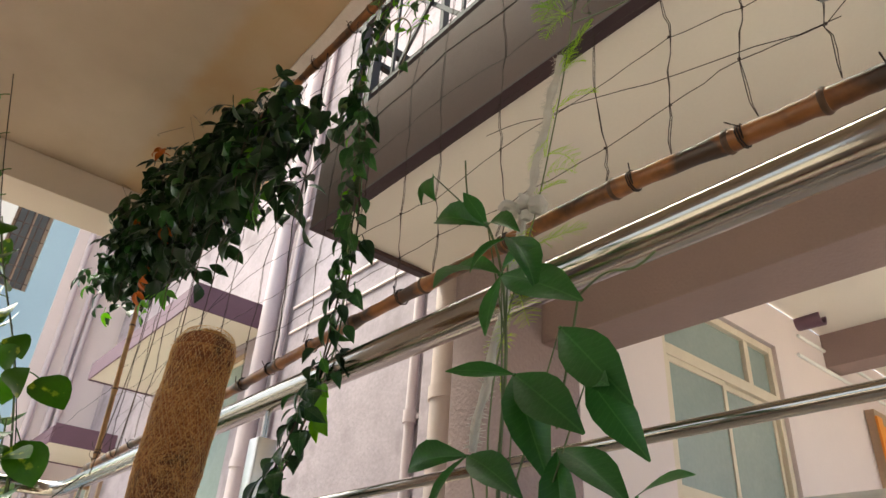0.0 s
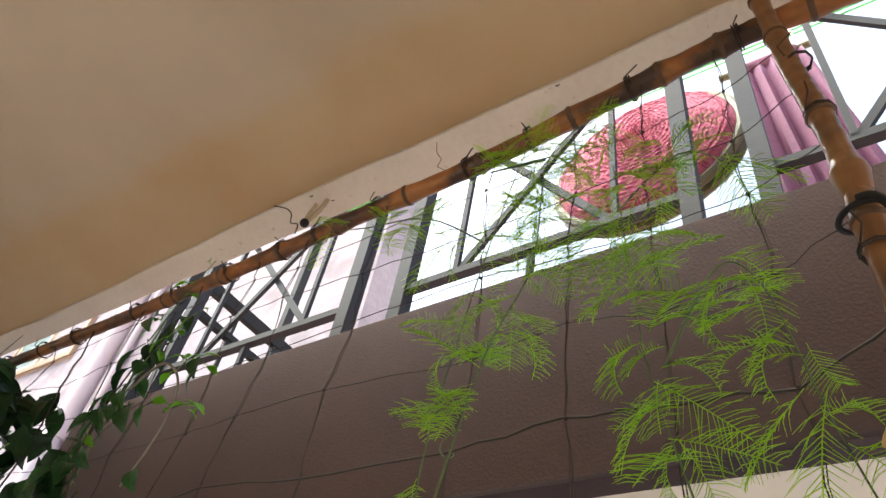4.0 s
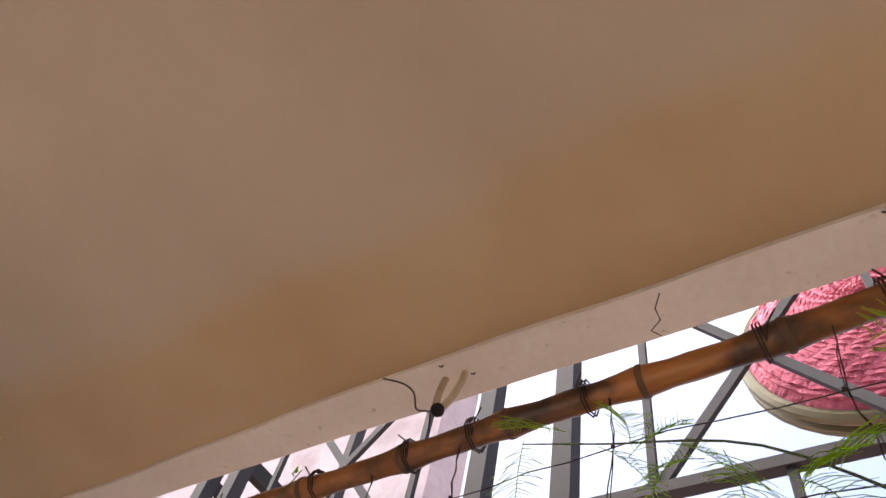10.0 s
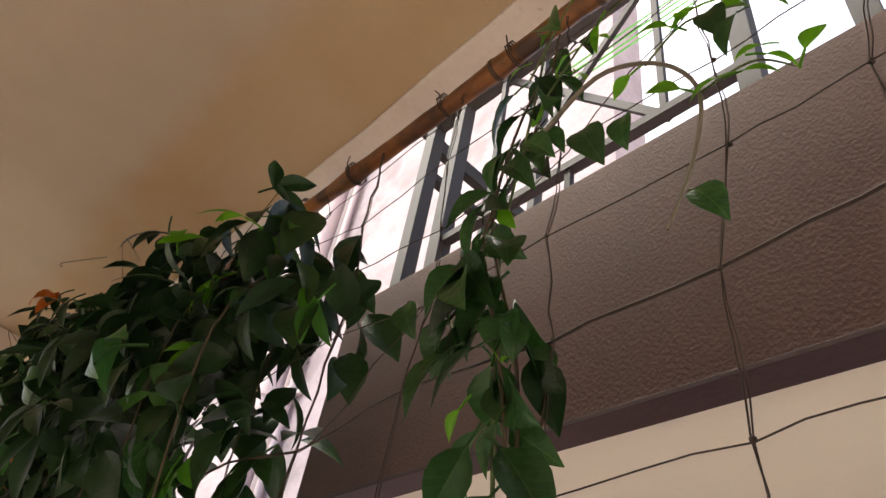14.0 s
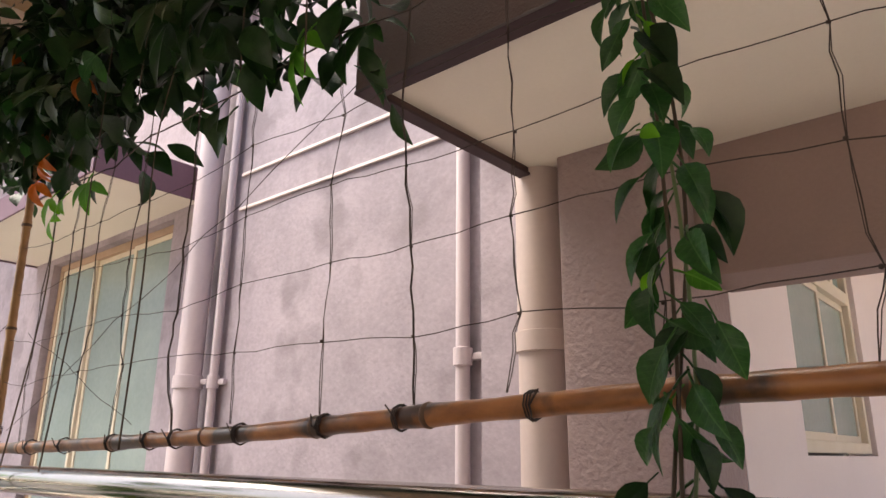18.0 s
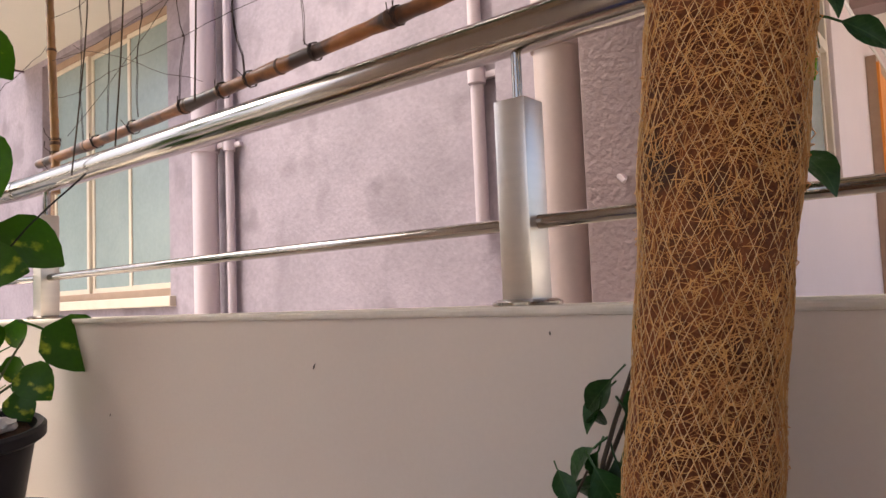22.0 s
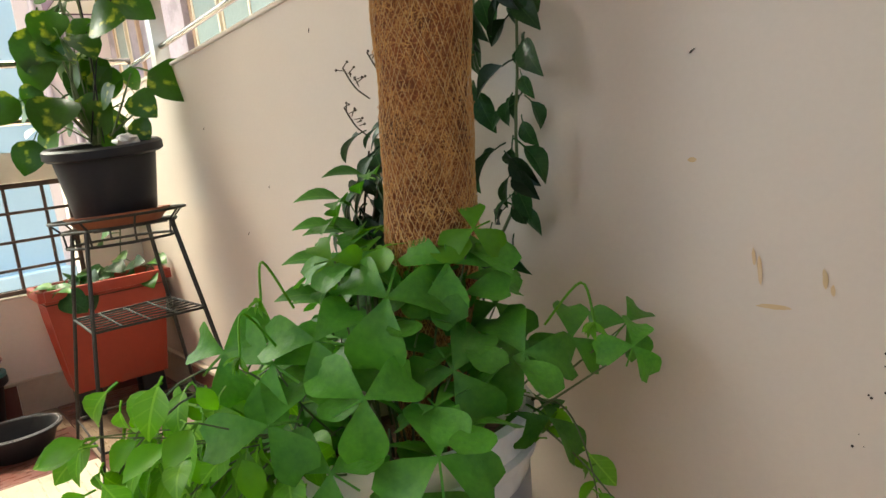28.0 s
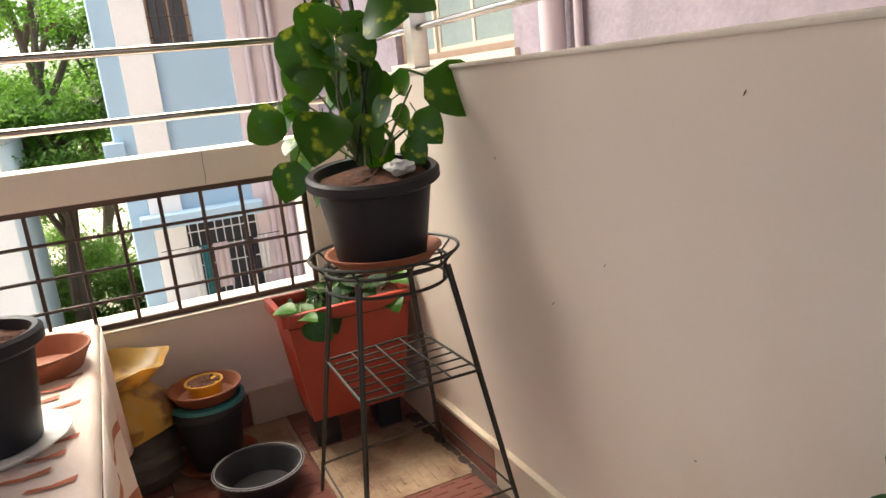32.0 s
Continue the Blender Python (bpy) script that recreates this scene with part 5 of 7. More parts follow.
saucer("terracotta coloured saucer under the black pot", (SC.x, SC.y, ZTOP + 0.003), 0.145, M_TERRA)
pot = round_pot("plant_pot", "black plastic pot with red soil on the wire stand", (SC.x - 0.01, SC.y, ZTOP + 0.013), 0.148, 0.226, M_BLACKPOT)
pot.rotation_euler = Matrix.Rotation(radians(7), 3, Vector((0.35, 0.93, 0))).to_euler()   # it leans outwards
stone = thing("white_stone", "crumpled white lump lying on the soil", "stone", "", (SC.x + 0.062, SC.y + 0.045, ZTOP + 0.013 + 0.220))
bm = bmesh.new()
bmesh.ops.create_icosphere(bm, subdivisions=3, radius=0.03)
for v in bm.verts:
    v.co *= 1 + 0.5 * noise.noise(v.co * 60)
    v.co.z = v.co.z * 0.6 + 0.004
    v.co.x *= 1.5
part("lump", bm, M_WHITE, stone)

# ribbed red planter in the corner
planter = thing("window_planter", "ribbed red plastic rectangular planter in the corner", "planter")


def planter_shell():
    bm = bmesh.new()
    c = Vector((0.09, -0.225, 0.075))
    rows = []
    nz, nu = 8, 22
    for j in range(nz + 1):
        z = 0.03 + 0.36 * j / nz
        f = j / nz
        hx, hy = 0.075 + 0.035 * f, 0.15 + 0.045 * f
        ring = []
        for side in range(4):
            for i in range(nu):
                t = -1 + 2 * i / nu
                rib = 0.004 if (i % 2 and 2 < i < nu - 2 and 1 <= j <= nz - 2) else 0
                x, y = ((t * hx, -hy - rib), (hx + rib, t * hy), (-t * hx, hy + rib), (-hx - rib, -t * hy))[side]
                ring.append(bm.verts.new(c + Vector((x, y, z))))
        rows.append(ring)
    m = len(rows[0])
    for a, b in zip(rows, rows[1:]):
        for k in range(m):
            bm.faces.new((a[k], a[(k + 1) % m], b[(k + 1) % m], b[k]))
    bm.faces.new(rows[0][::-1])
    return bm


part("body", planter_shell(), M_REDPOT, planter, "ribbed red plastic")
part("rim", boxes(((-0.035, -0.435, 0.435), (0.215, -0.415, 0.47)), ((-0.035, -0.035, 0.435), (0.215, -0.015, 0.47)), ((-0.035, -0.415, 0.435), (-0.015, -0.035, 0.47)), ((0.195, -0.415, 0.435), (0.215, -0.035, 0.47)), bevel=0.004), M_REDPOT, planter)
part("soil", boxes(((-0.016, -0.415, 0.42), (0.196, -0.035, 0.437))), M_SOIL, planter)
for y in (-0.33, -0.12):
    part("foot", boxes(((0.04, y - 0.04, 0.0), (0.135, y + 0.04, 0.105)), bevel=0.006), M_BLACKPOT, planter, "black plastic foot")

# stacked pots, bowl, sack with bag
saucer("brown plastic saucer on the tiles", (0.03, -0.66, 0.0), 0.125, M_TERRA, 0.03)
p1 = round_pot("plant_pot", "empty dusty black plastic pot with another inside", (0.03, -0.66, 0.01), 0.105, 0.20, M_BLACKPOT, False, 0.008)
part("inner_rim", lathe(bmesh.new(), [(0.098, 0.195), (0.112, 0.2), (0.112, 0.212), (0.1, 0.215), (0.09, 0.2)], 32), M_TEAL, p1, "teal rim of the inner pot")
s1 = saucer("terracotta saucer stacked on the black pots", (0.03, -0.66, 0.223), 0.108, M_TERRA, 0.04)
cup = round_pot("small_pot", "small yellow plastic pot with soil in the saucer", (0.03, -0.66, 0.232), 0.054, 0.045, M_YELLOW, True, 0.003, 0.85)
bowl = thing("plastic_bowl", "shallow round black plastic bowl on the tiles", "bowl", "", (0.27, -0.575, 0.0))
part("bowl", lathe(bmesh.new(), [(0.088, 0), (0.092, 0.004), (0.116, 0.066), (0.116, 0.068), (0.128, 0.070), (0.131, 0.078), (0.126, 0.082), (0.119, 0.080), (0.112, 0.074), (0.088, 0.01), (0.001, 0.008)], 44), M_BLACKPOT, bowl)
for r, z in ((0.1215, 0.0815), (0.128, 0.0795)):
    part("rim_ridge", tube(bmesh.new(), [(r * math.cos(2 * math.pi * k / 40), r * math.sin(2 * math.pi * k / 40), z) for k in range(41)], 0.0016, 5), M_GREY, bowl)
sack = thing("soil_sack", "dusty dark sack slumped on the tiles", "sack", "", (0.0, -0.88, 0))
bm = lathe(bmesh.new(), [(0.10, 0), (0.122, 0.02), (0.128, 0.05), (0.115, 0.065), (0.124, 0.09), (0.112, 0.11), (0.12, 0.13), (0.10, 0.155), (0.09, 0.17), (0.02, 0.18)], 36)
for v in bm.verts:
    d = 1 + 0.10 * noise.noise(v.co * 14)
    v.co.x, v.co.y = v.co.x * d, v.co.y * d
part("sack", bm, M_SACK, sack)
bag = thing("plastic_bag", "crumpled yellow plastic bag on the dark sack", "bag", "", (0.0, -0.88, 0.16))
bm = lathe(bmesh.new(), [(0.06, 0), (0.10, 0.02), (0.105, 0.07), (0.08, 0.13), (0.055, 0.17), (0.07, 0.20), (0.105, 0.235), (0.10, 0.24), (0.06, 0.205), (0.02, 0.18)], 30)
for v in bm.verts:
    d = 1 + 0.38 * noise.noise(v.co * 16 + Vector((3, 1, 2)))
    v.co.x, v.co.y = v.co.x * d, v.co.y * d
    v.co.z *= 1 + 0.15 * noise.noise(v.co * 9)
for v in bm.verts:
    v.co.x, v.co.y, v.co.z = v.co.x * 1.25, v.co.y * 1.3, v.co.z * 0.92
part("bag", bm, M_BAG, bag)
part("printed_mark", boxes(((0.104, -0.03, 0.05), (0.112, 0.02, 0.075)), bevel=0.002), M_PRINT, bag)

# table with its printed cloth
table = thing("low_table", "low table covered with a printed cloth", "table")
TZ = 0.53
for x in (0.2, 1.0):
    for y in (-0.95, -1.42):
        part("leg", tube(bmesh.new(), [(x, y, 0), (x, y, TZ - 0.02)], 0.014, 10), M_STEEL_B, table)
part("tabletop", boxes(((0.12, -1.48, TZ - 0.025), (1.06, -0.915, TZ)), bevel=0.006), M_WINWOOD, table)
cloth = thing("table_cloth", "faded cream cloth with red print hanging off the table", "tablecloth")


def sheet(name, x0, x1, n, rows, mat):
    """rows: functions of x giving points down the cloth."""
    bm = bmesh.new()
    g = [[bm.verts.new(f(x0 + (x1 - x0) * i / n)) for i in range(n + 1)] for f in rows]
    for a, b in zip(g, g[1:]):
        for i in range(n):
            bm.faces.new((a[i], a[i + 1], b[i + 1], b[i]))
    ob = part(name, bm, mat, cloth)
    m = ob.modifiers.new("thickness", 'SOLIDIFY')
    m.thickness = 0.0025
    m.offset = 1
    return ob


def fold(x, k):
    return 0.020 * k * math.sin(x * 17) + 0.009 * k * math.sin(x * 41 + 1)


sheet("top_panel", 0.09, 1.08, 60, [lambda x: Vector((x, -1.5, TZ + 0.008)), lambda x: Vector((x, -1.2, TZ + 0.007 + 0.003 * math.sin(x * 30))), lambda x: Vector((x, -0.92, TZ + 0.008 + 0.002 * math.sin(x * 40))), lambda x: Vector((x, -0.900, TZ - 0.004))], M_CLOTH)
sheet("front_panel", 0.09, 1.08, 60, [(lambda x, q=q: Vector((x, -0.898 + fold(x, q / 6) + 0.0 * q, TZ - 0.005 - 0.07 * q))) for q in range(6)], M_CLOTH)
bm = bmesh.new()
g = [[bm.verts.new((1.082 + 0.018 * j / 6 * math.sin(i * 1.3) + 0.03 * j / 6, -1.5 + 0.602 * i / 24, TZ + 0.006 - 0.085 * j)) for i in range(25)] for j in range(6)]
for a, b in zip(g, g[1:]):
    for i in range(24):
        bm.faces.new((a[i], a[i + 1], b[i + 1], b[i]))
ob = part("side_panel", bm, M_CLOTH, cloth)
md = ob.modifiers.new("thickness", 'SOLIDIFY')
md.thickness = 0.0025
PR = random.Random(5)
for k in range(16):
    x, y = 0.16 + 0.055 * k, -0.93 - 0.02 * (k % 3)
    bm = bmesh.new()
    l = PR.uniform(0.05, 0.10)
    ring = [bm.verts.new((x + c[0], y - l * c[1], TZ + 0.0135)) for c in ((0.0, 0), (0.02, 0.05), (0.024, 0.5), (0.016, 1.0), (0.006, 0.9), (0.012, 0.5))]
    bm.faces.new(ring)
    part("print_stroke", bm, M_PRINT, cloth)
for j, (z0, z1) in enumerate(((0.16, 0.235), (0.385, 0.41))):
    bm = bmesh.new()
    rows = []
    for q in range(3):
        z = z0 + (z1 - z0) * q / 2
        k = (TZ - 0.005 - z) / 0.07
        rows.append([bm.verts.new((x, -0.898 + fold(x, k / 6) + 0.0035, z + 0.008 * math.sin(x * 26))) for x in [0.4 + 0.66 * i / 50 for i in range(51)]])
    for a, b in zip(rows, rows[1:]):
        for i in range(50):
            bm.faces.new((a[i], a[i + 1], b[i + 1], b[i]))
    part("print_band", bm, M_PRINT, cloth)
saucer("wide terracotta saucer on the table cloth", (0.42, -1.02, TZ + 0.012), 0.115, M_TERRA, 0.05)
saucer("white plastic saucer on the table cloth", (0.80, -1.06, TZ + 0.012), 0.12, M_WHITE, 0.018)
round_pot("plant_pot", "black plastic pot on a white saucer on the table", (0.80, -1.06, TZ + 0.022), 0.10, 0.20, M_BLACKPOT)
stool = thing("plastic_basin", "upturned blue plastic basin beside the table", "basin", "", (1.36, -1.22, 0))
part("basin", lathe(bmesh.new(), [(0.17, 0), (0.172, 0.01), (0.15, 0.40), (0.14, 0.42), (0.0, 0.425)], 36), M_BLUE, stool)

# pot with dry leaves by the wall
DP = Vector((1.69, -0.17, 0))
dp = thing("plant_pot", "pale plastered pot filled with dry leaves by the wall", "plant pot", "", tuple(DP))
bm = lathe(bmesh.new(), [(0.10, 0), (0.11, 0.01), (0.142, 0.29), (0.15, 0.30), (0.152, 0.325), (0.144, 0.33), (0.136, 0.32), (0.125, 0.25), (0.0, 0.245)], 40)
for v in bm.verts:
    v.co += Vector((noise.noise(v.co * 20), noise.noise(v.co * 20 + Vector((9, 0, 0))), noise.noise(v.co * 30) * 0.6)) * 0.004
part("body", bm, M_CREAMPOT, dp)
part("soil", lathe(bmesh.new(), [(0.0, 0.262), (0.07, 0.268), (0.128, 0.258)], 24), M_SOIL, dp)
litter = thing("dry_leaves", "curled dry brown leaves heaped in the pot", "dry leaves", "", tuple(DP))
for k in range(46):
    a, r = rnd(0, 6.28), 0.105 * math.sqrt(rnd(0, 1))
    bm = bmesh.new()
    blade(bm, OVATE, rnd(0.05, 0.085), rnd(0.3, 1.0), rnd(0.2, 1.2))
    ob = part("leaf", bm, (M_LITTER, M_LITTER2, M_LITTER, M_BARK, M_DRY)[k % 5], litter)
    ob.matrix_local = Matrix.Translation((r * math.cos(a), r * math.sin(a), 0.275 + rnd(0, 0.035))) @ Euler((rnd(-0.7, 0.7), rnd(-0.7, 0.7), rnd(0, 6.28))).to_matrix().to_4x4()

# blue pot at the foot of the wall, for the fern
FP = Vector((2.80, -0.17, 0))
fp = round_pot("plant_pot", "blue plastic pot holding a feathery fern", tuple(FP), 0.13, 0.34, M_BLUE, True, 0.01, 0.7)
# pot behind the big-leaved creeper
round_pot("plant_pot", "black plastic pot below the big leaved creeper", (3.0, -0.2, 0), 0.14, 0.26, M_BLACKPOT)
# green moss on the crown of the coir pole
moss = bmesh.new()
MR = random.Random(3)
for k in range(260):
    a, q = MR.uniform(0, 6.28), 0.024 * math.sqrt(MR.random())
    p = on_pole(PTOP + 0.0195 - 9.0 * q * q) + Vector((math.cos(a) * q - 0.012, math.sin(a) * q - 0.008, 0))
    tube(moss, [p, p + Vector((MR.uniform(-0.004, 0.004), MR.uniform(-0.004, 0.004), MR.uniform(0.002, 0.006)))], [0.0011, 0.0003], 3, False)
tagged(part("moss", moss, surf("moss", (0.16, 0.34, 0.20), (0.10, 0.24, 0.12), 0.9, bump=0), pole, "pale green moss patch"), kind="stuff")

# ---- plants ----
UP = Vector((0, 0, 1))


def stem(parent, pts, r, material, name="stem", n=5):
    ps = curve_pts(pts, n)
    k = len(ps) - 1
    return part(name, tube(bmesh.new(), ps, [r * (1 - 0.5 * i / k) for i in range(k + 1)], 5), material, parent)


def along(pts, t):
    """The place a share t along a line of points."""
    pts = [Vector(p) for p in pts]
    lens = [(b - a).length for a, b in zip(pts, pts[1:])]
    d = t * sum(lens)
    for a, b, q in zip(pts, pts[1:], lens):
        if d <= q:
            return a.lerp(b, d / q if q else 0)
        d -= q
    return pts[-1]


def leafy(parent, pts, meshes, count, spread, size=(0.75, 1.2), face=(0.1, -0.7, 0.55), fall=0.9, t0=0.0, t1=1.0, side=1.0):
    """Leaves set alternately along a line, hanging away from it on their stalks."""
    for i in range(count):
        t = t0 + (t1 - t0) * (i + rnd(0.1, 0.9)) / count
        at = along(pts, t)
        s = side if i % 2 else -side
        d = Vector((s * rnd(0.3, 1.0), rnd(-0.7, 0.35), rnd(-0.2, 0.5) - fall))
        nrm = jit(face, 0.6)
        put_leaf(R.choice(meshes), parent, jit(at, spread), d, nrm, rnd(*size))


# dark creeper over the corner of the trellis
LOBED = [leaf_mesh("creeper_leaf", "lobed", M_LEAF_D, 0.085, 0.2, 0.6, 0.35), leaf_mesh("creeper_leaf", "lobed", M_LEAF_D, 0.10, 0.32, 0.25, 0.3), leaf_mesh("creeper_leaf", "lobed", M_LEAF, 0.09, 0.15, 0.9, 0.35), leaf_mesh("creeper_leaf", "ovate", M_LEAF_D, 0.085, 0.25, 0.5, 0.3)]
LOBED_L = [leaf_mesh("creeper_leaf", "lobed", M_LEAF_M, 0.085, 0.22, 0.5, 0.4), leaf_mesh("creeper_leaf", "lobed", M_LEAF_L, 0.07, 0.22, 0.5, 0.4)]
LOBED_O = [leaf_mesh("dying_leaf", "lobed", M_LEAF_O, 0.075, 0.5, 1.1, 0.3)]


def mass_top(x):
    return 3.0 - 0.17 * max(0.0, x - 0.5) - 0.28 * max(0.0, x - 1.3)


def mass_low(x):
    return 2.32 + 0.05 * math.sin(x * 7.0) - (0.08 if x > 1.3 else 0.0)


creeper = thing("passion_creeper", "dense dark green passion creeper with lobed leaves hung over the trellis", "climbing plant", "", (0.8, 0.1, 2.6))
CO = Vector((0.8, 0.1, 2.6))
for a in ((0.42, 0.06, 1.50), (0.62, 0.08, 1.55), (0.95, 0.10, 1.60)):
    pts = [a, (a[0] + 0.03, 0.09, 1.95), (a[0] + 0.0, 0.10, 2.35), (a[0] + 0.25, 0.08, 2.75), (a[0] + 0.5, 0.06, 2.88)]
    stem(creeper, [Vector(p) - CO for p in pts], 0.0022, M_STEM_B)
for k in range(9):
    x = 0.1 + 0.18 * k
    stem(creeper, [Vector((x, 0.08, mass_top(x) - 0.1)) - CO, Vector((x + 0.06, 0.0, mass_top(x) - 0.3)) - CO, Vector((x + 0.03 * math.sin(k), 0.03, mass_low(x))) - CO], 0.0028, M_STEM_B)


def creeper_spot():
    while True:
        x = rnd(-0.26, 1.80)
        z = rnd(2.15, 3.06)
        lo, hi = mass_low(x), mass_top(x)
        if x < 0.35:
            lo = 2.36
            hi -= 0.06
        if not lo < z < hi or x > 1.62 and z < 2.45:
            continue
        e = min((hi - z) / 0.08, (z - lo) / 0.2, (x + 0.30) / 0.4, (1.88 - x) / 0.2, 1.0)
        if x > 1.15:
            e *= 0.95 - 0.5 * min(1.0, (x - 1.15) / 0.6)
        if R.random() < max(e, 0.12):
            return Vector((x, rnd(-0.10, 0.16) if z < 2.8 or x < 0.7 else rnd(0.07, 0.2), z))


for i in range(330):
    p = creeper_spot()
    me = R.choice(LOBED)
    low = p.z < mass_low(p.x) + 0.12
    if low and R.random() < 0.14 or p.x > 1.45 and R.random() < 0.2:
        me = R.choice(LOBED_L)
    if p.x < 1.0 and R.random() < 0.035:
        me = LOBED_O[0]
    d = Vector((rnd(-0.8, 0.8), rnd(-0.9, 0.3), rnd(-1.0, 0.15)))
    put_leaf(me, creeper, p - CO, d, jit((0, -0.5, 0.75), 0.5), rnd(0.75, 1.25))
for p, me in (((0.46, 0.03, 2.29), LOBED_O[0]), ((0.78, -0.02, 2.46), LOBED_O[0]), ((0.52, 0.02, 2.34), LOBED_O[0]), ((0.55, 0.05, 2.24), LOBED_L[1]), ((0.50, 0.07, 2.20), LOBED_L[1]), ((0.60, 0.06, 2.23), LOBED_L[1]), ((1.21, 0.11, 2.30), LOBED[3]), ((1.25, 0.11, 2.27), LOBED[3]), ((1.35, 0.1, 2.36), LOBED_L[0]), ((1.52, 0.09, 2.34), LOBED_L[0]), ((1.60, 0.09, 2.36), LOBED[3])):
    put_leaf(me, creeper, Vector(p) - CO, (rnd(-0.4, 0.4), -0.4, -1), (rnd(-0.4, 0.4), -1, 0.4), 1.1)
# spray that hangs out over the front
spray = [(0.06, -0.02, 2.62), (-0.06, -0.04, 2.60), (-0.17, -0.05, 2.55), (-0.25, -0.05, 2.50)]
stem(creeper, [Vector(p) - CO for p in spray], 0.0025, M_STEM_G)
leafy(creeper, [Vector(p) - CO for p in spray], LOBED[2:] + LOBED_L[:1], 12, 0.02, (0.7, 1.0))
for p in ((0.02, -0.06, 3.0), (0.7, -0.05, 3.02), (0.75, 0.02, 3.03)):
    part("tendril", tube(bmesh.new(), curve_pts([Vector(p) - CO, jit(p, 0.05) - CO + Vector((-0.06, -0.03, 0.03)), jit(p, 0.05) - CO + Vector((-0.12, -0.02, -0.02))], 5), 0.0014, 4), M_STEM_G, creeper)
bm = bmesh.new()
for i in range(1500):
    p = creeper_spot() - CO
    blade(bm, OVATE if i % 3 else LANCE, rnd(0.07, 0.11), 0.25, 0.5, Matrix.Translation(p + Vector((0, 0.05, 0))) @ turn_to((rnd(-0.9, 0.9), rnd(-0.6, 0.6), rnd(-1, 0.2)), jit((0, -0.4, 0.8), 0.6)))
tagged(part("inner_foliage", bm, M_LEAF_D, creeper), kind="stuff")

# green vine with heart-shaped leaves on a vertical wire, down behind the coir pole
HEARTS = [leaf_mesh("vine_leaf", "slim", M_LEAF, 0.095, 0.40, 0.45, 0.3), leaf_mesh("vine_leaf", "slim", M_LEAF, 0.080, 0.65, 0.6, 0.35), leaf_mesh("vine_leaf", "ovate", M_LEAF, 0.080, 0.35, 0.7, 0.3), leaf_mesh("vine_leaf", "slim", M_LEAF, 0.072, 0.4, 0.4, 0.4), leaf_mesh("vine_leaf", "slim", M_LEAF_D, 0.088, 0.7, 0.4, 0.3)]
YOUNG = [leaf_mesh("young_vine_leaf", "ovate", M_LEAF_L, 0.034, 0.3, 0.4, 0.5), leaf_mesh("young_vine_leaf", "ovate", M_LEAF_M, 0.042, 0.3, 0.4, 0.5)]
vine = thing("heart_leaf_vine", "glossy green vine with heart-shaped leaves twined up a wire", "climbing plant", "", (1.72, -0.16, 0.36))
VO = Vector((1.72, -0.16, 0.36))
main = [(1.72, -0.16, 0.36), (1.80, -0.10, 0.55), (1.93, -0.06, 0.75), (2.00, -0.05, 0.95), (2.07, -0.03, 1.15), (2.11, 0.03, 1.35), (2.13, 0.08, 1.6), (2.14, 0.085, 1.9), (2.10, 0.09, 2.25), (2.06, 0.09, 2.45), (2.10, 0.09, 2.62), (2.13, 0.09, 2.75)]
side = [(1.75, -0.15, 0.40), (2.02, -0.06, 0.62), (2.08, -0.055, 0.80), (2.11, -0.05, 1.0), (2.13, 0.0, 1.25)]
arch = [(2.12, 0.085, 2.56), (2.20, 0.08, 2.595), (2.27, 0.08, 2.555), (2.31, 0.08, 2.48), (2.30, 0.08, 2.40), (2.27, 0.08, 2.33)]
tips = [[(2.13, 0.08, 2.62), (2.2, 0.08, 2.70), (2.26, 0.08, 2.72)], [(2.10, 0.08, 2.68), (2.17, 0.07, 2.78), (2.22, 0.07, 2.86)], [(2.31, 0.08, 2.47), (2.36, 0.075, 2.465), (2.39, 0.075, 2.43)], [(2.26, 0.08, 2.56), (2.31, 0.075, 2.58), (2.37, 0.07, 2.54)]]
mv, sv, av = [[Vector(p) - VO for p in q] for q in (main, side, arch)]
for k in range(3):
    stem(vine, [p + Vector((0.012 * math.sin(i * 1.9 + 2.1 * k), 0.012 * math.cos(i * 1.9 + 2.1 * k), 0)) for i, p in enumerate(mv)], 0.0032, (M_STEM_B, M_STEM, M_STEM_B)[k])
stem(vine, sv, 0.003, M_STEM)
stem(vine, av, 0.0032, M_STEM_G)
leafy(vine, mv, HEARTS, 125, 0.022, (0.5, 0.95), fall=1.1, t0=0.36, t1=0.86)
leafy(vine, mv, HEARTS, 70, 0.03, (0.5, 0.85), t0=0.08, t1=0.37, side=0.7)
leafy(vine, mv, HEARTS, 40, 0.03, (0.55, 0.9), t0=0.82, t1=1.0)
leafy(vine, mv, YOUNG, 14, 0.03, (0.8, 1.1), t0=0.4, t1=0.9)
leafy(vine, sv, HEARTS, 58, 0.016, (0.45, 0.78), t0=0.28)
for q in tips:
    qv = [Vector(p) - VO for p in q]
    stem(vine, qv, 0.0016, M_STEM)
    leafy(vine, qv, YOUNG[:1], 6, 0.01, (0.7, 1.1), fall=0.3)
for p, s in (((2.33, 0.08, 2.58), 0.65), ((2.37, 0.075, 2.54), 0.6), ((2.19, 0.07, 2.50), 0.8), ((2.24, 0.08, 2.50), 0.6), ((2.29, 0.08, 2.36), 0.6), ((1.95, 0.08, 2.40), 0.7)):
    put_leaf(HEARTS[2], vine, Vector(p) - VO, (rnd(-0.5, 0.5), -0.3, -0.6), (0, -0.8, 0.5), s)
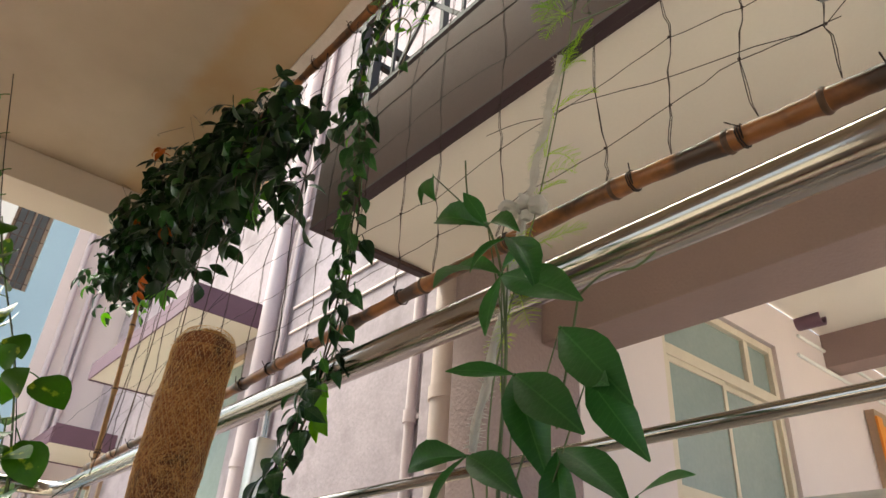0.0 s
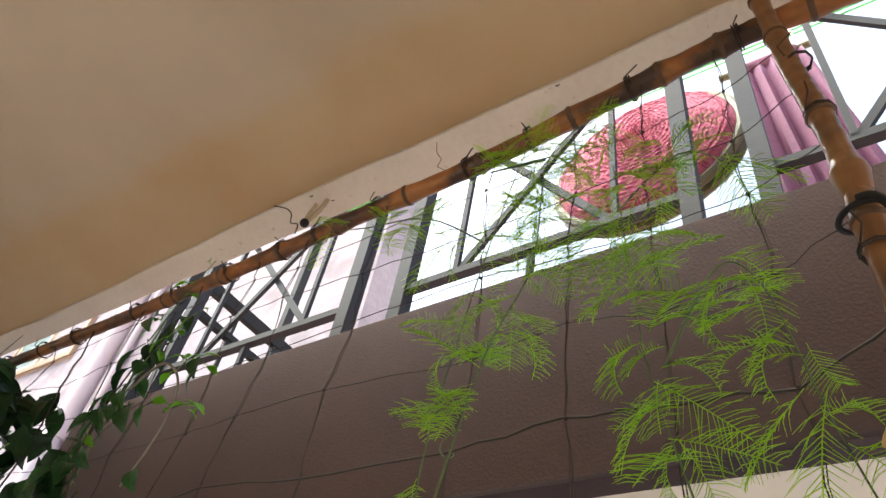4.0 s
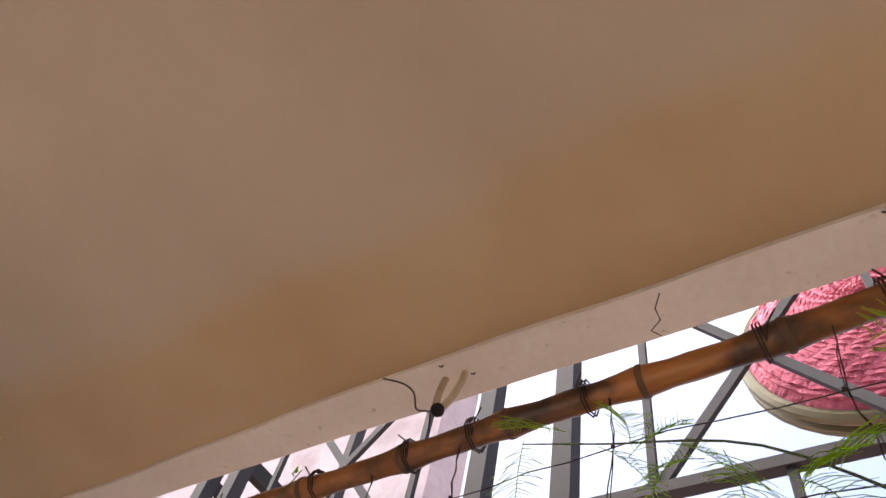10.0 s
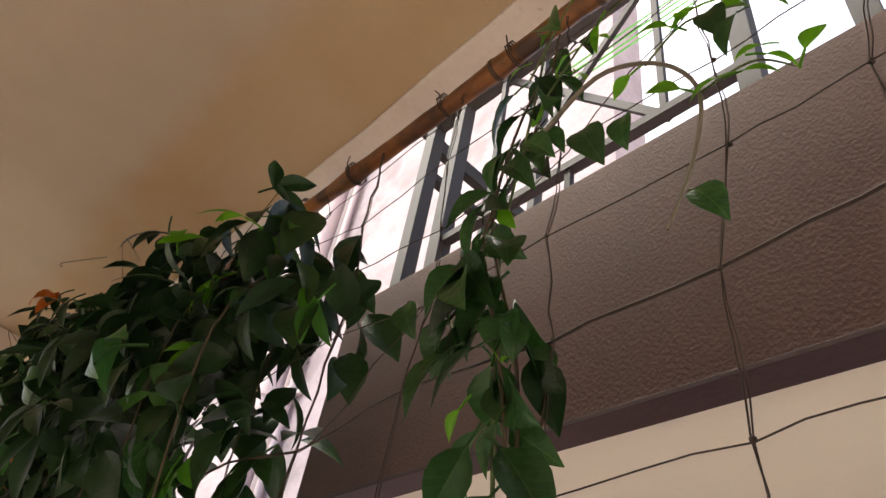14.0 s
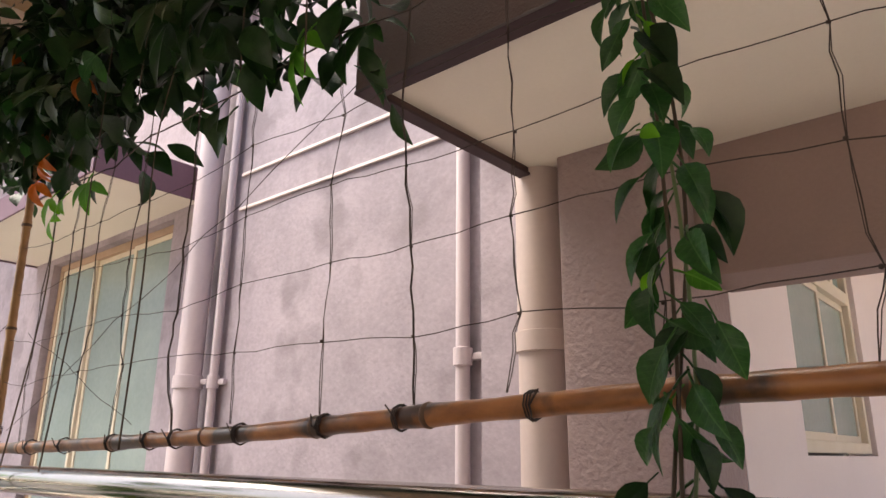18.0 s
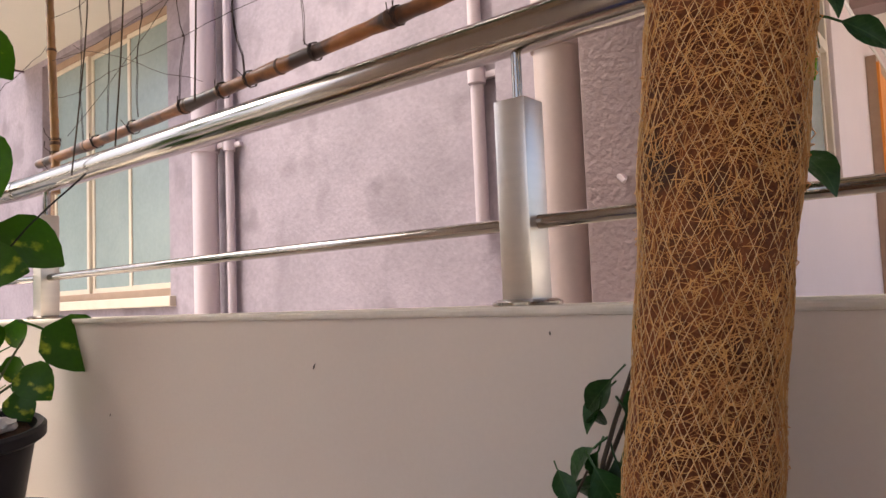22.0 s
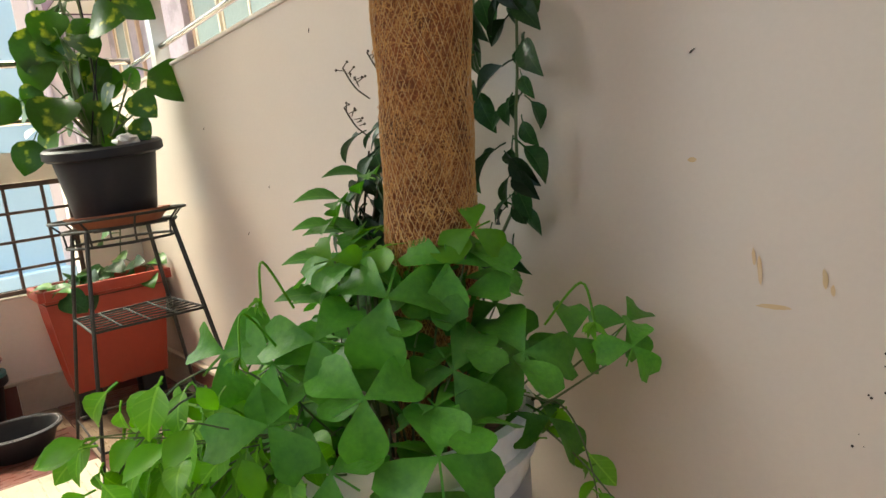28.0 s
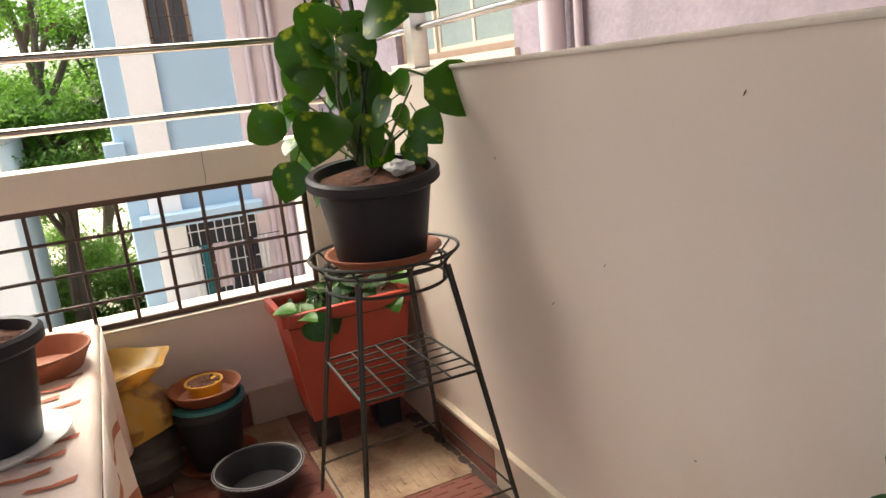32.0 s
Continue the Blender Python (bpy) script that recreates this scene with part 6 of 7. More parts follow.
for q in ([(2.19, 0.05, 1.45), (2.22, -0.02, 1.43), (2.23, -0.03, 1.36)], [(2.14, 0.02, 1.30), (2.19, -0.03, 1.29), (2.21, -0.03, 1.24)]):
    qv = [Vector(p) - VO for p in q]
    stem(vine, qv, 0.0015, M_STEM)
    leafy(vine, qv, HEARTS[2:] + YOUNG[1:], 5, 0.008, (0.6, 0.85), fall=0.6)
YLF = [leaf_mesh("young_leaflet", "ovate", M_LEAF_L, 0.045, 0.3, 0.4, 0.12)]
for hub, tips in (((2.154, 0.05, 1.472), ((2.197, 1.444), (2.191, 1.410), (2.135, 1.452))), ((2.174, 0.05, 1.413), ((2.144, 1.387), (2.17, 1.350), (2.21, 1.360)))):
    hub = Vector(hub)
    stem(vine, [hub + Vector((-0.06, 0.0, 0.03)) - VO, hub + Vector((-0.02, 0, 0.02)) - VO, hub - VO], 0.0012, M_STEM)
    for tx, tz in tips:
        put_leaf(YLF[0], vine, hub - VO, Vector((tx, 0.04, tz)) - hub, jit((0.1, -0.9, 0.4), 0.2), (Vector((tx, 0.04, tz)) - hub).length / 0.045)


# dark bush below it, rooted in the pot of dry leaves
bush = thing("dark_leaved_bush", "bushy dark green plant with fine brown flower stalks by the wall", "plant", "", (1.70, -0.17, 0.34))
UO = Vector((1.70, -0.17, 0.34))
DARKS = [leaf_mesh("bush_leaf", "heart", M_LEAF_D, 0.055, 0.3, 0.5, 0.25), leaf_mesh("bush_leaf", "ovate", M_LEAF_D, 0.06, 0.3, 0.6, 0.3), leaf_mesh("bush_leaf", "ovate", M_LEAF, 0.055, 0.3, 0.5, 0.3)]
for k in range(6):
    top = Vector((1.82 + 0.034 * k, -0.13 + 0.02 * (k % 3), 0.77 + 0.035 * k))
    pts = [Vector((0, 0, 0)), (top - UO) * 0.45 + Vector((0.02, 0, 0.05)), top - UO]
    stem(bush, pts, 0.003, M_STEM_B)
    leafy(bush, pts, DARKS, 22, 0.028, (0.75, 1.15), face=(-0.1, -0.7, 0.6), fall=0.7, t0=0.35)
for p in ((1.845, -0.14, 0.79), (1.875, -0.15, 0.845), (1.915, -0.13, 0.86)):
    bm = bmesh.new()
    o = Vector(p) - UO
    tip = o + Vector((-0.03, -0.02, 0.05))
    tube(bm, curve_pts([o, o + Vector((-0.02, -0.01, 0.02)), tip], 4), 0.0012, 4)
    for j in range(7):
        a = o.lerp(tip, 0.4 + 0.1 * j)
        b = a + Vector((rnd(-0.012, 0.012), rnd(-0.012, 0.012), rnd(0.0, 0.012)))
        tube(bm, [a, b], 0.0008, 4)
        bmesh.ops.create_icosphere(bm, subdivisions=1, radius=0.0022, matrix=Matrix.Translation(b))
    part("flower_stalk", bm, M_STEM_B, bush, "fine brown flower stalk")


# feathery creeper on the right of the net
def feather(name, length, pairs, pinna, r, material, droop=0.5, angle=58):
    bm = bmesh.new()
    pts = [Vector((0, length * t * math.cos(droop * t), -length * t * math.sin(droop * t) * 0.8)) for t in (0, 0.2, 0.4, 0.6, 0.8, 1.0)]
    tube(bm, pts, r * 1.3, 3)
    for i in range(pairs):
        t = 0.12 + 0.86 * i / pairs
        b = along(pts, t)
        q = pinna * (math.sin(math.pi * (0.15 + 0.8 * t)) * 0.9 + 0.15)
        for s in (-1, 1):
            a = radians(angle) + rnd(-0.12, 0.12)
            d = Vector((s * math.sin(a), math.cos(a), rnd(-0.15, 0.25)))
            tube(bm, [b, b + d * q * 0.5 + Vector((0, 0, 0.02 * q)), b + d * q + Vector((0, 0, -0.12 * q))], [r, r, r * 0.5], 3, False)
    return mesh_of(name, bm, material)


FEATH = [feather("feathery_leaf", 0.085, 16, 0.034, 0.00042, M_FEATHER, 0.5), feather("feathery_leaf", 0.075, 15, 0.030, 0.00042, M_FEATHER, 0.9), feather("feathery_leaf", 0.095, 18, 0.036, 0.00042, M_FEATHER, 0.2)]
cyp = thing("feathery_creeper", "light green creeper with thread-fine feathery leaves on the wire net", "climbing plant", "", (2.72, 0.05, 1.05))
YO = Vector((2.72, 0.05, 1.05))
strands = [([(2.72, 0.05, 1.05), (2.70, 0.07, 1.35), (2.79, 0.075, 1.70), (2.88, 0.08, 2.05), (2.88, 0.08, 2.32), (2.93, 0.08, 2.60), (2.98, 0.07, 2.80)], 34, 0.18),
           ([(2.88, 0.08, 2.1), (2.95, 0.08, 2.4), (3.01, 0.08, 2.55), (3.02, 0.08, 2.76), (3.10, 0.07, 2.80)], 36, 0.3),
           ([(2.88, 0.08, 2.05), (3.0, 0.08, 2.0), (3.1, 0.08, 2.02), (3.22, 0.08, 2.02), (3.20, 0.08, 2.15), (3.17, 0.08, 2.32), (3.14, 0.08, 2.5), (3.13, 0.08, 2.70)], 32, 0.5),
           ([(3.17, 0.08, 2.32), (3.24, 0.08, 2.45), (3.29, 0.08, 2.40), (3.31, 0.08, 2.25), (3.34, 0.08, 2.13)], 20, 0.2),
           ([(3.13, 0.08, 2.60), (3.22, 0.075, 2.66), (3.28, 0.07, 2.60)], 14, 0.1),
           ([(2.93, 0.08, 2.60), (2.80, 0.08, 2.72), (2.66, 0.08, 2.78), (2.56, 0.08, 2.80)], 12, 0.1),
           ([(3.02, 0.08, 2.76), (2.95, 0.03, 2.72), (3.08, 0.02, 2.68)], 10, 0.1)]
for pts, n, t0 in strands:
    qv = [Vector(p) - YO for p in pts]
    stem(cyp, [p + jit((0, 0, 0), 0.008) for p in qv], 0.0017, M_STEM)
    for i in range(n):
        t = t0 + (1 - t0) * (i + rnd(0, 1)) / n
        put_leaf(R.choice(FEATH), cyp, jit(along(qv, t), 0.012), (rnd(-1, 1), rnd(-0.5, 0.4), rnd(-0.7, 0.5)), jit((0, -0.6, 0.7), 0.4), rnd(0.75, 1.25))
for i in range(16):
    put_leaf(R.choice(FEATH), cyp, Vector((rnd(2.97, 3.18), rnd(0.02, 0.12), rnd(2.52, 2.86))) - YO, (rnd(-1, 1), rnd(-0.6, 0.3), rnd(-0.8, 0.4)), jit((0, -0.6, 0.7), 0.4), rnd(0.85, 1.3))
for k, p in enumerate(((2.92, 0.08, 2.30), (3.34, 0.07, 2.14), (2.92, 0.07, 2.06), (3.05, 0.08, 2.02))):
    o = Vector(p) - YO
    pts = [o + Vector((0.014 * math.cos(a * 0.9) * (1 - a / 12), 0.006 * math.sin(a), 0.004 * a * (1 if k % 2 else -1) + 0.012 * math.sin(a * 0.9))) for a in range(9)]
    part("tendril", tube(bmesh.new(), curve_pts(pts, 3), 0.0011, 4), M_STEM, cyp)

# pale woolly stick and the rag knotted to it
stick = thing("support_stick", "slim stick wrapped in white fluffy cotton tied to the net", "stick", "", (2.70, 0.08, 1.30))
bm = bmesh.new()
pts = [Vector((0.145, 0.0, 0.68)).lerp(Vector((-0.07, 0, -0.04)), i / 30) + Vector((0.004 * math.sin(i * 1.3), 0, 0)) for i in range(31)]
tube(bm, pts, [0.0075 + 0.002 * math.sin(i * 2.7) for i in range(31)], 9)
part("shaft", bm, M_COTTON, stick)
bm = bmesh.new()
for i in range(900):
    p = along(pts, rnd(0, 1))
    a = rnd(0, 6.28)
    d = Vector((math.cos(a), math.sin(a), rnd(-0.5, 0.5)))
    tube(bm, [p + d * 0.006, p + d * rnd(0.011, 0.021)], [0.0007, 0.0002], 3, False)
tagged(part("fluff", bm, M_COTTON, stick, "white cotton fluff"), kind="stuff")
rag = thing("knotted_rag", "white rag knotted round the stick at the bamboo", "rag", "", (2.79, 0.07, 1.66))
bm = bmesh.new()
for p, r in (((0, 0, 0), 0.018), ((-0.026, -0.008, 0.014), 0.015), ((-0.048, 0.0, 0.008), 0.012), ((-0.02, -0.004, -0.014), 0.012)):
    bmesh.ops.create_icosphere(bm, subdivisions=3, radius=r, matrix=Matrix.Translation(p))
for v in bm.verts:
    v.co *= 1 + 0.16 * math.sin(v.co.x * 290 + v.co.z * 190) * math.cos(v.co.y * 260 - v.co.z * 170)
part("knot", bm, M_COTTON, rag)
part("rag_end", tube(bmesh.new(), curve_pts([(-0.045, 0, 0.012), (-0.065, -0.01, 0.028), (-0.08, -0.012, 0.018)], 4), [0.009] * 8 + [0.004], 7), M_COTTON, rag)

# climber with large leaves of three leaflets
climb = thing("three_leaflet_climber", "climber with large glossy mid-green leaves of three leaflets", "climbing plant", "", (3.0, -0.2, 0.30))
LO = Vector((3.0, -0.2, 0.30))
cv = [Vector(p) - LO for p in ((3.0, -0.2, 0.30), (2.97, -0.16, 0.65), (2.90, -0.10, 0.95), (2.84, -0.06, 1.15), (2.82, -0.03, 1.35), (2.79, -0.02, 1.52), (2.72, -0.01, 1.66))]
stem(climb, cv, 0.004, M_STEM)
LFL = [leaf_mesh("leaflet", "elliptic", M_LEAF_B, 0.15, f, dr, 0.03) for f, dr in ((0.3, 0.35), (0.55, 0.5), (0.2, 0.2))]
# whorls of three or more drooping leaflets: hub, then the tips of its leaflets
for hx, hz, tips in ((2.828, 1.461, ((2.655, 1.547), (2.91, 1.475), (3.0, 1.345), (2.84, 1.345))), (2.795, 1.56, ((2.655, 1.635), (2.76, 1.635), (2.895, 1.515))), (2.842, 1.519, ((2.953, 1.413), (2.80, 1.47))), (2.857, 1.301, ((2.77, 1.31), (2.947, 1.154), (3.0, 1.18))), (2.77, 1.207, ((2.62, 1.203), (2.70, 1.12), (2.90, 1.14))), (2.938, 1.345, ((3.065, 1.20),)), (2.978, 1.269, ((3.07, 1.154), (3.043, 1.227))), (2.93, 1.191, ((3.06, 1.12), (2.97, 1.06))), (2.646, 1.733, ((2.642, 1.667), (2.688, 1.649))), (3.035, 1.126, ((3.13, 1.13), (3.07, 1.03))), (2.84, 1.10, ((2.74, 1.04), (2.93, 1.0), (2.83, 0.97)))):
    hub = Vector((hx, -0.05, hz))
    stem(climb, [along(cv, 0.3 + 0.65 * (hz - 1.05) / 0.68), hub - LO], 0.0018, M_STEM)
    for tx, tz in tips:
        tip = Vector((tx, -0.085 - 0.03 * R.random(), tz))
        ln = (tip - hub).length
        put_leaf(R.choice(LFL), climb, hub - LO, tip - hub + Vector((0, 0, 0.12 * ln)), jit((0.15, -0.75, 0.6), 0.45), 0.92 * ln / 0.15, "leaflet")
for q in ([(2.92, -0.04, 1.22), (2.95, -0.05, 1.30), (2.97, -0.05, 1.38)], [(2.97, -0.05, 1.38), (3.02, -0.06, 1.39), (3.07, -0.07, 1.375), (3.10, -0.07, 1.385)], [(2.79, -0.12, 1.10), (2.86, -0.16, 1.12), (2.95, -0.15, 1.10), (3.0, -0.13, 1.09)], [(2.70, -0.01, 1.66), (2.69, -0.01, 1.72), (2.685, -0.01, 1.77)]):
    part("tendril", tube(bmesh.new(), curve_pts([Vector(p) - LO for p in q], 5), 0.0017, 5), M_STEM, climb)

# marbled pothos in the black pot on the stand, climbing a cord
pothos = thing("marbled_pothos", "pothos with yellow-marbled heart leaves climbing a cord from the black pot", "house plant", "", (0.52, -0.23, 0.90))
PO = Vector((0.52, -0.23, 0.90))
PL = [leaf_mesh("pothos_leaf", "heart", M_POTHOS, 0.15, 0.16, 0.5, 0.35), leaf_mesh("pothos_leaf", "heart", M_POTHOS, 0.13, 0.22, 0.8, 0.4), leaf_mesh("pothos_leaf", "heart", M_POTHOS, 0.165, 0.12, 0.35, 0.35)]
cords = [[(0.53, -0.22, 0.90), (0.45, -0.20, 1.4), (0.42, -0.32, 1.85), (0.42, -0.56, 2.4), (0.42, -0.74, 3.085)], [(0.50, -0.25, 0.90), (0.55, -0.16, 1.25), (0.68, -0.02, 1.46)]]
cord = thing("climbing_cord", "dark cords strung from the pot up to the ceiling", "cord", "", (0.53, -0.22, 0.90))
for q in cords:
    part("strand", tube(bmesh.new(), curve_pts([Vector(p) - Vector((0.53, -0.22, 0.90)) for p in q], 6), 0.0022, 5), M_BLACK, cord)
for q, n in (([(0.52, -0.23, 0.90), (0.47, -0.20, 1.10), (0.45, -0.20, 1.35), (0.43, -0.25, 1.6), (0.41, -0.34, 1.9), (0.42, -0.48, 2.2), (0.42, -0.56, 2.42)], 24), ([(0.50, -0.24, 0.90), (0.46, -0.26, 1.05), (0.48, -0.25, 1.2), (0.44, -0.25, 1.4), (0.40, -0.28, 1.65)], 15)):
    stem(pothos, [Vector(p) - PO for p in q], 0.006, M_STEM)
    leafy(pothos, [Vector(p) - PO for p in q], PL, n, 0.02, (0.75, 1.1), face=(0.7, -0.5, 0.45), fall=0.25, t0=0.1)
for p in ((0.42, -0.58, 2.52), (0.42, -0.60, 2.64), (0.42, -0.66, 2.80), (0.42, -0.72, 2.98)):
    put_leaf(PL[0], pothos, Vector(p) - PO, (0.1, -0.5, -0.6), (0.7, -0.5, 0.3), 0.9)
for p, d in (((0.40, -0.26, 1.84), (0.4, 0.3, -0.3)), ((0.42, -0.24, 1.62), (0.3, 0.3, -0.6)), ((0.45, -0.20, 1.36), (0.3, 0.4, -0.2)), ((0.40, -0.16, 1.22), (0.2, -0.2, -0.5)), ((0.50, -0.10, 1.12), (0.3, 0.3, -0.2))):
    put_leaf(PL[2], pothos, Vector(p) - PO, d, (0.6, -0.5, 0.7), 1.1)
for q in ([(0.48, -0.25, 0.92), (0.36, -0.28, 0.98), (0.30, -0.32, 0.95)], [(0.46, -0.22, 0.92), (0.36, -0.22, 0.93), (0.30, -0.24, 0.80)], [(0.56, -0.20, 0.92), (0.60, -0.16, 1.02), (0.64, -0.14, 1.08)], [(0.52, -0.20, 0.92), (0.55, -0.12, 0.98), (0.60, -0.10, 0.98)], [(0.44, -0.2, 0.9), (0.33, -0.16, 0.94), (0.28, -0.16, 0.7), (0.27, -0.18, 0.55)], [(0.5, -0.24, 0.92), (0.46, -0.30, 1.02), (0.44, -0.34, 1.06)]):
    stem(pothos, [Vector(p) - PO for p in q], 0.004, M_STEM)
    leafy(pothos, [Vector(p) - PO for p in q], PL, 3, 0.02, (0.5, 0.75), face=(0.5, -0.6, 0.6), fall=0.45, t0=0.4)
for y, z, s, dy, dz in ((-0.31, 1.30, 1.0, -0.2, -1), (-0.28, 1.19, 1.0, -0.5, -0.5), (-0.15, 1.12, 0.65, 0.9, -0.5), (-0.36, 1.05, 0.9, -1, -0.3), (-0.19, 1.17, 0.9, 0.2, -1), (-0.22, 1.10, 0.95, 0, -1), (-0.37, 0.96, 0.65, -0.5, -0.9), (-0.24, 1.30, 0.8, 0.4, -0.9), (-0.20, 0.99, 0.6, 0.2, -0.8), (-0.33, 1.10, 0.6, -0.6, -0.6), (-0.16, 1.01, 0.6, 0.9, -0.1)):
    t = Vector((0.46, y, z)) - PO
    stem(pothos, [Vector((-0.03, 0, 0)), t * 0.6 + Vector((-0.02, 0, 0.03)), t], 0.0028, M_STEM)
    put_leaf(R.choice(PL), pothos, t, (0.25, dy, dz), jit((0.85, -0.3, 0.35), 0.15), s)
low = thing("small_pothos", "low trailing pothos with dark rounded leaves in the red planter", "house plant", "", (0.09, -0.225, 0.432))
PS = [leaf_mesh("small_pothos_leaf", "heart", M_LEAF, 0.10, 0.2, 0.6, 0.4), leaf_mesh("small_pothos_leaf", "heart", M_POTHOS, 0.09, 0.2, 0.6, 0.4)]
for k in range(7):
    a = 0.9 * k
    q = [Vector((rnd(-0.06, 0.06), -0.14 + 0.05 * k, 0)), Vector((0.07 * math.cos(a), -0.14 + 0.05 * k, 0.05)), Vector((0.13 * math.cos(a), -0.16 + 0.055 * k, 0.03))]
    stem(low, q, 0.003, M_STEM)
    leafy(low, q, PS, 4, 0.02, (0.7, 1.1), face=(0.2, -0.3, 0.9), fall=0.2, t0=0.4)

# leafy dome in the paint bucket, round the coir pole
TREF = [leaf_mesh("trefoil_leaf", "trefoil", M_LEAF_T, 0.064, 0.26, 0.45, 0.5), leaf_mesh("trefoil_leaf", "trefoil", M_LEAF_T, 0.068, 0.34, 0.6, 0.5), leaf_mesh("trefoil_leaf", "trefoil", M_LEAF_T, 0.060, 0.2, 0.3, 0.5)]
TREF_L = [leaf_mesh("trefoil_leaf", "trefoil", M_LEAF_L, 0.055, 0.3, 0.5, 0.5)]
OVS = [leaf_mesh("ovate_leaf", "ovate", M_LEAF_V, 0.055, 0.25, 0.5, 0.25), leaf_mesh("ovate_leaf", "ovate", M_LEAF_V, 0.048, 0.3, 0.8, 0.25), leaf_mesh("ovate_leaf", "ovate", M_LEAF_L, 0.040, 0.3, 0.5, 0.25)]
OVS_D = leaf_mesh("ovate_leaf", "ovate", M_LEAF_M, 0.055, 0.25, 0.5, 0.25)
BO = Vector((2.070, -0.292, 0.42))
BUD = Vector((2.09, -0.365, 0.42))   # the mouth of the bucket in the plan of the two plants
clover = thing("trefoil_plant", "spreading green plant with butterfly-shaped trefoil leaves in the paint bucket", "plant", "", tuple(BO))
for i in range(54):
    u = (i + 0.5) / 54
    a = i * 2.39996
    r = 0.05 + 0.14 * u
    z = 0.19 * (1 - u ** 1.3) + 0.05
    out = Vector((math.cos(a), math.sin(a), 0))
    tip = Vector((r * out.x * (0.8 if out.x < 0 else 1.0), r * out.y * 0.68, z)) + jit((0.02, 0, 0), 0.02)
    if i % 2 == 0:
        stem(clover, [out * 0.05, out * 0.05 + (tip - out * 0.05) * 0.55 + Vector((0, 0, 0.03)), tip], 0.0016, M_STEM)
    put_leaf(R.choice(TREF_L) if u < 0.12 else R.choice(TREF), clover, tip - out * 0.03, out + jit((0, 0, -0.1), 0.4), UP + out * 0.6 + jit((0.2, -0.3, 0), 0.25), rnd(0.75, 1.05))
# the large leaves on the open side
for x, y, z, s, young in ((2.22, -0.33, 0.67, 0.75, 1), (2.20, -0.43, 0.62, 1.15, 0), (2.23, -0.49, 0.54, 1.0, 0), (2.28, -0.45, 0.48, 1.1, 0), (2.27, -0.32, 0.54, 1.05, 0), (2.17, -0.50, 0.59, 1.0, 0), (2.13, -0.53, 0.57, 1.1, 0), (2.18, -0.32, 0.71, 0.62, 1), (2.12, -0.40, 0.65, 0.8, 1), (2.20, -0.29, 0.58, 0.85, 0), (2.25, -0.23, 0.53, 0.85, 0), (2.24, -0.39, 0.54, 1.0, 0), (2.28, -0.17, 0.535, 0.75, 0), (2.31, -0.20, 0.52, 0.7, 0), (2.10, -0.50, 0.50, 1.0, 0), (2.16, -0.56, 0.52, 1.05, 0), (2.20, -0.52, 0.47, 1.0, 0), (2.24, -0.45, 0.43, 0.95, 0), (2.08, -0.56, 0.58, 0.95, 0), (2.14, -0.45, 0.66, 0.68, 1), (2.21, -0.36, 0.64, 0.9, 0)):
    t = Vector((x, y, z)) - BUD
    root = Vector((t.x * 0.4, t.y * 0.4, 0.0))
    stem(clover, [root, root.lerp(t, 0.6) + Vector((0.02, -0.02, 0.01)), t], 0.0017, M_STEM)
    d = Vector((rnd(-1, 1), rnd(-0.6, 0.6), rnd(-0.6, 0.8)))
    n = Vector((0.66, -0.45, 0.58)) + jit((0, 0, 0), 0.2)
    d = (d - n * d.dot(n) / n.length_squared).normalized()
    me = TREF_L[0] if young else R.choice(TREF)
    put_leaf(me, clover, t - d * 0.032 * s, d, n, s)
trail = thing("ovate_leaved_plant", "bright green plant with small oval leaves spilling from the bucket", "plant", "", tuple(BO))
for k in range(26):
    a = radians(-172 + 3.9 * k)
    reach = rnd(0.20, 0.36) if k < 21 else rnd(0.17, 0.22)
    d = Vector((math.cos(a), math.sin(a), 0))
    q = [d * 0.07, d * reach * 0.55 + Vector((0, 0, rnd(0.05, 0.13))), d * reach * 0.9 + Vector((0, 0, rnd(-0.06, 0.06))), d * (reach + 0.03) + Vector((0, 0, rnd(-0.22, -0.06)))]
    stem(trail, q, 0.0017, M_STEM)
    leafy(trail, q, OVS, 10, 0.02, (0.85, 1.35), face=(0.25, -0.5, 0.8), fall=0.35, t0=0.35)
for p in ((2.03, -0.36, 0.71), (2.05, -0.35, 0.67), (2.05, -0.33, 0.73), (2.01, -0.38, 0.63), (2.06, -0.39, 0.68), (2.03, -0.40, 0.60), (2.01, -0.34, 0.66), (2.0, -0.36, 0.58)):
    t = Vector(p) - BUD
    stem(trail, [Vector((-0.04, -0.03, 0.02)), t * 0.6 + Vector((0.02, 0, 0.03)), t], 0.0018, M_STEM)
    for s in ((-1, 0.1, 0), (-0.2, -0.6, 0.3), (0.4, -0.5, 0.2)):
        put_leaf(OVS_D, trail, jit(t, 0.008), s, (0.1, -0.5, 0.8), rnd(0.9, 1.25))
for q in ([(2.20, -0.26, 0.46), (2.26, -0.26, 0.46), (2.30, -0.27, 0.40), (2.31, -0.28, 0.32)], [(2.20, -0.28, 0.46), (2.30, -0.27, 0.40), (2.36, -0.26, 0.32)]):
    qv = [Vector(p) - BUD for p in q]
    stem(trail, qv, 0.0014, M_STEM)
    leafy(trail, qv, OVS[1:], 8, 0.012, (0.6, 1.0), fall=0.4)
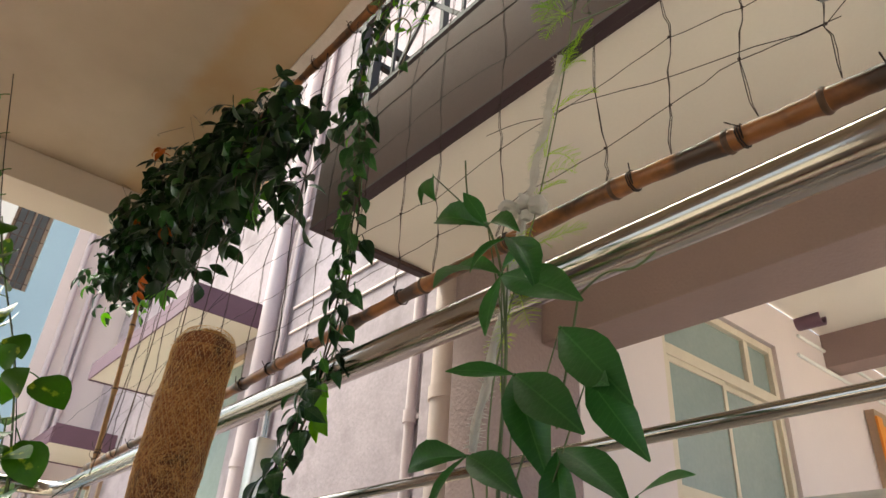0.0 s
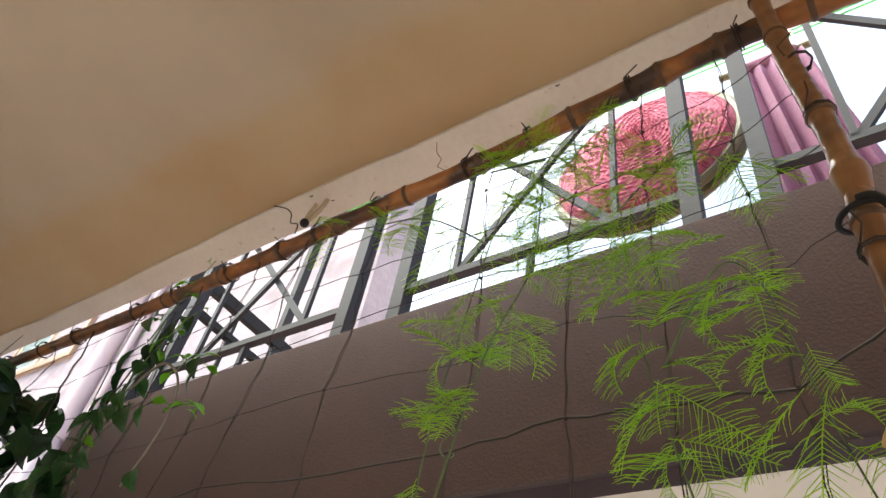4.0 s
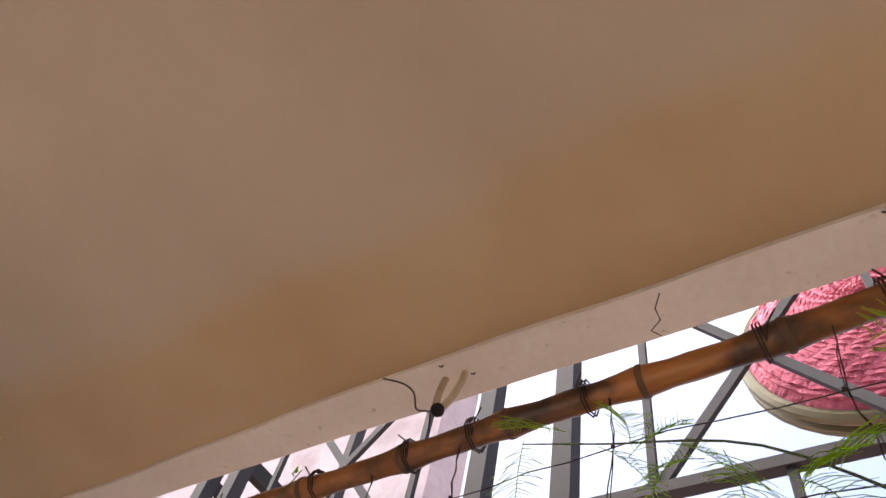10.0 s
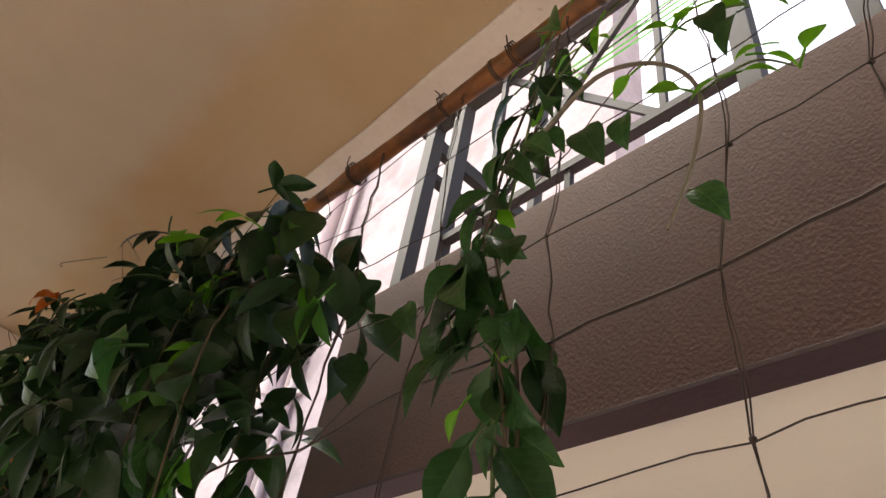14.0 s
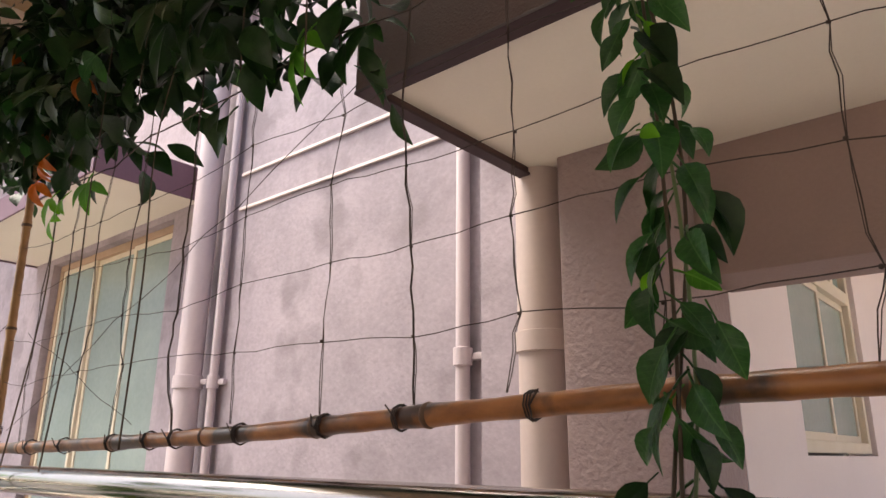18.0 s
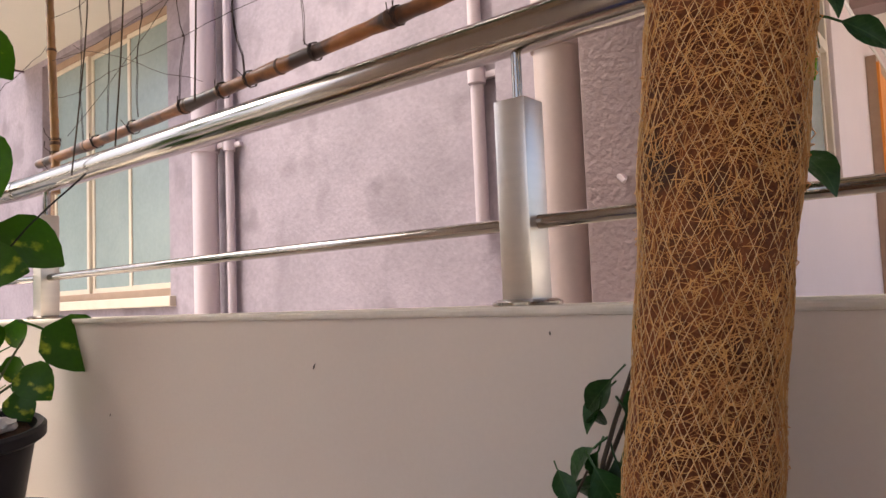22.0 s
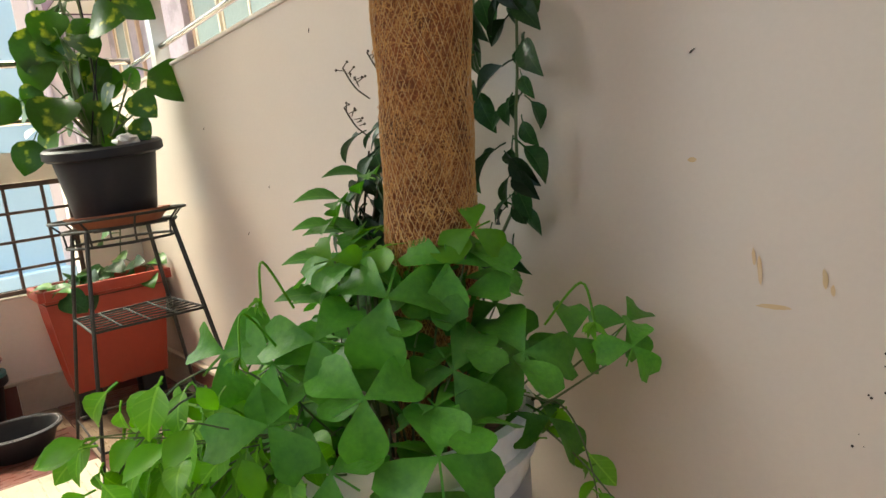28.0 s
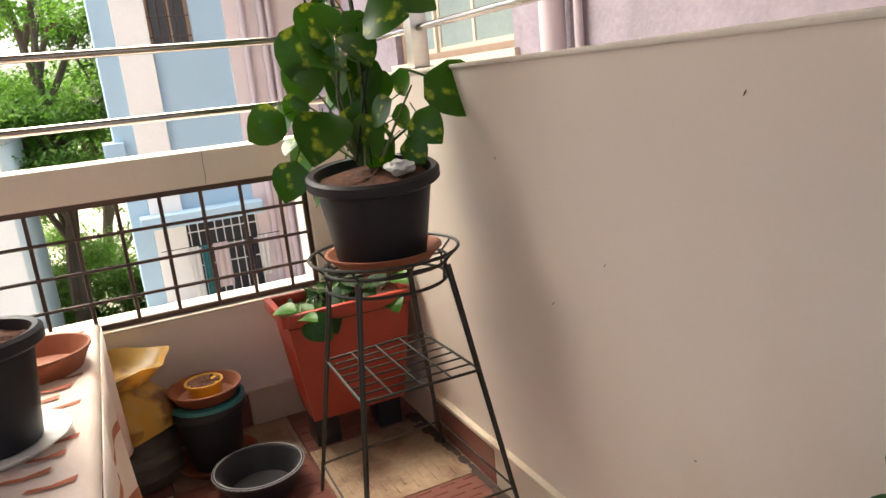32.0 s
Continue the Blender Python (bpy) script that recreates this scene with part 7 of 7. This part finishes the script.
for i in range(150):
    while True:
        q = Vector((rnd(-1, 1), rnd(-1, 1), rnd(-1, 1)))
        if 0.45 < q.length < 1:
            break
    at = Vector((2.035 + 0.17 * q.x, -0.600 + 0.11 * q.y, 0.44 + 0.15 * q.z)) - BUD
    put_leaf(R.choice(OVS), trail, at, jit((0.2, -0.3, -0.5), 0.7), jit((0.5, -0.5, 0.7), 0.35), rnd(0.8, 1.3))
    if i % 5 == 0:
        stem(trail, [Vector((0, -0.06, 0.0)), Vector((at.x * 0.6, at.y * 0.6, 0.06)), at], 0.0015, M_STEM)
for p in ((2.15, -0.56, 0.62), (2.06, -0.58, 0.52), (2.00, -0.56, 0.50), (2.32, -0.28, 0.60), (2.12, -0.52, 0.66)):
    t = Vector(p) - BUD
    bm = bmesh.new()
    tip = t + Vector((0.03, -0.02, -0.02))
    tube(bm, curve_pts([t * 0.82, t + Vector((0, 0, 0.012)), tip], 6), 0.0014, 5)
    for j in range(7):
        blade(bm, LANCE, 0.018, 0.5, 0.3, Matrix.Translation(tip) @ turn_to(jit((0.1, -0.3, -0.5), 0.6), (0, -1, 0.5)))
    part("young_shoot", bm, M_LEAF_L, trail, "pale yellow-green curled shoot")

# asparagus fern in the blue pot
fern = thing("asparagus_fern", "asparagus fern with needle-leaved arching fronds in the blue pot", "fern", "", (2.80, -0.17, 0.32))
FR = [feather("frond", 0.11, 13, 0.040, 0.0010, M_FERN, 0.3, 50), feather("frond", 0.09, 11, 0.034, 0.0010, M_FERN, 0.7, 50)]
FO = Vector((2.80, -0.17, 0.32))
for k in range(22):
    a = 1.6 + k * 0.32
    d = Vector((math.cos(a), math.sin(a) * 0.7 - 0.15, 0))
    reach = rnd(0.06, 0.17)
    q = [Vector((0, 0, 0)), d * reach * 0.35 + Vector((0, 0, rnd(0.22, 0.44))), d * reach * 0.8 + Vector((0, 0, rnd(0.34, 0.58))), d * reach * 1.15 + Vector((0, 0, rnd(0.24, 0.60)))]
    stem(fern, q, 0.0015, M_STEM)
    leafy(fern, q, FR, 9, 0.008, (0.6, 0.95), fall=0.15, t0=0.3)

# ---- outside, beyond the front opening ----
ground = struct("ground", boxes(((-400, -400, -3.75), (400, 400, -3.6))), M_GROUND, "dusty bare ground with patches of weeds", "ground")
blue = tagged(new("blue_house"), "pale blue and white house with a corner pillar across the lane", "house", "", "structure")
BX = -5.0
part("corner_pillar", boxes(((BX - 0.5, -0.70, -3.6), (BX + 0.02, -0.52, 8)), bevel=0.01), M_BLUEWALL, blue, smooth=False)
part("white_strip", boxes(((BX - 0.5, -0.52, -3.6), (BX + 0.06, -0.23, 8)), bevel=0.01), M_OUTWHITE, blue, smooth=False)
part("wall", boxes(((BX - 0.2, -0.23, 0.10), (BX, 0.45, 1.60)), ((BX - 0.2, -0.23, 2.8), (BX, 0.45, 4.2)), ((BX - 0.2, -0.23, 5.4), (BX, 0.45, 8)), ((BX - 0.2, 0.16, 1.60), (BX, 0.45, 2.8)), ((BX - 0.2, 0.16, 4.2), (BX, 0.45, 5.4)), ((BX - 0.2, -0.23, -3.6), (BX, 0.45, -1.3))), M_BLUEWALL, blue, "pale blue painted wall", False)
part("pale_wall", boxes(((BX - 0.3, 0.45, -3.6), (BX + 0.05, 1.9, 8))), M_LILAC_S, blue, "pale lilac wall", False)
for y in (0.60, 0.78, 0.86):
    part("drain_pipe", tube(bmesh.new(), [(BX + 0.10, y, -3.6), (BX + 0.10, y, 8)], 0.032, 10), M_PIPE, blue)
# room walls coloured near-black to carry the indoor shade
part("room_wall", boxes(((BX - 1.6, -0.52, -3.6), (BX - 1.5, 1.9, 8)), ((BX - 1.5, -0.52, -0.05), (BX - 0.2, 0.45, 0.05))), M_ROOM_SHADE, blue, smooth=False)
part("far_wall", boxes(((BX - 6, -0.60, -3.6), (BX - 1.6, -0.50, 8))), M_BLUEWALL, blue, smooth=False)
for z in (1.6, 4.2):
    win = part("window", boxes(((BX - 0.15, -0.23, z), (BX - 0.11, -0.19, z + 1.2)), ((BX - 0.15, 0.12, z), (BX - 0.11, 0.16, z + 1.2)), ((BX - 0.15, -0.19, z), (BX - 0.11, 0.12, z + 0.05)), ((BX - 0.15, -0.04, z + 0.05), (BX - 0.11, -0.01, z + 1.2))), M_WINWOOD, blue, "brown window with iron bars", False)
    for k in range(5):
        part("bar", tube(bmesh.new(), [(BX - 0.06, -0.19 + 0.075 * k, z + 0.02), (BX - 0.06, -0.19 + 0.075 * k, z + 1.19)], 0.007, 6), M_GRILLE, win)
    for k in range(6):
        part("bar", tube(bmesh.new(), [(BX - 0.05, -0.22, z + 0.1 + 0.18 * k), (BX - 0.05, 0.15, z + 0.1 + 0.18 * k)], 0.006, 6), M_GRILLE, win)
part("ledge", boxes(((BX - 0.3, -0.62, -0.02), (BX + 0.25, 0.50, 0.10)), bevel=0.01), M_BLUEWALL, blue, "pale blue ledge over the lower balcony", False)
part("bracket", boxes(((BX - 0.3, -0.80, 0.55), (BX + 0.1, -0.62, 0.80)), bevel=0.01), M_BLUEWALL, blue, smooth=False)
part("balcony_parapet", boxes(((BX + 0.3, -0.56, -2.2), (BX + 0.42, 0.7, -0.80)), bevel=0.01), M_OUTWHITE, blue, smooth=False)
# solid dark slab behind the bars, painted as the opening's shade
low = part("lower_window", boxes(((BX - 0.12, -0.23, -1.3), (BX - 0.06, 0.45, -0.03))), M_ROOM_SHADE, blue, "dark barred opening", False)
for k in range(9):
    part("bar", tube(bmesh.new(), [(BX + 0.02, -0.20 + 0.08 * k, -1.33), (BX + 0.02, -0.20 + 0.08 * k, -0.05)], 0.006, 6), M_OUTWHITE, low)
for k in range(7):
    part("bar", tube(bmesh.new(), [(BX + 0.03, -0.22, -1.15 + 0.17 * k), (BX + 0.03, 0.46, -1.15 + 0.17 * k)], 0.006, 6), M_OUTWHITE, low)


def hung(name, label, y0, y1, z0, z1, mat, x=BX + 0.3):
    """A small cloth over a line, with soft folds."""
    bm = bmesh.new()
    n, m = 9, 6
    g = [[bm.verts.new((x + 0.012 * math.sin(i * 1.7 + j * 0.3), y0 + (y1 - y0) * i / n, z1 + (z0 - z1) * j / m)) for j in range(m + 1)] for i in range(n + 1)]
    for i in range(n):
        for j in range(m):
            bm.faces.new((g[i][j], g[i + 1][j], g[i + 1][j + 1], g[i][j + 1]))
    bmesh.ops.solidify(bm, geom=bm.faces, thickness=0.005)
    return tagged(part(name, bm, mat), label, "laundry", "washing on the far balcony")


line = thing("clothes_line", "thin line across the blue house's lower balcony", "clothes line", "", (BX + 0.3, 0, -0.22))
part("line", tube(bmesh.new(), [(0, -0.5, 0), (0, 0.6, 0)], 0.004, 5), M_BLACK, line)
hung("hung_towel", "white towel hung on the far balcony line", -0.28, -0.17, -0.80, -0.22, M_OUTWHITE)
hung("hung_shirt", "teal cloth hung on the far balcony line", -0.15, -0.06, -0.72, -0.22, M_TEAL)
hung("hung_shirt", "pale lilac cloth hung on the far balcony line", -0.04, 0.10, -0.66, -0.22, M_LILAC_S)
hung("hung_shirt", "dark cloth hung on the far balcony line", 0.26, 0.34, -0.6, -0.22, M_NAVY)
hung("hung_towel", "white towel hung on the far balcony line", 0.38, 0.48, -0.62, -0.22, M_OUTWHITE)

white = tagged(new("white_house"), "white rendered house at the end of the lane", "house", "", "structure")
part("wall", boxes(((-9.4, -7.5, -3.6), (-6.6, -1.80, 0.85)), bevel=0.02), M_OUTWHITE, white, smooth=False)
part("roof_slab", boxes(((-9.6, -7.7, 0.85), (-6.4, -1.70, 1.0)), bevel=0.02), M_STONE, white, smooth=False)
for y in (-4.6, -5.9):
    w = part("window", boxes(((-6.605, y, -0.2), (-6.57, y + 0.8, 0.9))), M_ROOM_SHADE, white, smooth=False)
    part("window_frame", boxes(((-6.58, y - 0.05, -0.25), (-6.54, y, 0.95)), ((-6.58, y + 0.8, -0.25), (-6.54, y + 0.85, 0.95)), ((-6.58, y, 0.9), (-6.54, y + 0.8, 0.95)), ((-6.58, y, -0.25), (-6.54, y + 0.8, -0.2))), M_WINFRAME, w, smooth=False)
yard = tagged(new("yard_wall"), "weathered grey block wall of the yard", "wall", "", "structure")
part("footing", boxes(((-9.3, -3.3, -3.6), (-9.0, -0.2, -3.3))), M_STONE, yard, smooth=False)
bm = boxes(((-0.14, -0.195, -0.095), (0.14, 0.195, 0.095)), bevel=0.012)
block = mesh_of("block", bm, M_STONE, False)
for r in range(7):
    for c in range(8):
        b = new("block", block)
        b.parent = yard
        b.location = (-9.15 + rnd(-0.008, 0.008), -3.1 + 0.4 * c + (0.2 if r % 2 else 0), -3.2 + 0.2 * r)
sheet = thing("tarpaulin", "white plastic sheet draped over a heap in the yard", "tarpaulin", "", (-8.2, -1.5, -3.6))
bm = bmesh.new()
bmesh.ops.create_icosphere(bm, subdivisions=4, radius=0.75)
for v in bm.verts:
    v.co.z = max(0.0, v.co.z * 1.5) + 0.02 * math.sin(v.co.x * 14) * math.cos(v.co.y * 11)
part("sheet", bm, M_OUTWHITE, sheet)
sand = thing("earth_heap", "heap of yellowish earth by the yard wall", "earth heap", "", (-7.6, -0.9, -3.6))
bm = bmesh.new()
bmesh.ops.create_icosphere(bm, subdivisions=4, radius=0.8)
for v in bm.verts:
    v.co.z = max(0.0, v.co.z * 0.9 + 0.05 * math.sin(v.co.x * 9) * math.cos(v.co.y * 7))
part("heap", bm, M_SMEAR, sand)

TR = random.Random(21)
LEAFLET = None


def tree(at, height, spread, label, low=0.45, clumps=240, trunk=0.16):
    """A tapered trunk, limbs that fork, and a crown of small leaves in loose clumps."""
    t = thing("tree", label, "tree", "", at)
    pts = [Vector((0.12 * math.sin(i * 0.9), 0.10 * math.cos(i * 1.3) - 0.1, height * 0.8 * i / 7)) for i in range(8)]
    part("trunk", tube(bmesh.new(), curve_pts(pts, 3), [trunk * (1 - 0.75 * i / 21) for i in range(22)], 9), M_BARK, t)
    ends = []
    bm = bmesh.new()
    for k in range(16):
        b = along(pts, TR.uniform(low, 1.0))
        a = k * 2.4
        e = b + Vector((math.cos(a) * spread * TR.uniform(0.4, 0.95), math.sin(a) * spread * TR.uniform(0.4, 0.95), TR.uniform(0.0, 0.28) * height))
        mid = b.lerp(e, 0.5) + Vector((0, 0, 0.12 * height * TR.uniform(0.2, 1)))
        q = curve_pts([b, mid, e], 4)
        tube(bm, q, [trunk * 0.35 * (1 - 0.8 * i / 8) for i in range(9)], 6)
        for f in range(3):
            s = q[3 + f * 2]
            e2 = s + Vector((TR.uniform(-1, 1), TR.uniform(-1, 1), TR.uniform(-0.3, 0.7))) * spread * 0.35
            tube(bm, [s, s.lerp(e2, 0.5) + Vector((0, 0, 0.05)), e2], [trunk * 0.14, trunk * 0.10, trunk * 0.03], 5)
            ends.append((s, e2))
        ends.append((mid, e))
    part("branchwork", bm, M_BARK, t)
    verts, faces = [], []
    for i in range(clumps):
        a, b = ends[i % len(ends)]
        c = a.lerp(b, TR.uniform(0.3, 1.05)) + Vector((TR.gauss(0, 0.14), TR.gauss(0, 0.14), TR.gauss(0, 0.10)))
        for j in range(34):
            p = c + Vector((TR.gauss(0, 0.17), TR.gauss(0, 0.17), TR.gauss(0, 0.09)))
            d = Vector((TR.uniform(-1, 1), TR.uniform(-1, 1), TR.uniform(-0.9, 0.3))).normalized() * TR.uniform(0.06, 0.12)
            s = d.cross(Vector((TR.uniform(-0.4, 0.4), TR.uniform(-0.4, 0.4), 1))).normalized() * d.length * 0.24
            h = Vector((0, 0, 0.014))
            n = len(verts)
            verts.extend((p, p + d * 0.45 + s + h, p + d, p + d * 0.45 - s + h))
            faces.extend(((n, n + 1, n + 2), (n, n + 2, n + 3)))
    me = bpy.data.meshes.new("crown")
    me.from_pydata([tuple(v) for v in verts], [], faces)
    me.materials.append(M_TREE)
    crown = new("crown", me)
    crown.parent = t
    tagged(crown, kind="stuff")
    return t


tree((-9.6, -1.35, -3.6), 7.2, 1.9, "leafy green tree with a slim trunk beyond the yard", 0.45, 900)
tree((-12.0, -2.4, -3.6), 8.0, 2.4, "tall green tree behind the yard wall", 0.3, 800)
tree((-14.0, -0.9, -3.6), 6.0, 2.4, "bushy green tree far behind the yard", 0.1, 700)
for p, h, s in (((-10.2, -2.0, -3.6), 2.4, 0.9), ((-10.6, -0.7, -3.6), 2.2, 0.9), ((-10.6, -1.5, -3.6), 2.6, 1.0)):
    tree(p, h, s, "low light green shrub along the yard wall", 0.05, 220, 0.05)
